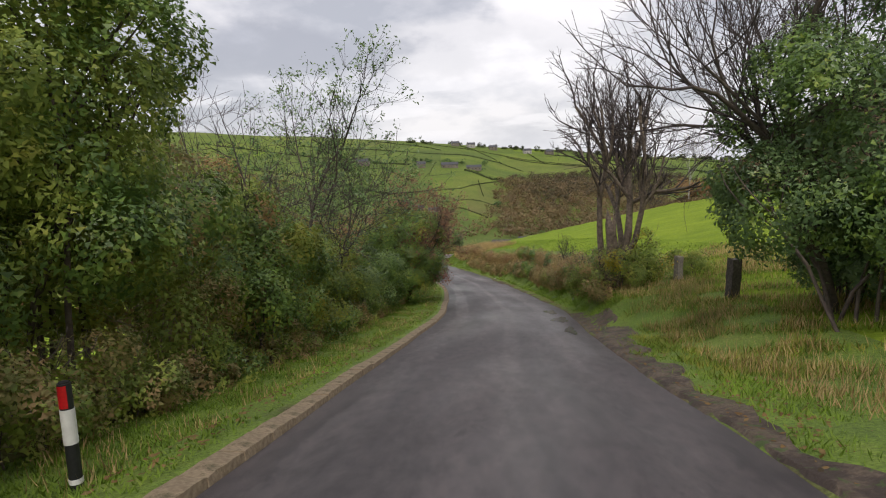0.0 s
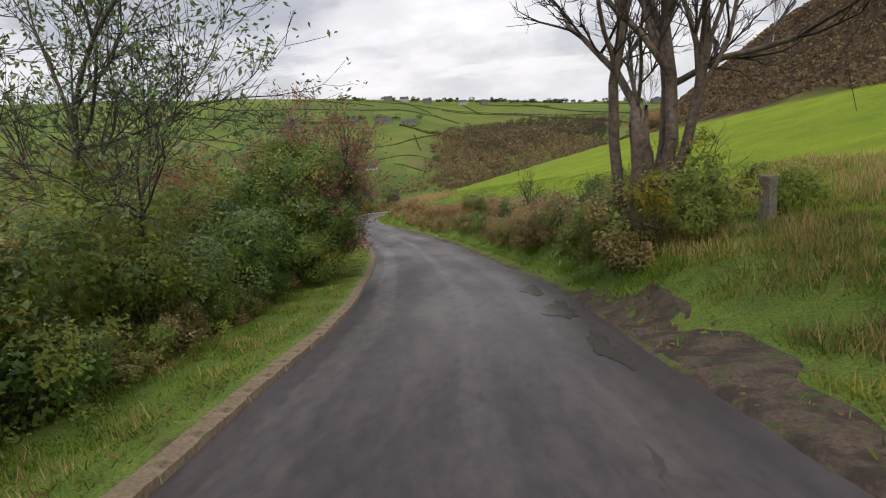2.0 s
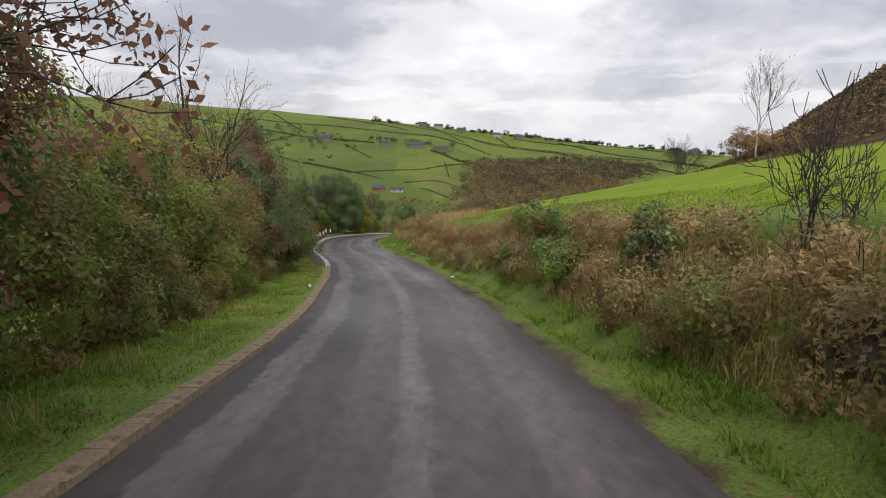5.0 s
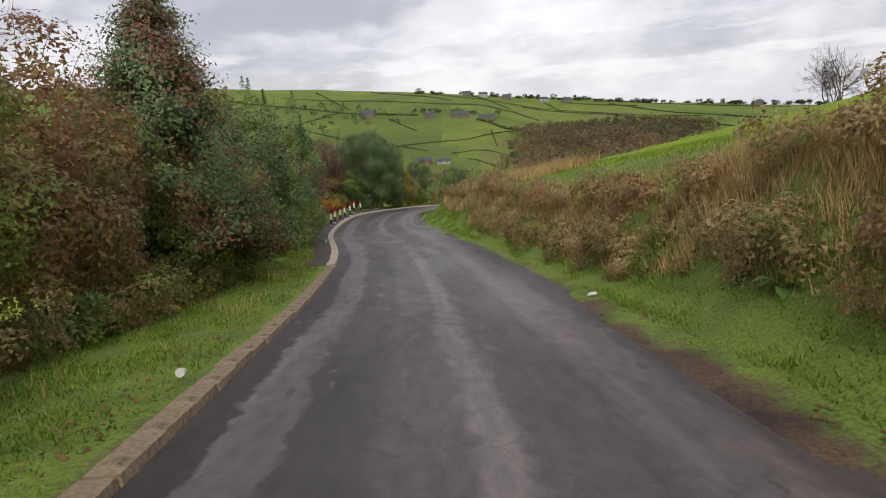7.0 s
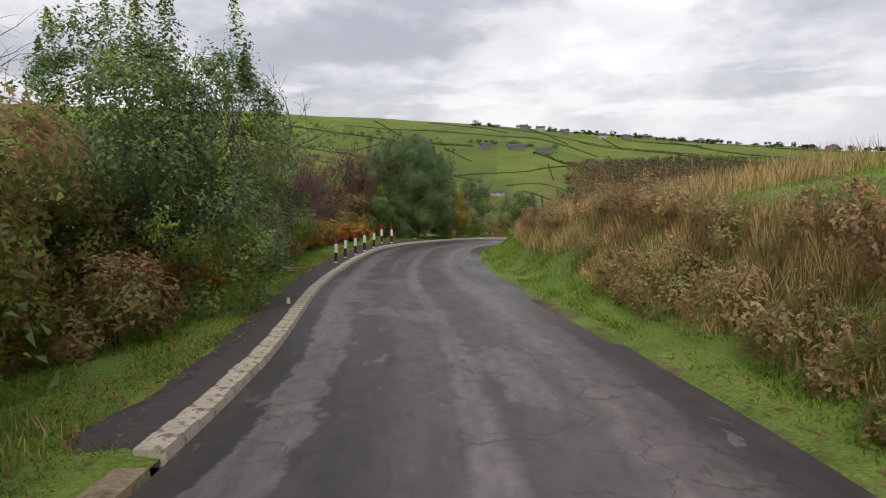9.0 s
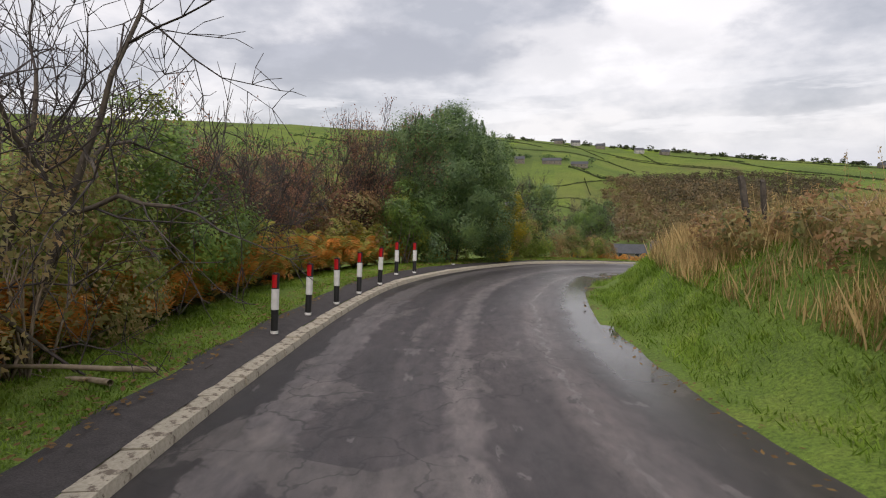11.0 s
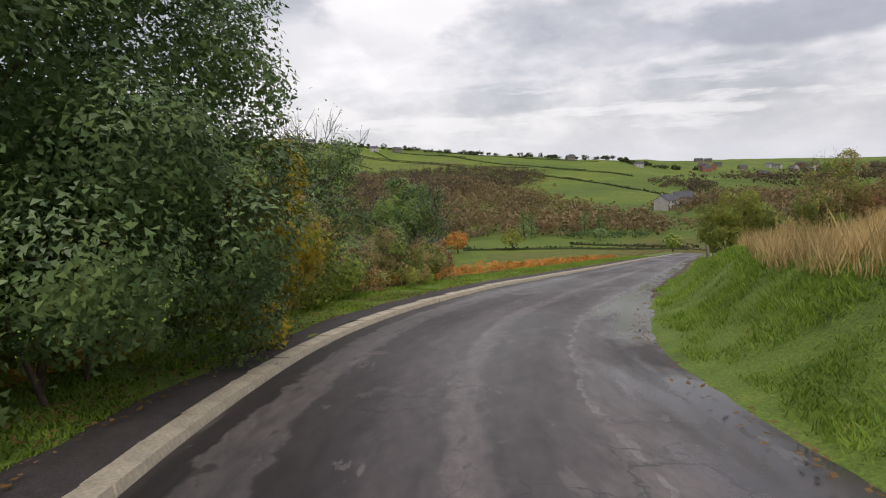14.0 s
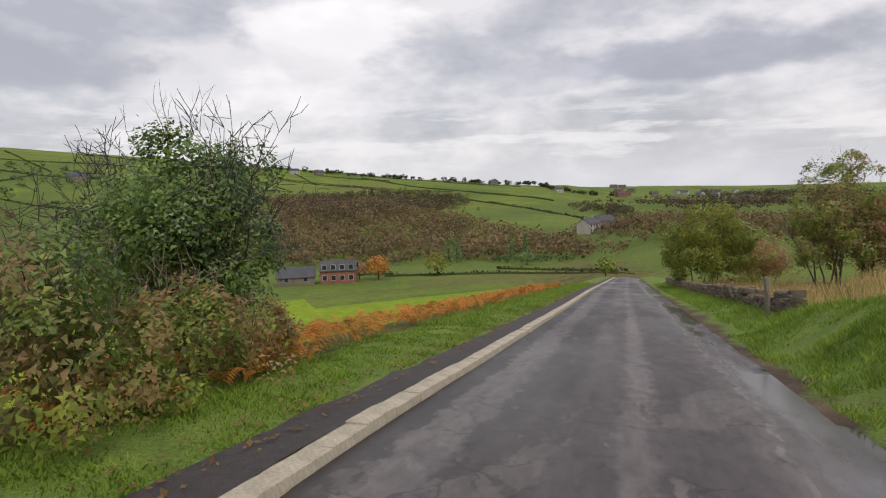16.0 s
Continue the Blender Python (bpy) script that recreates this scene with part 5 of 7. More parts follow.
# the hedge's own mass behind the front shrubs, and brambles that creep over the verge
rng = np.random.default_rng(78)
for k in range(32):
    s = 2.0 + k * 2.7
    if 63 < s < 80:
        continue
    _, d, x, y = along(rng, 1, s - 0.4, s + 0.4, -7.2 if s < 30 else -6.5, -6.3 if s < 30 else -5.7)
    h = float(np.interp(s, [2, 8, 14, 20, 26, 34, 44, 52, 58, 62, 80, 86, 92], [6.5, 5.5, 4.2, 3.6, 4.4, 4.8, 5.0, 4.6, 4.4, 3.2, 3.0, 4.0, 3.2])) * rng.uniform(0.85, 1.15)
    mt, m2 = ([(M_LEAF, M_BROWN), (M_HOLLY, M_LEAF), (M_LEAF, M_YGREEN), (M_BRAMBLE, M_LEAF)] if s < 30 else [(M_LEAF, M_BROWN), (M_BRAMBLE, M_LEAF), (M_BROWN, M_RED), (M_HOLLY, M_YGREEN), (M_BRAMBLE, M_BROWN)])[k % (4 if s < 30 else 5)]
    bush(float(x[0]), float(y[0]), 1.5, 1.8, h, mt, "tangled hedge shrub of olive and brown leaves", 0.112, 300 + k, dens=0.9, second=m2, share=0.45, twigs=60, inner=0.9, stem_mat=M_DEAD if k % 3 == 0 else None)
for k in range(35):
    s = 7.0 + k * 1.3
    _, d, x, y = along(rng, 1, s - 0.4, s + 0.4, -5.15, -4.75)
    h = rng.uniform(0.6, 1.0)
    mt, m2 = [(M_LEAF, M_BRAMBLE), (M_BRAMBLE, M_STRAW), (M_IVY, M_LEAF), (M_BRAMBLE, M_LEAF)][k % 4]
    bush(float(x[0]), float(y[0]), 0.7, 0.95, h, mt, "low bramble trailing from the hedge over the verge", 0.066, 350 + k, dens=0.8, second=m2, share=0.4, twigs=26, stems=2, stem_mat=M_DEAD if k % 2 else None)

for k in range(5):
    s = 2.5 + k * 1.1
    _, d, x, y = along(rng, 1, s - 0.2, s + 0.2, -5.1, -4.8)
    bush(float(x[0]), float(y[0]), 0.8, 0.95, rng.uniform(1.0, 1.5), (M_LEAF, M_BRAMBLE)[k % 2], "low bramble trailing from the hedge over the verge", 0.066, 420 + k, dens=1.0, second=(M_BRAMBLE, M_LEAF)[k % 2], share=0.35, twigs=30, stems=3)
for k in range(9):
    s = 85.5 + k * 1.35
    _, d, x, y = along(rng, 1, s - 0.3, s + 0.3, -5.0, -4.5)
    mt, m2 = [(M_BRAMBLE, M_LEAF), (M_LEAF, M_BROWN), (M_BROWN, M_BRAMBLE)][k % 3]
    bush(float(x[0]), float(y[0]), 0.75, 1.0, rng.uniform(1.0, 1.5), mt, "low tangled bramble with dead stems", 0.066, 400 + k, dens=0.9, second=m2, share=0.4, twigs=60, stems=4, stem_mat=M_DEAD if k % 2 else None)

bracken(60, 82, -7.6, -4.7, 3600, 0.95, M_BRACKEN_G, "bracken turning from green to orange behind the posts", 1, 1.0)
bracken(61, 82, -7.2, -4.4, 2300, 0.85, M_BRACKEN, "orange and rust-brown bracken beside the verge", 2, 0.75)
bracken(62, 82, -10.5, -7.0, 350, 1.5, M_BRACKEN_G, "tall bracken under the hawthorns", 3)
bracken(95.5, 140, -9.0, -4.9, 1200, 0.8, M_BRACKEN, "orange bracken on the slope beside the lane", 4)
bracken(93, 97.5, -5.0, -4.3, 70, 0.55, M_BRACKEN, "flattened orange bracken at the foot of the ivy", 5)
bracken(80, 86, -5.6, -4.4, 60, 0.5, M_BRACKEN, "orange bracken under the evergreen", 6)

# ---------------------------------------------------------------- right of the road
bush(8.25, 10.0, 2.3, 2.2, 6.2, M_YEW, "tall tree smothered in dark ivy by the gateway", 0.088, 60, dens=1.5, second=M_IVY, share=0.3, twigs=20, name="tree", category="tree")
bush(9.45, 12.0, 0.9, 1.0, 2.5, M_HOLLY, "dark ivy shrub by the gateway", 0.08, 61)
bush(8.9, 11.2, 0.9, 1.0, 2.6, M_YEW, "ivy and shrub growth round the foot of the tree", 0.085, 90, dens=1.6, full=True, inner=2.0, second=M_IVY, share=0.3)
bush(9.9, 9.6, 1.7, 1.6, 3.4, M_YEW, "ivy and shrub growth round the foot of the tree", 0.085, 91, dens=1.5, full=True, inner=2.0)
bare_tree(8.65, 10.8, 9.6, 0.6, 60, 4, 4, 0.10, "bare spreading tree with dense crooked twigs", kids=(3, 5))
M_OLDBARK = plain_mat("furrowed hawthorn bark", (0.085, 0.066, 0.05), (0.24, 0.19, 0.145), 11, 0.9, 0.9, 0.03)
HAW = bare_tree(6.65, 19.0, 8.0, 0.46, 76, 4, 5, 0.13, "bare multi-stemmed hawthorn with a broken trunk", kids=(3, 5), trunk_share=0.52, splay=0.10, wobble=0.16, lift=0.07, shrink=0.52, bark=M_OLDBARK)
def broken_trunk(tree, x, y, h, r, seed):
    """A thick dead stem, torn off at the top, beside the living ones of a tree."""
    rng = np.random.default_rng(seed)
    bm = bmesh.new()
    rings, seg, n = [], 14, 12
    for k in range(n + 1):
        u = k / n
        cx, cy = x + 0.16 * math.sin(u * 2.6), y + 0.10 * math.sin(u * 3.7)
        ring = []
        for i in range(seg):
            a = i * 2 * math.pi / seg
            rr = r * (1.35 - 0.75 * u ** 0.6) * (1 + 0.14 * math.sin(3 * a + 4 * u) + 0.07 * rng.normal())
            z = u * h - 0.2 + (0.25 * abs(rng.normal()) if k == n else 0)
            ring.append(bm.verts.new((cx + rr * math.cos(a), cy + rr * math.sin(a), z)))
        rings.append(ring)
    for lo, hi in zip(rings, rings[1:]):
        for i in range(seg):
            bm.faces.new((lo[i], lo[(i + 1) % seg], hi[(i + 1) % seg], hi[i]))
    bm.faces.new(rings[-1])
    for f in bm.faces:
        f.smooth = True
    part("broken_trunk", bm, M_OLDBARK, tree, "thick broken stem with furrowed bark")
    cx, cy = x + 0.16 * math.sin(2.6), y + 0.10 * math.sin(3.7)
    v, q = tubes([(np.array([cx + 0.06 * i, cy, h - 0.45]), np.array([cx + 0.09 * i, cy, h + 0.25 + 0.12 * i]), 0.07, 0.012) for i in (-1, 0, 1)], 5)
    part("splinter", mesh_of("splinter", v, quads=q), M_DEAD, tree, "pale torn wood at the break")


broken_trunk(HAW, -0.2, -0.2, 2.3, 0.24, 5)
bush(6.20, 18.9, 1.0, 1.1, 1.7, M_LEAF, "tangled bramble and ivy round the foot of the hawthorn", 0.07, 79, dens=0.9, second=M_BRAMBLE, share=0.45, twigs=60)
bush(7.45, 18.5, 1.1, 1.0, 1.7, M_LEAF, "tangled bramble with yellowing leaves round the hawthorn", 0.07, 80, dens=1.0, second=M_YELLOW, share=0.2, twigs=60)
bush(9.15, 18.3, 0.8, 0.7, 0.85, M_LEAF, "low green bramble beside the grey gatepost", 0.07, 81, dens=0.9, twigs=20)
bush(6.25, 18.6, 0.6, 0.8, 1.0, M_BRAMBLE, "tangled bramble and dead grass at the tree's foot", 0.08, 62, dens=0.7, second=M_DRY, share=0.4, twigs=40, stem_mat=M_DEAD)
bush(7.85, 19.0, 1.0, 0.9, 1.35, M_LEAF, "tangled ivy and bramble beside the gatepost", 0.08, 63, dens=0.8, second=M_YGREEN, share=0.3, twigs=40)
bush(7.24, 20.3, 0.8, 0.9, 1.5, M_BRAMBLE, "tangled bramble over the old wall", 0.08, 64, dens=0.8, second=M_YGREEN, share=0.3, twigs=30)
bush(7.38, 22.8, 0.7, 0.8, 1.0, M_IVY, "ivy growing over the old stone wall", 0.085, 65, dens=1.1, second=M_BRAMBLE, share=0.3, twigs=20, sink=-0.15)
bush(7.39, 34.5, 0.45, 0.5, 1.1, M_HOLLY, "small dark ivy shrub on the wall top", 0.08, 66)
bush(6.77, 37.6, 0.7, 0.8, 1.4, M_IVY, "rounded green shrub on the wall top", 0.085, 67)
bush(7.15, 40.5, 0.8, 0.85, 1.35, M_IVY, "upright ivy-clad shrub on the bank", 0.076, 68, second=M_LEAF, share=0.4, twigs=14)
bush(6.39, 41.8, 0.4, 0.45, 1.15, M_IVY, "small green shrub on the bank", 0.085, 69)
bare_tree(7.53, 31.2, 2.1, 0.8, 62, 3, 4, 0.015, "small bare shrub with reddish twigs")
BR = "bramble thicket of brown and green leaves on the bank"
rng = np.random.default_rng(5)
for k in range(26):
    s = 24.0 + k * 1.5
    _, d, x, y = along(rng, 1, s - 0.3, s + 0.3, 3.5, 3.8)
    _, d2, x2, y2 = along(rng, 1, s - 0.01, s + 0.01, 3.3, 3.3)
    top = float(np.interp(s, [24, 36, 44, 62], [1.3, 1.25, 0.92, 0.8])) * rng.uniform(0.85, 1.12)
    mt, m2 = [(M_BRAMBLE, M_LEAF), (M_STRAW, M_BRAMBLE), (M_STRAW, M_BROWN), (M_BRAMBLE, M_STRAW), (M_STRAW, M_DRY)][k % 5]
    bush(float(x[0]), float(y[0]), 0.75, rng.uniform(0.95, 1.2), top, mt, BR, 0.065, 100 + k, dens=0.75, second=m2, share=0.4, twigs=34, stems=3, stem_mat=M_DEAD if k % 2 else M_TWIG, inner=1.0, z=ground_z(float(x2[0]), float(y2[0])))
for k in range(24):
    s = 24.5 + k * 1.6
    _, d, x, y = along(rng, 1, s - 0.4, s + 0.4, 4.1, 4.35)
    mt, m2 = [(M_STRAW, M_BROWN), (M_BRAMBLE, M_STRAW), (M_STRAW, M_DRY), (M_BROWN, M_STRAW)][k % 4]
    bush(float(x[0]), float(y[0]), 0.55, 0.9, rng.uniform(0.5, 0.8), mt, "dry bramble and dead canes along the bank top", 0.065, 160 + k, dens=0.7, second=m2, share=0.4, twigs=36, stems=3, stem_mat=M_DEAD)
for k in range(7):
    s = 19.6 + k * 1.3
    _, d, x, y = along(rng, 1, s - 0.2, s + 0.2, 3.35, 3.65)
    mt, m2 = [(M_IVY, M_BRAMBLE), (M_BRAMBLE, M_LEAF), (M_BROWN, M_LEAF)][k % 3]
    bush(float(x[0]), float(y[0]), 0.75, 0.9, rng.uniform(0.9, 1.25), mt, "ivy and bramble grown over the old wall", 0.07, 190 + k, dens=0.8, second=m2, share=0.4, twigs=40, stems=4)
for k in range(8):
    s = 61 + k * 1.7
    _, d, x, y = along(rng, 1, s - 0.3, s + 0.3, 4.3, 4.8)
    bush(float(x[0]), float(y[0]), 0.6, 0.8, 0.7, M_BRAMBLE, BR, 0.075, 130 + k, dens=0.6, second=M_BROWN, share=0.5, twigs=14, stems=2, stem_mat=M_DEAD)

bare_tree(30.70, 71.0, 8.6, 0.42, 63, 4, 1, 0.07, "slender birch with thin bare twigs at the field edge", bark=M_BIRCH, leaves=700, leaf=0.09, leaf_material=M_BRAMBLE, lift=0.14, trunk_share=0.45)
bare_tree(42.30, 67.3, 7.5, 0.38, 70, 4, 1, 0.07, "white-stemmed birch on the moor edge", bark=M_BIRCH, leaves=900, leaf=0.09, leaf_material=M_BROWN, lift=0.14, trunk_share=0.5)
bare_tree(30.50, 83.0, 4.6, 0.8, 65, 4, 5, 0.05, "bushy bare tree on the skyline of the field", trunk_share=0.4)
bare_tree(26.80, 76.0, 3.6, 0.8, 66, 3, 4, 0.04, "bushy bare shrub at the field edge")
rng = np.random.default_rng(88)
hx, hy = rng.uniform(29.5, 60, 42000), rng.uniform(38, 98, 42000)
ok = hx > 31 + 1.2 * np.sin(hy / 7.0) + 0.8 * np.sin(hy / 2.3)
hx, hy = hx[ok], hy[ok]
v, q = leaf_tris(np.stack([hx, hy, land(hx, hy) + rng.uniform(0.0, 0.28, len(hx))], 1), 0.34, rng, aspect=0.7)
tagged(part("heather", mesh_of("heather", v, tris=q), M_HEATH), "dark brown heather covering the moor slope", "heather", kind="stuff")
bush(33.00, 74, 4.0, 3.0, 2.2, M_BROWN, "dark brown scrub at the foot of the moor", 0.16, 70, dens=0.6, twigs=20)

bush(35.80, 119.2, 3.7, 3.6, 17.3 - ground_z(35.8, 119.2), M_YGREEN, "rounded oak with yellow-green autumn leaves", 0.17, 72, full=True, dens=1.2, name="tree", category="tree", second=M_LEAF, share=0.3)
bush(35.60, 110.3, 2.5, 2.4, 20.6 - ground_z(35.6, 110.3), M_BRAMBLE, "dark leafy oak beside the field", 0.15, 73, dens=1.0, full=True, inner=0.8, name="tree", category="tree", second=M_LEAF, share=0.5, twigs=30, stems=8)
bush(38.20, 108.8, 2.2, 2.4, 18.7 - ground_z(38.2, 108.8), M_BROWN, "bare brown thicket beside the field", 0.14, 76, dens=1.0, full=True, second=M_LEAF, share=0.3, twigs=60)
bush(49.50, 102.5, 3.4, 3.0, 19.6 - ground_z(49.5, 102.5), M_BROWN, "bare brown thicket beside the field", 0.15, 78, dens=1.0, full=True, second=M_RED, share=0.3, twigs=60)
bush(41.00, 106.6, 2.8, 2.4, 19.6 - ground_z(41.0, 106.6), M_BROWN, "bare brown thicket beside the field", 0.15, 74, dens=1.0, full=True, second=M_RED, share=0.4, twigs=60)
bush(45.50, 104.5, 3.4, 3.0, 19.3 - ground_z(45.5, 104.5), M_BROWN, "bare brown thicket beside the field", 0.15, 75, full=True, dens=1.0, second=M_LEAF, share=0.3, twigs=60)
bush(52.00, 128.0, 4.5, 4.0, 5.0, M_BROWN, "brown trees beyond the field", 0.2, 77, dens=0.7, second=M_LEAF, share=0.3, twigs=30)

# ---------------------------------------------------------------- grass
LUSH = "lush green verge grass"
grass_band("verge_grass", 2, 55, -4.9, -2.55, 1150, 0.085, 0.011, M_GRASS, LUSH + " behind the kerb", 1, -0.8, keep=lambda s, d, r: r.uniform(size=len(s)) < np.where(d > -3.05, 0.35, 1.0))
grass_band("verge_grass", 55, 104, -5.6, -3.0, 1150, 0.085, 0.011, M_GRASS, LUSH + " behind the tarmac strip", 2, -0.8)
grass_band("verge_grass", 104, 150, -5.4, -3.0, 420, 0.17, 0.012, M_GRASS, LUSH + " behind the tarmac strip", 3, -0.5)
grass_band("verge_dry_grass", 2, 55, -4.9, -3.0, 130, 0.22, 0.006, M_DRY, "dry brown grass among the verge grass", 4, 0.35)
grass_band("bank_grass", 2, 24, 2.35, 9.5, 480, 0.15, 0.011, M_GRASS, "green and yellowing grass by the gateway", 5, -0.3, keep=lambda s, d, r: r.uniform(size=len(s)) < np.clip((d - mud_edge(s)) / 0.7 + 0.55 + 0.4 * np.sin(s * 3.1) * np.sin(d * 4 + s), 0.06, 1))
grass_band("gateway_dry_grass", 2, 24, 3.4, 9.5, 330, 0.30, 0.008, M_DRY, "long dry grass by the gateway", 6, 0.05, keep=lambda s, d, r: d > mud_edge(s) + 0.2)
grass_band("bank_grass", 18, 62, 2.5, 3.7, 1050, 0.12, 0.011, M_GRASS, LUSH + " at the foot of the bank", 7, -0.9, keep=lambda s, d, r: r.uniform(size=len(s)) < np.clip((d + narrow(s) - 2.45 + 0.15 * np.sin(s * 1.1)) / 0.3, 0.05, 1))
grass_band("bank_dry_grass", 20, 62, 3.2, 4.3, 900, 0.36, 0.009, M_DRY, "dry straw-coloured grass on the bank", 8, -0.5)
grass_band("bank_grass", 61, 104, 2.1, 5.0, 1200, 0.14, 0.012, M_GRASS, "long lush grass on the bank of the bend", 9, -0.75, keep=lambda s, d, r: r.uniform(size=len(s)) < np.clip((d + narrow(s) - 2.3 + 0.12 * np.sin(s * 1.7)) / 0.35, 0.0, 1))
grass_band("bank_dry_grass", 59, 104, 4.3, 8.0, 300, 0.6, 0.008, M_DRY, "tall dry grass on the bank top", 10, -0.2)
grass_band("bank_dry_grass", 61, 77, 3.7, 5.4, 520, 0.55, 0.008, M_DRY, "tall dry grass on the bank top", 17, -0.3)
grass_band("bank_dry_grass", 36, 62, 3.8, 4.5, 700, 0.4, 0.007, M_DRY, "tall dry grass on the bank top", 11, -0.6)
grass_band("bank_grass", 103, 150, 2.5, 5.4, 360, 0.24, 0.012, M_GRASS, "rough grass beside the low wall", 12, -0.4)
grass_band("field_dry_grass", 99, 135, 5.2, 13.0, 110, 0.7, 0.009, M_DRY, "tall pale dry grass behind the low wall", 13, -0.3)
grass_band("field_grass", 20, 62, 4.3, 9.5, 170, 0.12, 0.010, M_GRASS, "short pasture grass behind the bank", 14, -0.5)


grass_band("bank_grass", 17, 36, 2.55, 3.5, 600, 0.19, 0.012, M_GRASS, "long grass and weeds at the foot of the old wall", 15, -0.6)
grass_band("bank_grass", 8, 18, 2.9, 6.0, 350, 0.2, 0.013, M_YGREEN, "yellowing grass by the gateway", 16, -0.2, keep=lambda s, d, r: d > mud_edge(s))


def stalks(s0, s1, d0, d1, n, h, seed):
    """Tall dry seed stalks."""
    rng = np.random.default_rng(7000 + seed)
    s, d, x, y = along(rng, n, s0, s1, d0, d1)
    z = land(x, y)
    segs, heads = [], []
    for a, b, c in zip(x, y, z):
        ln = h * rng.uniform(0.6, 1.25)
        p = np.array([a, b, c])
        q = p + np.array([rng.normal() * 0.12 * ln, rng.normal() * 0.12 * ln, ln])
        segs.append((p, q, 0.004, 0.0025))
        heads.append(p + (q - p) * rng.uniform(0.78, 1.02, 9)[:, None] + rng.normal(size=(9, 3)) * 0.018)
    v, f = tubes(segs, 3)
    v2, f2 = leaf_quads(np.vstack(heads), 0.045, rng, aspect=0.5)
    me = mesh_of("seed_stalk_mass", np.vstack([v, v2]), quads=np.vstack([f, f2 + len(v)]))
    tagged(part("seed_stalk_mass", me, M_DRY), "tall dry seed stalks on the bank", "grass", kind="stuff")


stalks(44, 62, 3.8, 4.6, 50, 0.7, 1)
stalks(62, 103, 4.9, 7.0, 120, 0.95, 2)
stalks(103, 122, 5.0, 9.0, 90, 1.1, 3)

rng = np.random.default_rng(9)
lx, ly, lz = [], [], []
for (s0, s1, d0, d1, n) in [(2, 62, 2.25, 3.2, 2600), (2, 55, -3.1, -2.6, 1300), (62, 104, 2.2, 2.6, 500), (55, 92, -3.7, -2.7, 2600), (90, 125, -3.4, -2.6, 1200), (4, 18, 2.6, 4.2, 1200)]:
    s, d, x, y = along(rng, n, s0, s1, d0, d1)
    zz = np.interp(s + S0, CS, CL[:, 2])
    lx.append(x), ly.append(y)
    lz.append(np.where(d < -2.55, land(x, y) + np.where(s > 55, 0.045, 0.01), np.maximum(land(x, y) + 0.045, zz + 0.02)))
c = np.stack([np.concatenate(lx), np.concatenate(ly), np.concatenate(lz)], 1)
v, q = leaf_quads(c, 0.06, rng, up=4.0, aspect=0.7)
tagged(part("leaf_litter", mesh_of("leaf_litter", v, quads=q), M_LITTER), "fallen brown leaves along the road edges", "leaves", kind="stuff")
# ---------------------------------------------------------------- far country
def polyline_band(name, pts, h, w, label, seed, material):
    """A field hedge or wall along a line over the land: ragged tufts on a continuous line."""
    rng = np.random.default_rng(8000 + seed)
    p = np.array(pts, float)
    u = np.r_[0, np.cumsum(np.hypot(*np.diff(p, axis=0).T))]
    n = int(u[-1] * 2.2 / w) + 4
    s = rng.uniform(0, u[-1], n)
    x, y = np.interp(s, u, p[:, 0]) + rng.normal(size=n) * w * 0.25, np.interp(s, u, p[:, 1]) + rng.normal(size=n) * w * 0.25
    hh = h * (0.75 + 0.5 * np.abs(np.sin(s / 9.0 + seed)) + 0.5 * (rng.uniform(size=n) > 0.93))
    z = land(x, y) + rng.uniform(0.1, 0.9, n) * hh
    v, q = leaf_quads(np.stack([x, y, z], 1), 1.5 * w, rng, aspect=0.8)
    # the solid foot of the line
    m = max(2, int(u[-1] / 8))
    t = np.linspace(0, u[-1], m)
    bx, by = np.interp(t, u, p[:, 0]), np.interp(t, u, p[:, 1])
    bz = land(bx, by)
    dx, dy = np.gradient(bx), np.gradient(by)
    ln = np.hypot(dx, dy)
    ox, oy = -dy / ln * w * 0.3, dx / ln * w * 0.3
    rows = np.stack([np.stack([bx - ox, by - oy, bz - 0.5], 1), np.stack([bx - ox, by - oy, bz + h * 0.6], 1), np.stack([bx + ox, by + oy, bz + h * 0.6], 1), np.stack([bx + ox, by + oy, bz - 0.5], 1)], 1).reshape(-1, 3)
    i = np.arange(m - 1)[:, None] * 4 + np.arange(3)[None]
    i = i.ravel()
    qq = np.stack([i, i + 1, i + 5, i + 4], 1)
    me = mesh_of(name, np.vstack([v, rows]), quads=np.vstack([q, qq + len(v)]))
    return tagged(part(name, me, material), label, "hedge", kind="stuff")


M_FARHEDGE = leaf_mat("far hedge", [(0.045, 0.062, 0.03), (0.065, 0.085, 0.036), (0.09, 0.08, 0.042)], 0.8, 0.1, 0.1, grain=0.11, mass=0.02, leafy=0.1)
M_WOOD_BROWN = leaf_mat("far brown wood", [(0.172, 0.134, 0.091), (0.226, 0.172, 0.108), (0.269, 0.182, 0.098), (0.194, 0.182, 0.091), (0.302, 0.194, 0.087)], 0.85, 0.1, 0.15, grain=0.11, mass=0.02, leafy=0.1)
M_WOOD_DARK = leaf_mat("far dark wood", [(0.104, 0.094, 0.062), (0.135, 0.114, 0.073), (0.176, 0.124, 0.083)], 0.85, 0.1, 0.15, grain=0.11, mass=0.02, leafy=0.1)
M_WOOD_GREEN = leaf_mat("far green trees", [(0.06, 0.12, 0.06), (0.1, 0.17, 0.07), (0.17, 0.22, 0.08)], 0.8, 0.1, 0.15, grain=0.11, mass=0.02, leafy=0.1)
FW = "dark field wall and hedge across the far hillside"
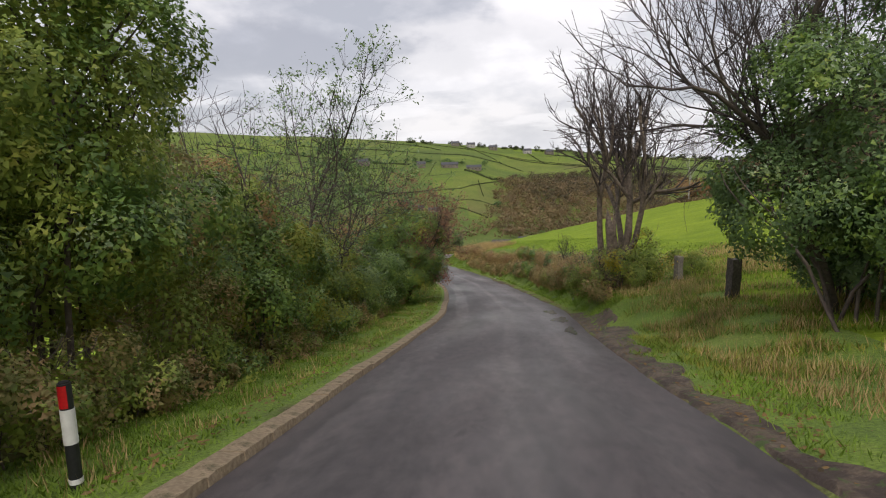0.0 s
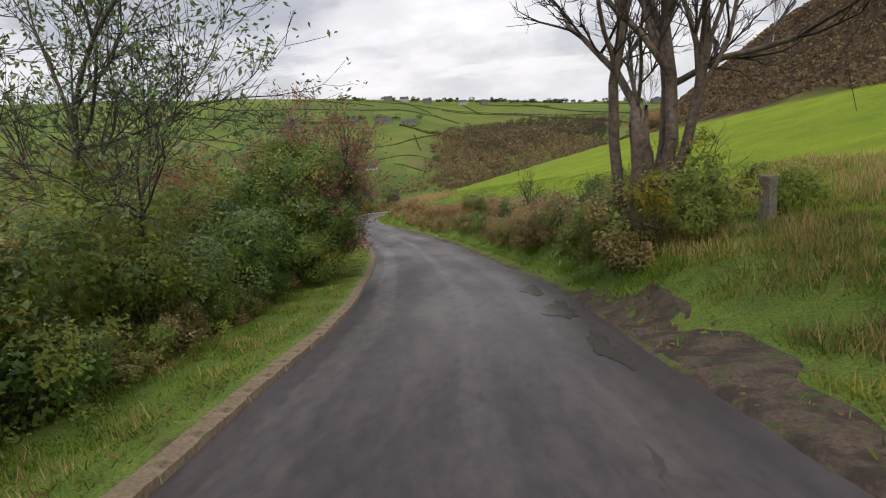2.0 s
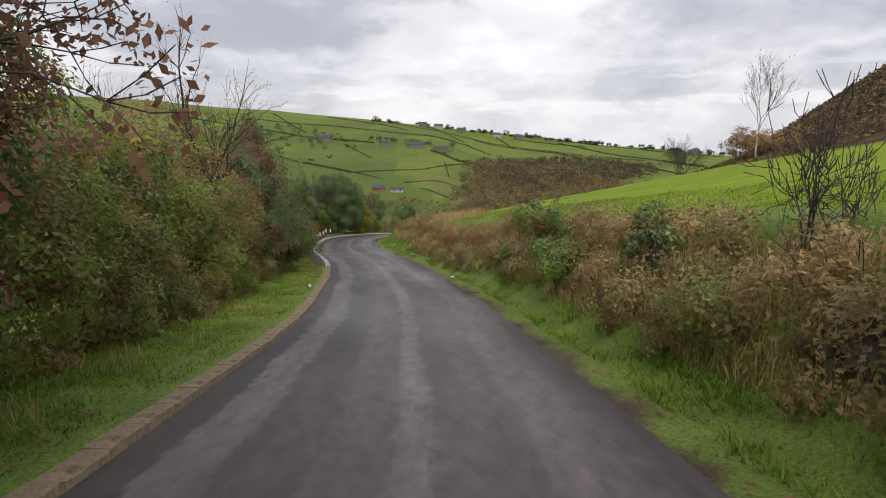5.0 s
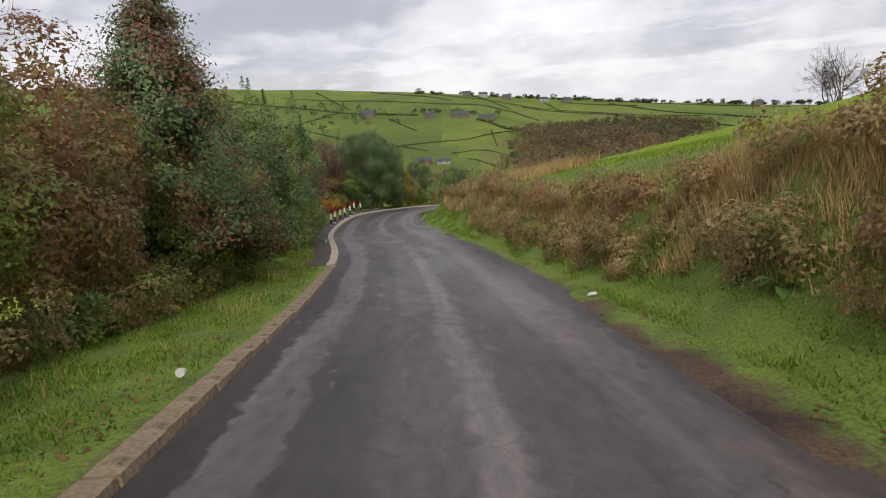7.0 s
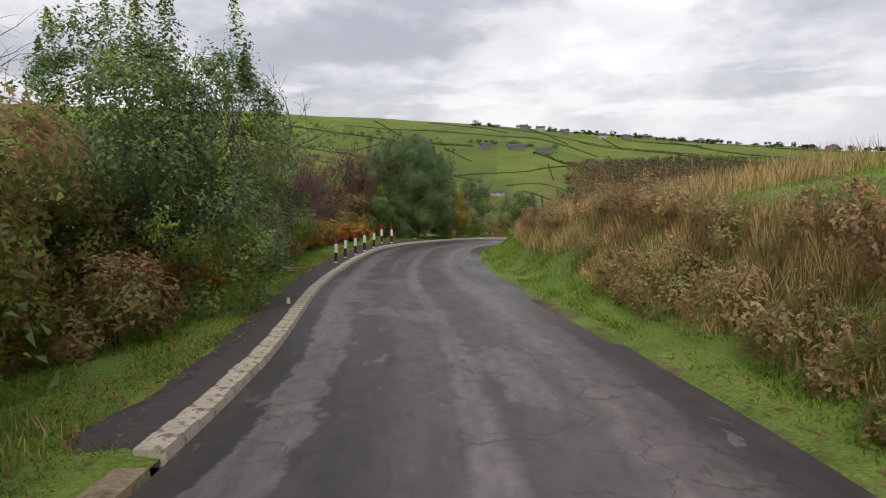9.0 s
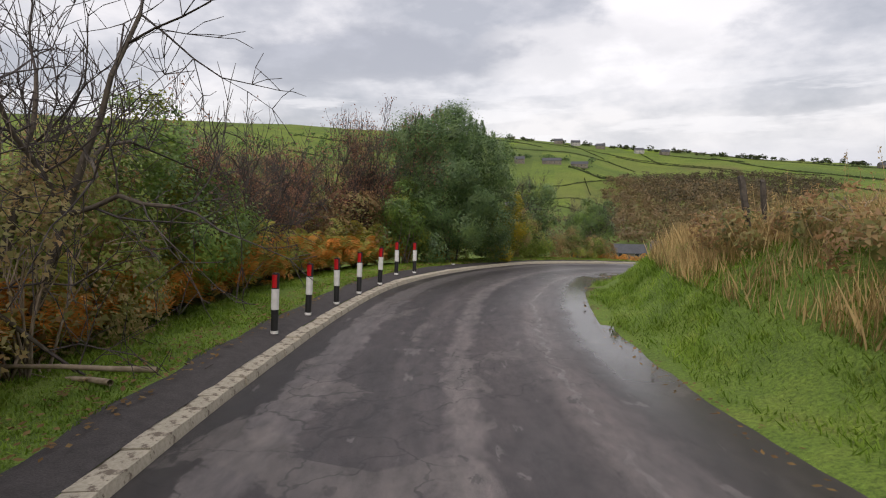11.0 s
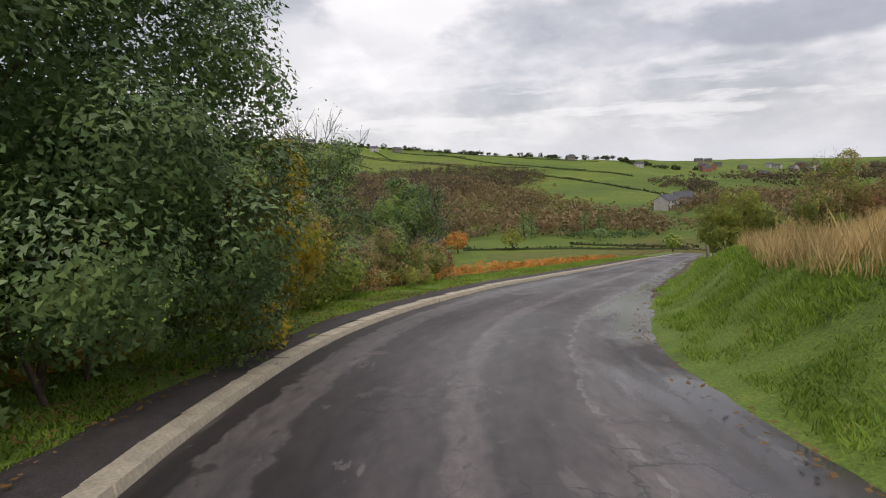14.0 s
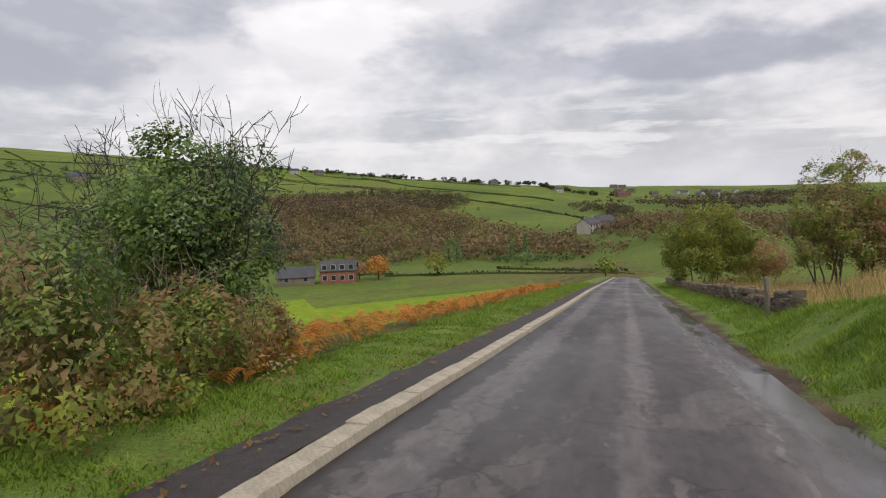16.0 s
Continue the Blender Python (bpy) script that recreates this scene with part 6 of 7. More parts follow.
HEDGES = [
    ([(-47, 513), (17, 549), (34, 583), (75, 673)], 1.6, 1.4), ([(-2, 479), (33, 504), (48, 497), (89, 477)], 1.6, 1.2), ([(10, 456), (32, 430)], 1.6, 1.2),
    ([(24, 661), (52, 641), (72, 669)], 3.5, 3.0), ([(81, 848), (108, 799)], 3.0, 2.6), ([(-60, 1010), (-11, 996), (66, 951), (158, 898), (310, 786)], 2.2, 1.8),
    ([(36, 607), (36, 531)], 1.5, 1.2)]
HEDGES += [
    ([(51, 485), (60, 448)], 1.5, 1.2), ([(-130, 1000), (-89, 976), (-2, 904)], 2.4, 2.0), ([(-210, 776), (-134, 740), (-39, 700)], 3.5, 2.6),
    ([(-210, 967), (-125, 765)], 2.2, 1.8), ([(30, 1010), (50, 969), (79, 870)], 2.2, 1.8), ([(171, 973), (268, 922)], 2.4, 2.0), ([(226, 1024), (336, 952), (463, 878)], 2.4, 2.0),
    ([(-68, 681), (-34, 599)], 1.6, 1.3), ([(-90, 556), (-19, 492)], 1.6, 1.3)]
HEDGES += [
    ([(148, 682), (173, 609), (169, 452)], 2.2, 1.8), ([(99, 919), (205, 850), (287, 739), (304, 655)], 3.0, 2.2), ([(188, 695), (170, 517)], 2.2, 1.6),
    ([(260, 782), (309, 665)], 2.2, 1.8), ([(304, 655), (312, 540), (285, 456)], 3.0, 2.4), ([(132, 1048), (152, 882)], 2.4, 2.0), ([(235, 958), (294, 830), (363, 737)], 2.4, 2.0),
    ([(331, 785), (383, 666)], 2.4, 2.0)]
HEDGES += [
    ([(48, 238), (76, 226), (98, 205)], 1.4, 1.0), ([(34, 256), (52, 243)], 1.6, 1.2), ([(86, 246), (104, 206)], 1.4, 1.2), ([(-260, 640), (-150, 600), (-47, 513)], 2.2, 1.8), ([(-240, 880), (-20, 830), (81, 848)], 2.2, 1.8),
    ([(-330, 820), (-210, 776)], 3.0, 2.4), ([(-160, 600), (-134, 740)], 2.0, 1.6)]
for k, (pts, h, w) in enumerate(HEDGES):
    polyline_band("field_hedge", pts, h * 0.6, w * 0.42, FW, k, M_FARHEDGE)


def inside(px, py, poly):
    c = np.zeros(len(px), bool)
    n = len(poly)
    for i in range(n):
        (x0, y0), (x1, y1) = poly[i], poly[i - 1]
        hit = ((y0 > py) != (y1 > py)) & (px < (x1 - x0) * (py - y0) / ((y1 - y0) or 1e-9) + x0)
        c ^= hit
    return c


def far_wood(poly, n, h, spread, material, label, seed, quads=46, size=1.3, holes=()):
    """A wood seen from far: many rough crowns."""
    quads = int(quads * 0.9)
    rng = np.random.default_rng(9000 + seed)
    p = np.array(poly, float)
    lo, hi = p.min(0), p.max(0)
    x, y = rng.uniform(lo[0], hi[0], n * 4), rng.uniform(lo[1], hi[1], n * 4)
    ok = inside(x, y, poly)
    for ho in holes:
        ok &= ~inside(x, y, ho)
    x, y = x[ok][:n], y[ok][:n]
    rim = np.min([np.abs((x - a[0]) * (b[1] - a[1]) - (y - a[1]) * (b[0] - a[0])) / (math.hypot(b[0] - a[0], b[1] - a[1]) + 1e-9) for a, b in zip(p, np.roll(p, -1, axis=0))], axis=0)
    some = rng.uniform(size=len(x)) < 0.35 + 0.65 * sstep(0, 22, rim + 5 * np.sin(x / 7.0) * np.sin(y / 9.0))
    x, y, rim = x[some], y[some], rim[some]
    m = len(x)
    z = land(x, y)
    hh = h * rng.uniform(0.45, 1.25, m) * (0.55 + 0.45 * sstep(0, 20, rim))
    c = rng.normal(size=(m, quads, 3))
    c *= (rng.uniform(0.55, 1.05, (m, quads)) / np.linalg.norm(c, axis=2))[..., None]
    r = spread * rng.uniform(0.7, 1.25, m)
    pos = np.stack([x[:, None] + c[..., 0] * r[:, None], y[:, None] + c[..., 1] * r[:, None], z[:, None] + hh[:, None] * (0.56 + 0.44 * c[..., 2])], -1).reshape(-1, 3)
    me = tri_leaves_mesh("far_wood", pos, size * 0.95, rng, out=c.reshape(-1, 3), aspect=0.8)
    return tagged(part("far_wood", me, material), label, "trees", kind="stuff")


far_wood([(80, 711), (66, 594), (82, 481), (91, 464), (246, 629), (315, 735), (215, 818)], 1050, 9.0, 3.8, M_WOOD_DARK, "dark bare wood on the far hillside", 1, 40, 1.7)
far_wood([(65, 687), (114, 685), (206, 709), (187, 452), (186, 368), (183, 306), (140, 262), (100, 285), (74, 290), (31, 330), (26, 406)], 1900, 9.0, 3.8, M_WOOD_BROWN, "brown autumn woodland along the valley", 2, 44, 1.5)
far_wood([(369, 623), (422, 655), (416, 563), (264, 378), (338, 525)], 260, 9.0, 4.0, M_WOOD_DARK, "dark wood on the far slope", 3, 36, 1.8)
far_wood([(183, 306), (186, 368), (300, 430), (420, 470), (420, 380), (260, 260), (160, 235)], 800, 8.0, 3.8, M_WOOD_BROWN, "brown autumn woodland along the valley", 4, 40, 1.5)
far_wood([(26, 406), (31, 330), (-60, 330), (-200, 380), (-200, 430), (-60, 420)], 260, 7.0, 3.2, M_WOOD_BROWN, "brown trees along the valley stream", 5, 36, 1.5)
far_wood([(420, 655), (560, 700), (900, 900), (1200, 900), (900, 600), (600, 480), (440, 480)], 500, 11.0, 7.0, M_WOOD_DARK, "dark woods down the distant valley", 6, 30, 3.2)
far_wood([(-60, 1000), (20, 1015), (150, 1010), (330, 960), (470, 900), (610, 840), (640, 870), (480, 930), (330, 990), (150, 1035), (-40, 1030)], 420, 10.0, 5.0, M_FARHEDGE, "trees along the far skyline", 7, 44, 3.4)
far_wood([(96, 286), (104, 292), (118, 282), (136, 262), (128, 256), (108, 274)], 26, 7.0, 2.6, M_WOOD_GREEN, "dark green trees on the valley floor", 8, 60, 1.0)
far_wood([(-120, 720), (-70, 705), (-30, 700), (40, 690), (70, 720), (30, 735), (-60, 735)], 34, 8.0, 4.0, M_WOOD_GREEN, "trees round the far farm", 9, 40, 1.8)
far_wood([(120, 560), (160, 690), (290, 730), (300, 650), (240, 560), (170, 450)], 70, 6.0, 3.0, M_WOOD_BROWN, "scattered trees in the far pastures", 10, 36, 1.5)

far_wood([(-330, 640), (-210, 520), (-90, 560), (-40, 640), (-60, 760), (-140, 830), (-330, 860)], 130, 7.5, 3.6, M_WOOD_GREEN, "scattered trees over the far hillside", 11, 40, 2.0)
far_wood([(-300, 420), (-200, 380), (-110, 420), (-90, 520), (-160, 560), (-300, 600)], 260, 8.0, 3.8, M_WOOD_BROWN, "brown trees in the fields across the valley", 12, 40, 1.8)


def far_tree(x, y, h, r, material, label, seed, cone=False, name="tree"):
    t = thing(name, x, y, ground_z(x, y), label, "tree")
    rng = np.random.default_rng(9500 + seed)
    n = 420
    c = rng.normal(size=(n, 3))
    c *= (rng.uniform(0.5, 1.0, n) / np.linalg.norm(c, axis=1))[:, None]
    pos = c * np.array([r, r, h * 0.42]) + np.array([0, 0, h * 0.56])
    if cone:
        u = rng.uniform(0, 1, n)
        a = rng.uniform(0, 6.28, n)
        w = r * (1 - u) ** 0.7 * rng.uniform(0.4, 1.05, n)
        pos = np.stack([w * np.cos(a), w * np.sin(a), 0.3 + u * h], 1)
    part("trunk", tubes_mesh("trunk", [(np.array([0, 0, -0.2]), np.array([0, 0, h * 0.6]), 0.035 * h, 0.02 * h)], 6), M_BARK, t)
    as_stuff(part("crown", leaves_mesh("crown", pos, 0.55 + 0.05 * r, rng, out=c, aspect=0.75), material, t))
    return t


far_tree(60.5, 231.5, 6.5, 3.6, M_YGREEN, "rounded field tree with thin yellowing leaves", 1)
for k, (x, y, h, r) in enumerate([(88, 288, 10.5, 3.4), (93, 292, 9.5, 3.0), (117, 293, 9.0, 2.6), (122, 290, 8.0, 2.4), (126, 296, 7.5, 2.4)]):
    far_tree(x, y, h, r, M_HOLLY, "dark conifer on the valley floor", 10 + k, True)
far_tree(75.5, 181.0, 4.0, 2.0, M_LEAF, "round dark bush beside the end of the lane", 20, name="bush")
far_tree(44.5, 232.0, 6.5, 3.4, M_BRACKEN, "orange autumn tree beside the house", 21)
far_tree(40.5, 236.0, 5.0, 2.6, M_BROWN, "brown tree beside the house", 22)
far_tree(106, 262, 5.0, 4.0, M_HOLLY, "dark spreading bush in the valley field", 23, name="bush")
far_tree(-55, 1025, 9.0, 6.0, M_WOOD_GREEN, "lone dark tree on the skyline", 24)
far_tree(46, 497, 5.5, 4.0, M_WOOD_GREEN, "round dark bush beside a field wall", 25, name="bush")
far_tree(54, 760, 8.0, 5.0, M_WOOD_GREEN, "dark tree in the far pasture", 26)
far_tree(5, 705, 9.0, 6.0, M_WOOD_GREEN, "dark tree beside the far farm", 27)

# ---------------------------------------------------------------- far buildings
M_STONEWALL = plain_mat("weathered stone wall", (0.13, 0.11, 0.085), (0.24, 0.21, 0.17), 3, 0.9, 0.2)
M_BRICK = plain_mat("red-brown brick", (0.20, 0.085, 0.06), (0.33, 0.15, 0.10), 5, 0.9, 0.2)
M_SLATE = plain_mat("grey slate", (0.05, 0.052, 0.06), (0.10, 0.10, 0.11), 4, 0.6, 0.2)
M_RENDER = plain_mat("pale render", (0.34, 0.33, 0.30), (0.48, 0.46, 0.43), 3, 0.85, 0.1)
M_PANE, _nt, _b = mat("dark window glass")
_b.inputs["Base Color"].default_value = (0.03, 0.035, 0.04, 1)
_b.inputs["Roughness"].default_value = 0.08


def house(x, y, turn, w, d, eave, roof_h, wall_m, label, windows=3, storeys=2, chimneys=1, name="house"):
    t = thing(name, x, y, ground_z(x, y) - 0.2, label, "building", turn=turn)
    bm = bmesh.new()
    v = [bm.verts.new(p) for p in [(-w / 2, -d / 2, -1), (w / 2, -d / 2, -1), (w / 2, d / 2, -1), (-w / 2, d / 2, -1), (-w / 2, -d / 2, eave), (w / 2, -d / 2, eave), (w / 2, d / 2, eave), (-w / 2, d / 2, eave), (-w / 2, 0, eave + roof_h * 0.97), (w / 2, 0, eave + roof_h * 0.97)]]
    for f in [(0, 1, 5, 4), (1, 2, 6, 9, 5), (2, 3, 7, 6), (3, 0, 4, 8, 7), (4, 5, 9, 8), (6, 7, 8, 9), (3, 2, 1, 0)]:
        bm.faces.new([v[i] for i in f])
    part("wall", bm, wall_m, t)
    for sg in (1, -1):
        bm = bmesh.new()
        o, th = 0.35, 0.16
        a = [(-w / 2 - o, sg * (d / 2 + o), eave - o * roof_h / (d / 2)), (w / 2 + o, sg * (d / 2 + o), eave - o * roof_h / (d / 2)), (w / 2 + o, 0, eave + roof_h), (-w / 2 - o, 0, eave + roof_h)]
        lo = [bm.verts.new((p[0], p[1], p[2] + 0.02)) for p in a]
        up = [bm.verts.new((p[0], p[1], p[2] + 0.02 + th)) for p in a]
        for f in ((0, 1, 2, 3), (4, 5, 6, 7), (0, 1, 5, 4), (1, 2, 6, 5), (2, 3, 7, 6), (3, 0, 4, 7)):
            bm.faces.new([(lo + up)[i] for i in f])
        bmesh.ops.recalc_face_normals(bm, faces=bm.faces)
        part("roof", bm, M_SLATE, t)
    for k in range(chimneys):
        cx = (-0.4 + 0.8 * k) * w if chimneys > 1 else 0.36 * w
        part("chimney", box_bm(cx - 0.35, cx + 0.35, -0.3, 0.3, eave + roof_h - 0.6, eave + roof_h + 1.1, 0.03), wall_m, t)
    for st in range(storeys):
        for i in range(windows):
            for sg in (1, -1):
                wx = (i + 0.5) / windows * w - w / 2
                wz = 1.2 + st * 2.6
                win = part("window", box_bm(wx - 0.62, wx + 0.62, sg * d / 2 - 0.06, sg * d / 2 + 0.06, wz - 0.05, wz + 1.25), M_RENDER, t, "pale window frame")
                part("pane", box_bm(wx - 0.52, wx + 0.52, sg * d / 2 - 0.075, sg * d / 2 + 0.075, wz + 0.05, wz + 1.15), M_PANE, win, "dark glass")
    return t


house(34.5, 232.5, -18, 8.5, 6.5, 3.6, 2.0, M_BRICK, "red-brown house with grey slate roof in the valley", 4, 2, 1)
house(24.5, 236.0, -10, 9.0, 6.0, 2.4, 2.0, M_STONEWALL, "long stone barn with grey roof in the valley", 2, 1, 0, name="barn")
house(212, 370, 30, 16, 8, 5.5, 3, M_RENDER, "pale farmhouse across the valley", 4, 2, 2)
house(228, 378, 10, 14, 8, 5.5, 3, M_STONEWALL, "stone farm building across the valley", 3, 2, 1)
house(8, 686, 5, 19, 9, 3.6, 2.6, M_STONEWALL, "low stone farm building on the far hillside", 4, 1, 0, name="barn")
house(36, 684, -4, 17, 8, 3.4, 2.4, M_STONEWALL, "low stone farm building on the far hillside", 4, 1, 0, name="barn")
house(-25, 682, 8, 10, 7, 4.4, 2.6, M_STONEWALL, "stone farmhouse on the far hillside", 3, 2, 2)
house(-94, 700, 0, 15, 9, 5.5, 3.0, M_STONEWALL, "stone farmhouse among trees on the far hillside", 3, 2, 2)
house(-20, 447, 6, 9, 6, 2.3, 2.0, M_BRICK, "low pink-red building in the far field", 3, 1, 0, name="barn")
house(-7, 443, 6, 9, 5, 2.2, 1.4, M_RENDER, "low pale shed in the far field", 2, 1, 0, name="shed")
for k, (x, y) in enumerate([(22, 1008), (48, 1004), (85, 998), (140, 985), (430, 905), (520, 860), (175, 978)]):
    house(x, y, 15 * math.sin(k * 2.3), 13, 8, 5, 3, (M_STONEWALL, M_RENDER)[k % 2], "small house on the far skyline", 3, 2, 2)
rng = np.random.default_rng(31)
for k in range(16):
    a, r = radians(rng.uniform(38, 50)), rng.uniform(900, 1500)
    house(r * math.sin(a), 60 + r * math.cos(a), rng.uniform(0, 180), 16, 9, 6, 3, (M_STONEWALL, M_RENDER, M_BRICK)[k % 3], "house of the distant town in the valley", 3, 2, 1)

# ---------------------------------------------------------------- puddles and wet patches
M_WATER, _nt, _b = mat("standing water")
_b.inputs["Base Color"].default_value = (0.09, 0.085, 0.082, 1)
_b.inputs["Roughness"].default_value = 0.2
_n = noise_of(_nt, 6.0, 3)
bumped(_nt, _b, _n.outputs[0], 0.04, 0.01)


def puddle(s, d, ln, wd, seed, material, label, lift=0.004, name="puddle"):
    rng = np.random.default_rng(600 + seed)
    n = 64
    a = np.linspace(0, 2 * np.pi, n, endpoint=False)
    ph = rng.uniform(0, 6.28, 5)
    r = 1 + 0.22 * np.sin(2 * a + ph[0]) + 0.20 * np.sin(3 * a + ph[1]) + 0.13 * np.sin(5 * a + ph[2]) + 0.10 * np.sin(9 * a + ph[3]) + 0.06 * np.sin(17 * a + ph[4])
    ss, dd = [s], [d]
    rings = (0.5, 1.0)
    for k in rings:
        ss += list(s + r * np.cos(a) * ln * 0.5 * k)
        dd += list(np.clip(d + r * np.sin(a) * wd * 0.5 * k, -2.28, 2.42))
    ss, dd = np.array(ss), np.array(dd)
    x = np.interp(ss + S0, CS, CL[:, 0]) + np.interp(ss + S0, CS, CD[:, 1]) * dd
    y = np.interp(ss + S0, CS, CL[:, 1]) - np.interp(ss + S0, CS, CD[:, 0]) * dd
    z = np.interp(ss + S0, CS, CL[:, 2]) + road_height(ss, dd) + lift
    f = [(0, 1 + i, 1 + (i + 1) % n) for i in range(n)] + [(1 + i, 1 + n + i, 1 + n + (i + 1) % n, 1 + (i + 1) % n) for i in range(n)]
    tagged(part(name, mesh_of(name, np.stack([x, y, z], 1), faces=f), material), label, "puddle", kind="structure")


WP = "shallow puddle reflecting the sky at the road edge"
for k, (s, d, ln, wd) in enumerate([(15.4, 1.75, 1.5, 0.32), (18.2, 1.7, 1.7, 0.42), (20.6, 1.6, 1.1, 0.5)]):
    puddle(s, d, ln, wd, k, M_WATER, WP, 0.008)

# ---------------------------------------------------------------- posts and small things
M_OLDWOOD = plain_mat("weathered dark timber", (0.05, 0.042, 0.035), (0.13, 0.11, 0.09), 18, 0.9, 0.6, 0.01)
M_GREYWOOD = plain_mat("weathered grey timber", (0.18, 0.16, 0.13), (0.34, 0.30, 0.25), 18, 0.9, 0.6, 0.01)


def gate_post(x, y, w, h, label, material, lean=(0, 0), turn=10):
    z = ground_z(x, y)
    bm = box_bm(-w / 2, w / 2, -w / 2, w / 2, -0.3, h, 0.012)
    bmesh.ops.subdivide_edges(bm, edges=[e for e in bm.edges if abs(e.verts[0].co.z - e.verts[1].co.z) > 0.3], cuts=5)
    rng = np.random.default_rng(int(x * 10))
    for v in bm.verts:
        v.co.x += rng.normal() * 0.006
        v.co.y += rng.normal() * 0.006
        if v.co.z > h - 0.05:
            v.co.z += rng.normal() * 0.015
    ob = part("fence_post", bm, material)
    ob.matrix_basis = pose(x, y, z, lean[0], lean[1], turn)
    return tagged(ob, label, "post")


gate_post(8.02, 13.75, 0.24, 0.98, "thick dark weathered gatepost standing in grass", M_OLDWOOD, (1, 2), 12)
gate_post(8.40, 17.95, 0.20, 0.78, "grey weathered gatepost leaning in brambles", M_GREYWOOD, (-3, 4), 20)
gate_post(16.10, 98.9, 0.10, 1.1, "leaning grey fence post in dry grass", M_GREYWOOD, (4, -10), 0)
gate_post(2.95, 71.0, 0.08, 1.1, "broken dark fence post in dry grass", M_OLDWOOD, (-2, -10), 0)
gate_post(3.20, 71.2, 0.07, 0.95, "broken dark fence post in dry grass", M_OLDWOOD, (3, -6), 0)


def litter(x, y, lift, label, name, bm, material, tilt):
    s, d, zr = station(x, y)
    ob = part(name, bm, material)
    ob.matrix_basis = pose(x, y, ground_z(x, y) + lift, *tilt)
    return tagged(ob, label, "litter")


def cup_bm():
    bm = bmesh.new()
    bmesh.ops.create_cone(bm, cap_ends=True, segments=18, radius1=0.032, radius2=0.045, depth=0.11)
    return bm


def crumple_bm(seed, sx, sy, sz):
    rng = np.random.default_rng(seed)
    bm = bmesh.new()
    bmesh.ops.create_icosphere(bm, subdivisions=2, radius=1.0)
    for v in bm.verts:
        v.co *= rng.uniform(0.7, 1.15)
        v.co.x, v.co.y, v.co.z = v.co.x * sx, v.co.y * sy, v.co.z * sz
    return bm


litter(0.42, 43.30, 0.10, "white paper cup lying on the verge grass", "paper_cup", cup_bm(), M_WHITE, (70, 20, 0))
litter(6.11, 22.46, 0.08, "small pale bottle standing in the verge grass", "bottle", round_bm(0.022, -0.06, 0.09, 14, 0.015), M_WHITE, (8, 5, 0))
litter(5.05, 46.79, 0.07, "crumpled pale litter at the road edge", "paper_scrap", crumple_bm(1, 0.09, 0.05, 0.03), M_WHITE, (0, 0, 30))
litter(-3.16, 81.47, 0.05, "crumpled pale litter on the tarmac strip", "paper_scrap", crumple_bm(2, 0.07, 0.05, 0.02), M_WHITE, (0, 0, 10))
litter(-2.25, 60.8, 0.05, "white plastic scrap hanging by the shrub", "paper_scrap", crumple_bm(3, 0.05, 0.04, 0.10), M_WHITE, (0, 0, 10))

# ---------------------------------------------------------------- broad-leaved weeds and a fallen branch
def dock_plant(x, y, size, seed):
    """A rosette of broad arching leaves, each a mesh of its own, folded along its midrib."""
    rng = np.random.default_rng(1400 + seed)
    t = thing("dock_plant", x, y, ground_z(x, y) + 0.02, "broad-leaved green dock plant in the bank grass", "plant", "dock plants on the bank")
    for k in range(9):
        bm = bmesh.new()
        ln, wd = size * rng.uniform(0.7, 1.15), size * rng.uniform(0.16, 0.24)
        rise = rng.uniform(0.5, 1.1)
        rows = []
        for i in range(6):
            u = i / 5
            w = wd * math.sin(math.pi * (0.06 + 0.9 * u)) ** 0.7 if u < 1 else 0.004
            cx, cz = ln * u * 0.85, ln * (rise * u - 0.75 * u * u)
            rows.append([bm.verts.new((cx, s * w, cz + abs(s) * w * 0.35)) for s in (-1, 0, 1)])
        for lo, hi in zip(rows, rows[1:]):
            for i in (0, 1):
                f = bm.faces.new((lo[i], lo[i + 1], hi[i + 1], hi[i]))
                f.smooth = True
        leaf = part("leaf", bm, M_IVY, t)
        leaf.matrix_basis = pose(0, 0, 0, 0, 0, k * 137.5 + rng.uniform(-20, 20))
    return t


for k, (dx, dy, size) in enumerate([(6.42, 22.9, 0.42), (6.2, 43.75, 0.34), (6.15, 26.4, 0.3)]):
    dock_plant(dx, dy, size, k)


def fallen_branch(x, y, way, length, seed):
    rng = np.random.default_rng(1450 + seed)
    t = thing("fallen_branch", x, y, ground_z(x, y) + 0.05, "dead pale branch lying at the foot of the hedge", "branch")
    segs, _e = grow(rng, (0, 0, 0), (math.cos(way), math.sin(way), 0.02), length, 0.035, 2, (1, 2), 0.45, -0.005, 0.10, 0.5)
    part("stem", tubes_mesh("stem", [s[:4] for s in segs if s[4] == 0], 7), M_DEAD, t)
    part("side_twig", tubes_mesh("side_twig", [s[:4] for s in segs if s[4] > 0], 5), M_DEAD, t)
    return t


fallen_branch(-4.15, 67.1, radians(205), 1.9, 1)
fallen_branch(-4.3, 66.6, radians(165), 1.3, 2)

# ---------------------------------------------------------------- dry stone walls


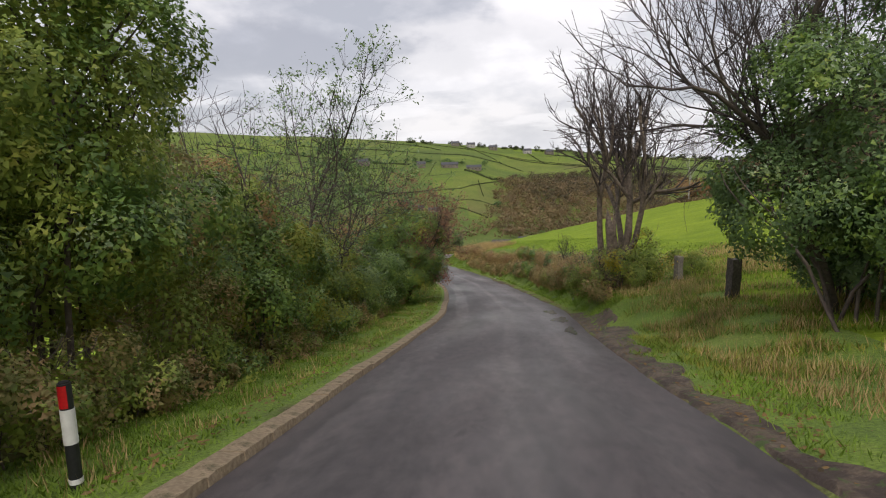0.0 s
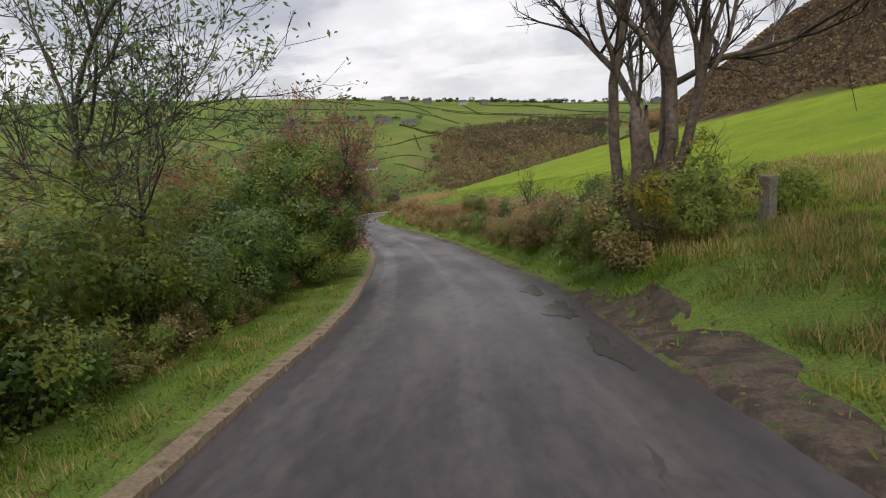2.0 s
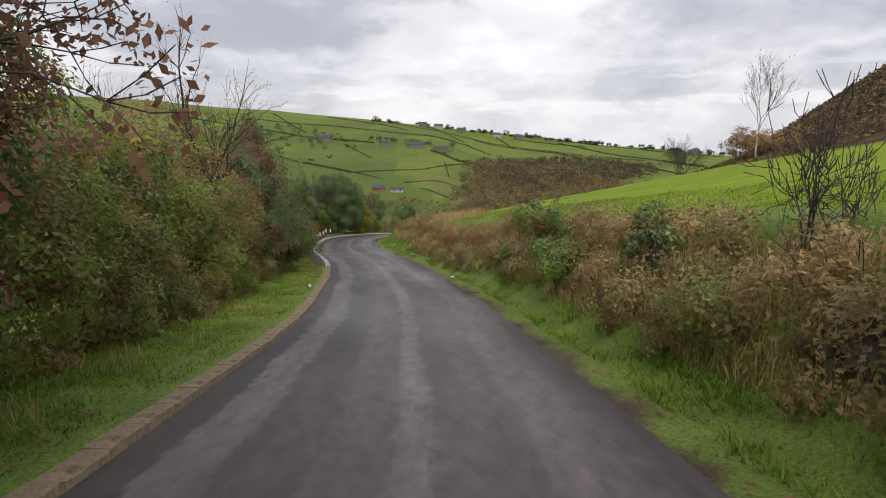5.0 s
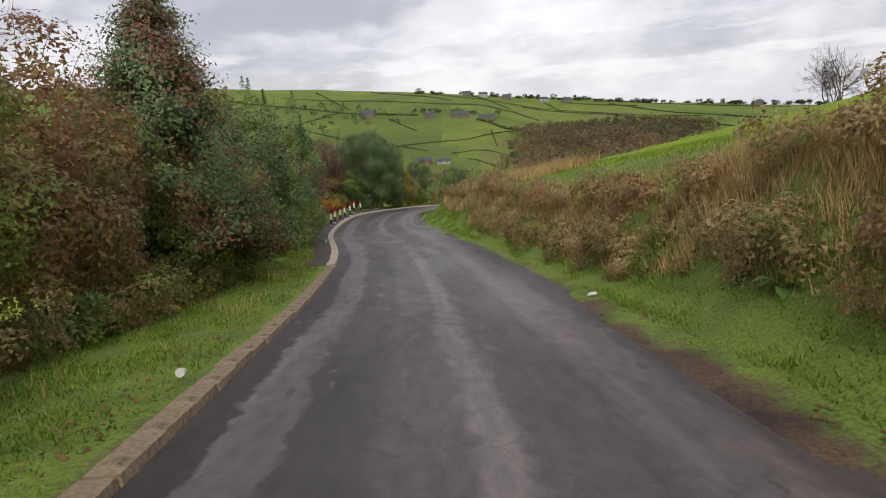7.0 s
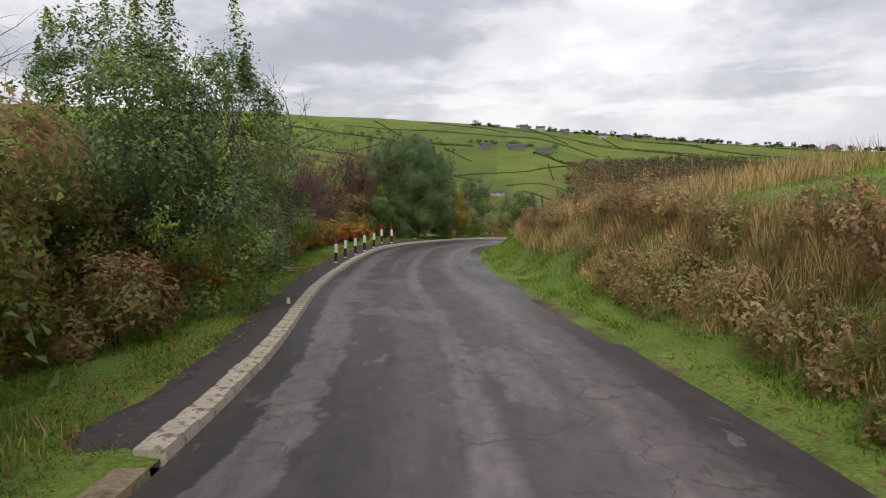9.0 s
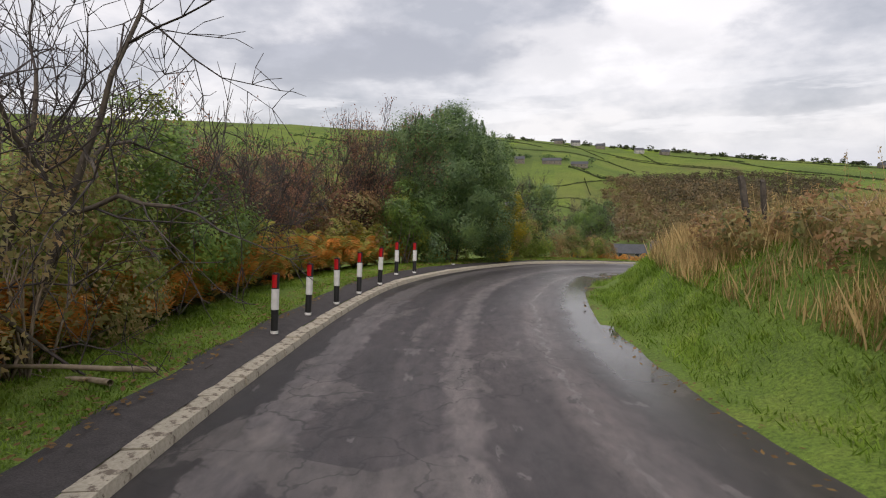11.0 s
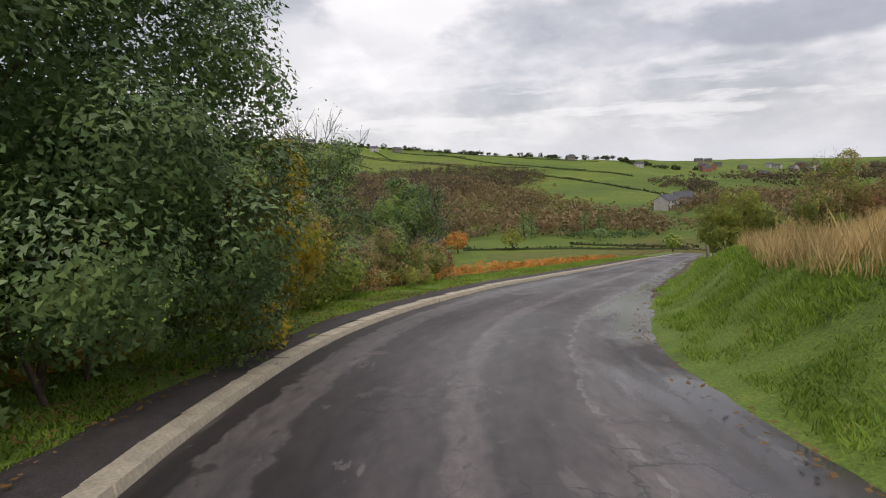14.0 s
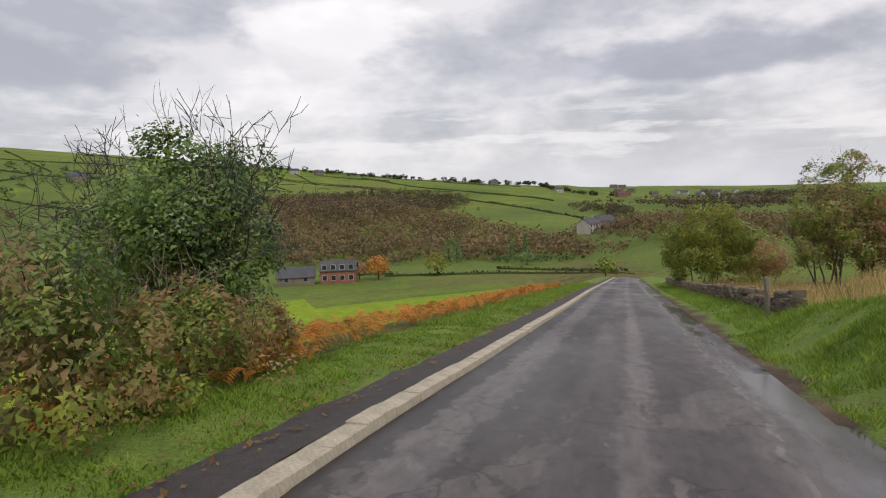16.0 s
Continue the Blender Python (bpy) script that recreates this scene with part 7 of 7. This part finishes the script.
def stone_mat():
    m, nt, b = mat("gritstone")
    oi = nt.nodes.new("ShaderNodeObjectInfo")
    n, f = noise_of(nt, 7, 5), noise_of(nt, 0.8, 3)
    r = ramp_of(nt, [(0.3, (0.07, 0.06, 0.048)), (0.55, (0.16, 0.135, 0.105)), (0.75, (0.26, 0.225, 0.18))])
    nt.links.new(n.outputs[0], r.inputs[0])
    t = ramp_of(nt, [(0.0, (0.65, 0.65, 0.65)), (1.0, (1.3, 1.22, 1.12))])
    nt.links.new(oi.outputs["Random"], t.inputs[0])
    c = mixed(nt, 1.0, r.outputs[0], t.outputs[0], "MULTIPLY")
    moss = ramp_of(nt, [(0.55, (0, 0, 0)), (0.7, (0.7, 0.7, 0.7))])
    nt.links.new(f.outputs[0], moss.inputs[0])
    c = mixed(nt, moss.outputs[0], c, (0.09, 0.10, 0.045))
    nt.links.new(c, b.inputs["Base Color"])
    b.inputs["Roughness"].default_value = 0.92
    bumped(nt, b, n.outputs[0], 0.6, 0.02)
    return m


M_STONE = stone_mat()


def stone_meshes(count=8):
    out = []
    for k in range(count):
        rng = np.random.default_rng(1500 + k)
        bm = bmesh.new()
        bmesh.ops.create_cube(bm, size=1.0)
        bmesh.ops.bevel(bm, geom=list(bm.edges), offset=0.11, segments=1, affect="EDGES")
        for v in bm.verts:
            v.co += Vector(rng.normal(size=3) * 0.045)
        me = bpy.data.meshes.new("stone")
        bm.to_mesh(me)
        bm.free()
        me.materials.append(M_STONE)
        out.append(me)
    return out


STONES = stone_meshes()


def dry_wall(name, s0, s1, d, h, label, seed, single_to, lx=0.33, lz=0.15):
    """A drystone wall along the road at an offset: courses of stones, cope stones on edge."""
    rng = np.random.default_rng(1600 + seed)
    t = thing(name, 0, 0, 0, label, "wall", kind="structure")
    rest_v, rest_f, off = [], [], 0
    courses = int(h / lz)
    for c in range(courses + 1):
        s = s0 + rng.uniform(0, lx)
        while s < s1:
            ln = lx * rng.uniform(0.6, 1.5)
            cope = c == courses
            if cope:
                ln *= 0.45
            hh = lz * rng.uniform(0.85, 1.1) * (1.5 if cope else 1.0)
            m = s + ln / 2
            i = np.interp(m + S0, CS, np.arange(len(CS)))
            tx, ty = np.interp(m + S0, CS, CD[:, 0]), np.interp(m + S0, CS, CD[:, 1])
            x, y = np.interp(m + S0, CS, CL[:, 0]) + ty * d, np.interp(m + S0, CS, CL[:, 1]) - tx * d
            z = ground_z(x, y) - 0.05 + c * lz + hh / 2
            fallen = 0.5 + 0.5 * math.sin(m * 1.9) * math.sin(m * 0.73 + 1)
            if rng.uniform() < 0.97 - max(0, c - courses + 2) * (0.12 + 0.30 * fallen):
                yaw = math.degrees(math.atan2(ty, tx)) + rng.normal() * 9
                mtx = pose(x, y, z, rng.normal() * 6, rng.normal() * 7 + 5, yaw) @ Matrix.Diagonal((ln * 0.97, 0.36 * rng.uniform(0.85, 1.1), hh * 0.96, 1))
                me = STONES[rng.integers(0, len(STONES))]
                if s < single_to:
                    ob = new("stone", me)
                    ob.parent = t
                    ob.matrix_basis = mtx
                else:
                    rest_v += [mtx @ v.co for v in me.vertices]
                    rest_f += [tuple(k + off for k in p.vertices) for p in me.polygons]
                    off = len(rest_v)
            s += ln
    if rest_v:
        me = bpy.data.meshes.new("stone_rest")
        me.from_pydata([tuple(v) for v in rest_v], [], rest_f)
        as_stuff(part("stone_rest", me, M_STONE, t))
    return t


dry_wall("wall_1", 19.8, 30.0, 3.6, 0.32, "old mossy drystone wall half hidden by ivy and brambles", 1, 28.5)
dry_wall("wall_2", 105.2, 150.0, 3.85, 0.56, "low tumbled drystone wall beside the lane", 2, 119.0, 0.30, 0.115)


# ---------------------------------------------------------------- kerb stones
def kerb_mesh(name, ln, material, seed, chip):
    rng = np.random.default_rng(seed)
    bm = box_bm(-0.125, 0.125, -ln / 2, ln / 2, -0.14, 0.0, 0.0)
    bmesh.ops.subdivide_edges(bm, edges=[e for e in bm.edges if abs(e.verts[0].co.y - e.verts[1].co.y) > 0.1], cuts=3)
    for v in bm.verts:
        if v.co.x > 0.1 and v.co.z > -0.01:
            v.co.x -= 0.018 + chip * abs(rng.normal())
            v.co.z -= chip * abs(rng.normal()) * 0.5
        elif v.co.z > -0.01:
            v.co.z += rng.normal() * 0.003
    me = bpy.data.meshes.new(name)
    bm.to_mesh(me)
    bm.free()
    me.materials.append(material)
    return me


def kerb(s0, s1, ln, top, material, label, name, chip, seed):
    rng = np.random.default_rng(1700 + seed)
    t = thing(name, 0, 0, 0, label, "kerb", kind="structure")
    kinds = [kerb_mesh("kerb_stone", ln * f, material, 40 + k + seed * 10, chip) for k, f in enumerate((0.993, 0.993, 0.99, 0.993))]
    n = int((s1 - s0) / ln)
    for k in range(n):
        m = s0 + (k + 0.5) * ln
        a, b = m - ln / 2, m + ln / 2
        xs, ys, zs = (np.interp([a + S0, m + S0, b + S0], CS, CL[:, q]) for q in range(3))
        ends = [np.interp([a + S0, b + S0], CS, CD[:, q]) for q in range(2)]
        ex, ey = xs[[0, 2]] - (ROAD_L + 0.125) * ends[1], ys[[0, 2]] + (ROAD_L + 0.125) * ends[0]
        stretch = math.hypot(ex[1] - ex[0], ey[1] - ey[0]) / ln
        tx, ty = xs[2] - xs[0], ys[2] - ys[0]
        l2 = math.hypot(tx, ty)
        tx, ty = tx / l2, ty / l2
        d = -(ROAD_L + 0.125) + rng.normal() * 0.006
        ob = new("kerb_stone", kinds[rng.integers(0, len(kinds))])
        ob.parent = t
        pitch = math.degrees(math.atan2(zs[2] - zs[0], l2))
        ob.matrix_basis = pose(xs[1] + ty * d, ys[1] - tx * d, zs[1] + top + rng.normal() * 0.005, pitch, rng.normal() * 0.8, math.degrees(math.atan2(-tx, ty))) @ Matrix.Diagonal((1, stretch, 1, 1))
    return t


kerb(-3.0, 54.3, 0.62, 0.078, M_KERB_OLD, "worn brown concrete kerb edging the verge", "kerb_1", 0.010, 1)
kerb(54.3, 76.08, 0.66, 0.093, M_KERB_SOILED, "pale concrete kerb smeared with brown mud", "kerb_2", 0.003, 2)
kerb(76.08, 150.0, 0.66, 0.093, M_KERB, "pale new concrete kerb edging the bend", "kerb_3", 0.003, 3)
strip("kerb_far", 149.6, S_END, 0.6, [-2.41, -2.40, -2.17, -2.16], [0.0, 0.093, 0.093, 0.0], M_KERB, "pale concrete kerb far along the lane", "kerb", smooth=False)
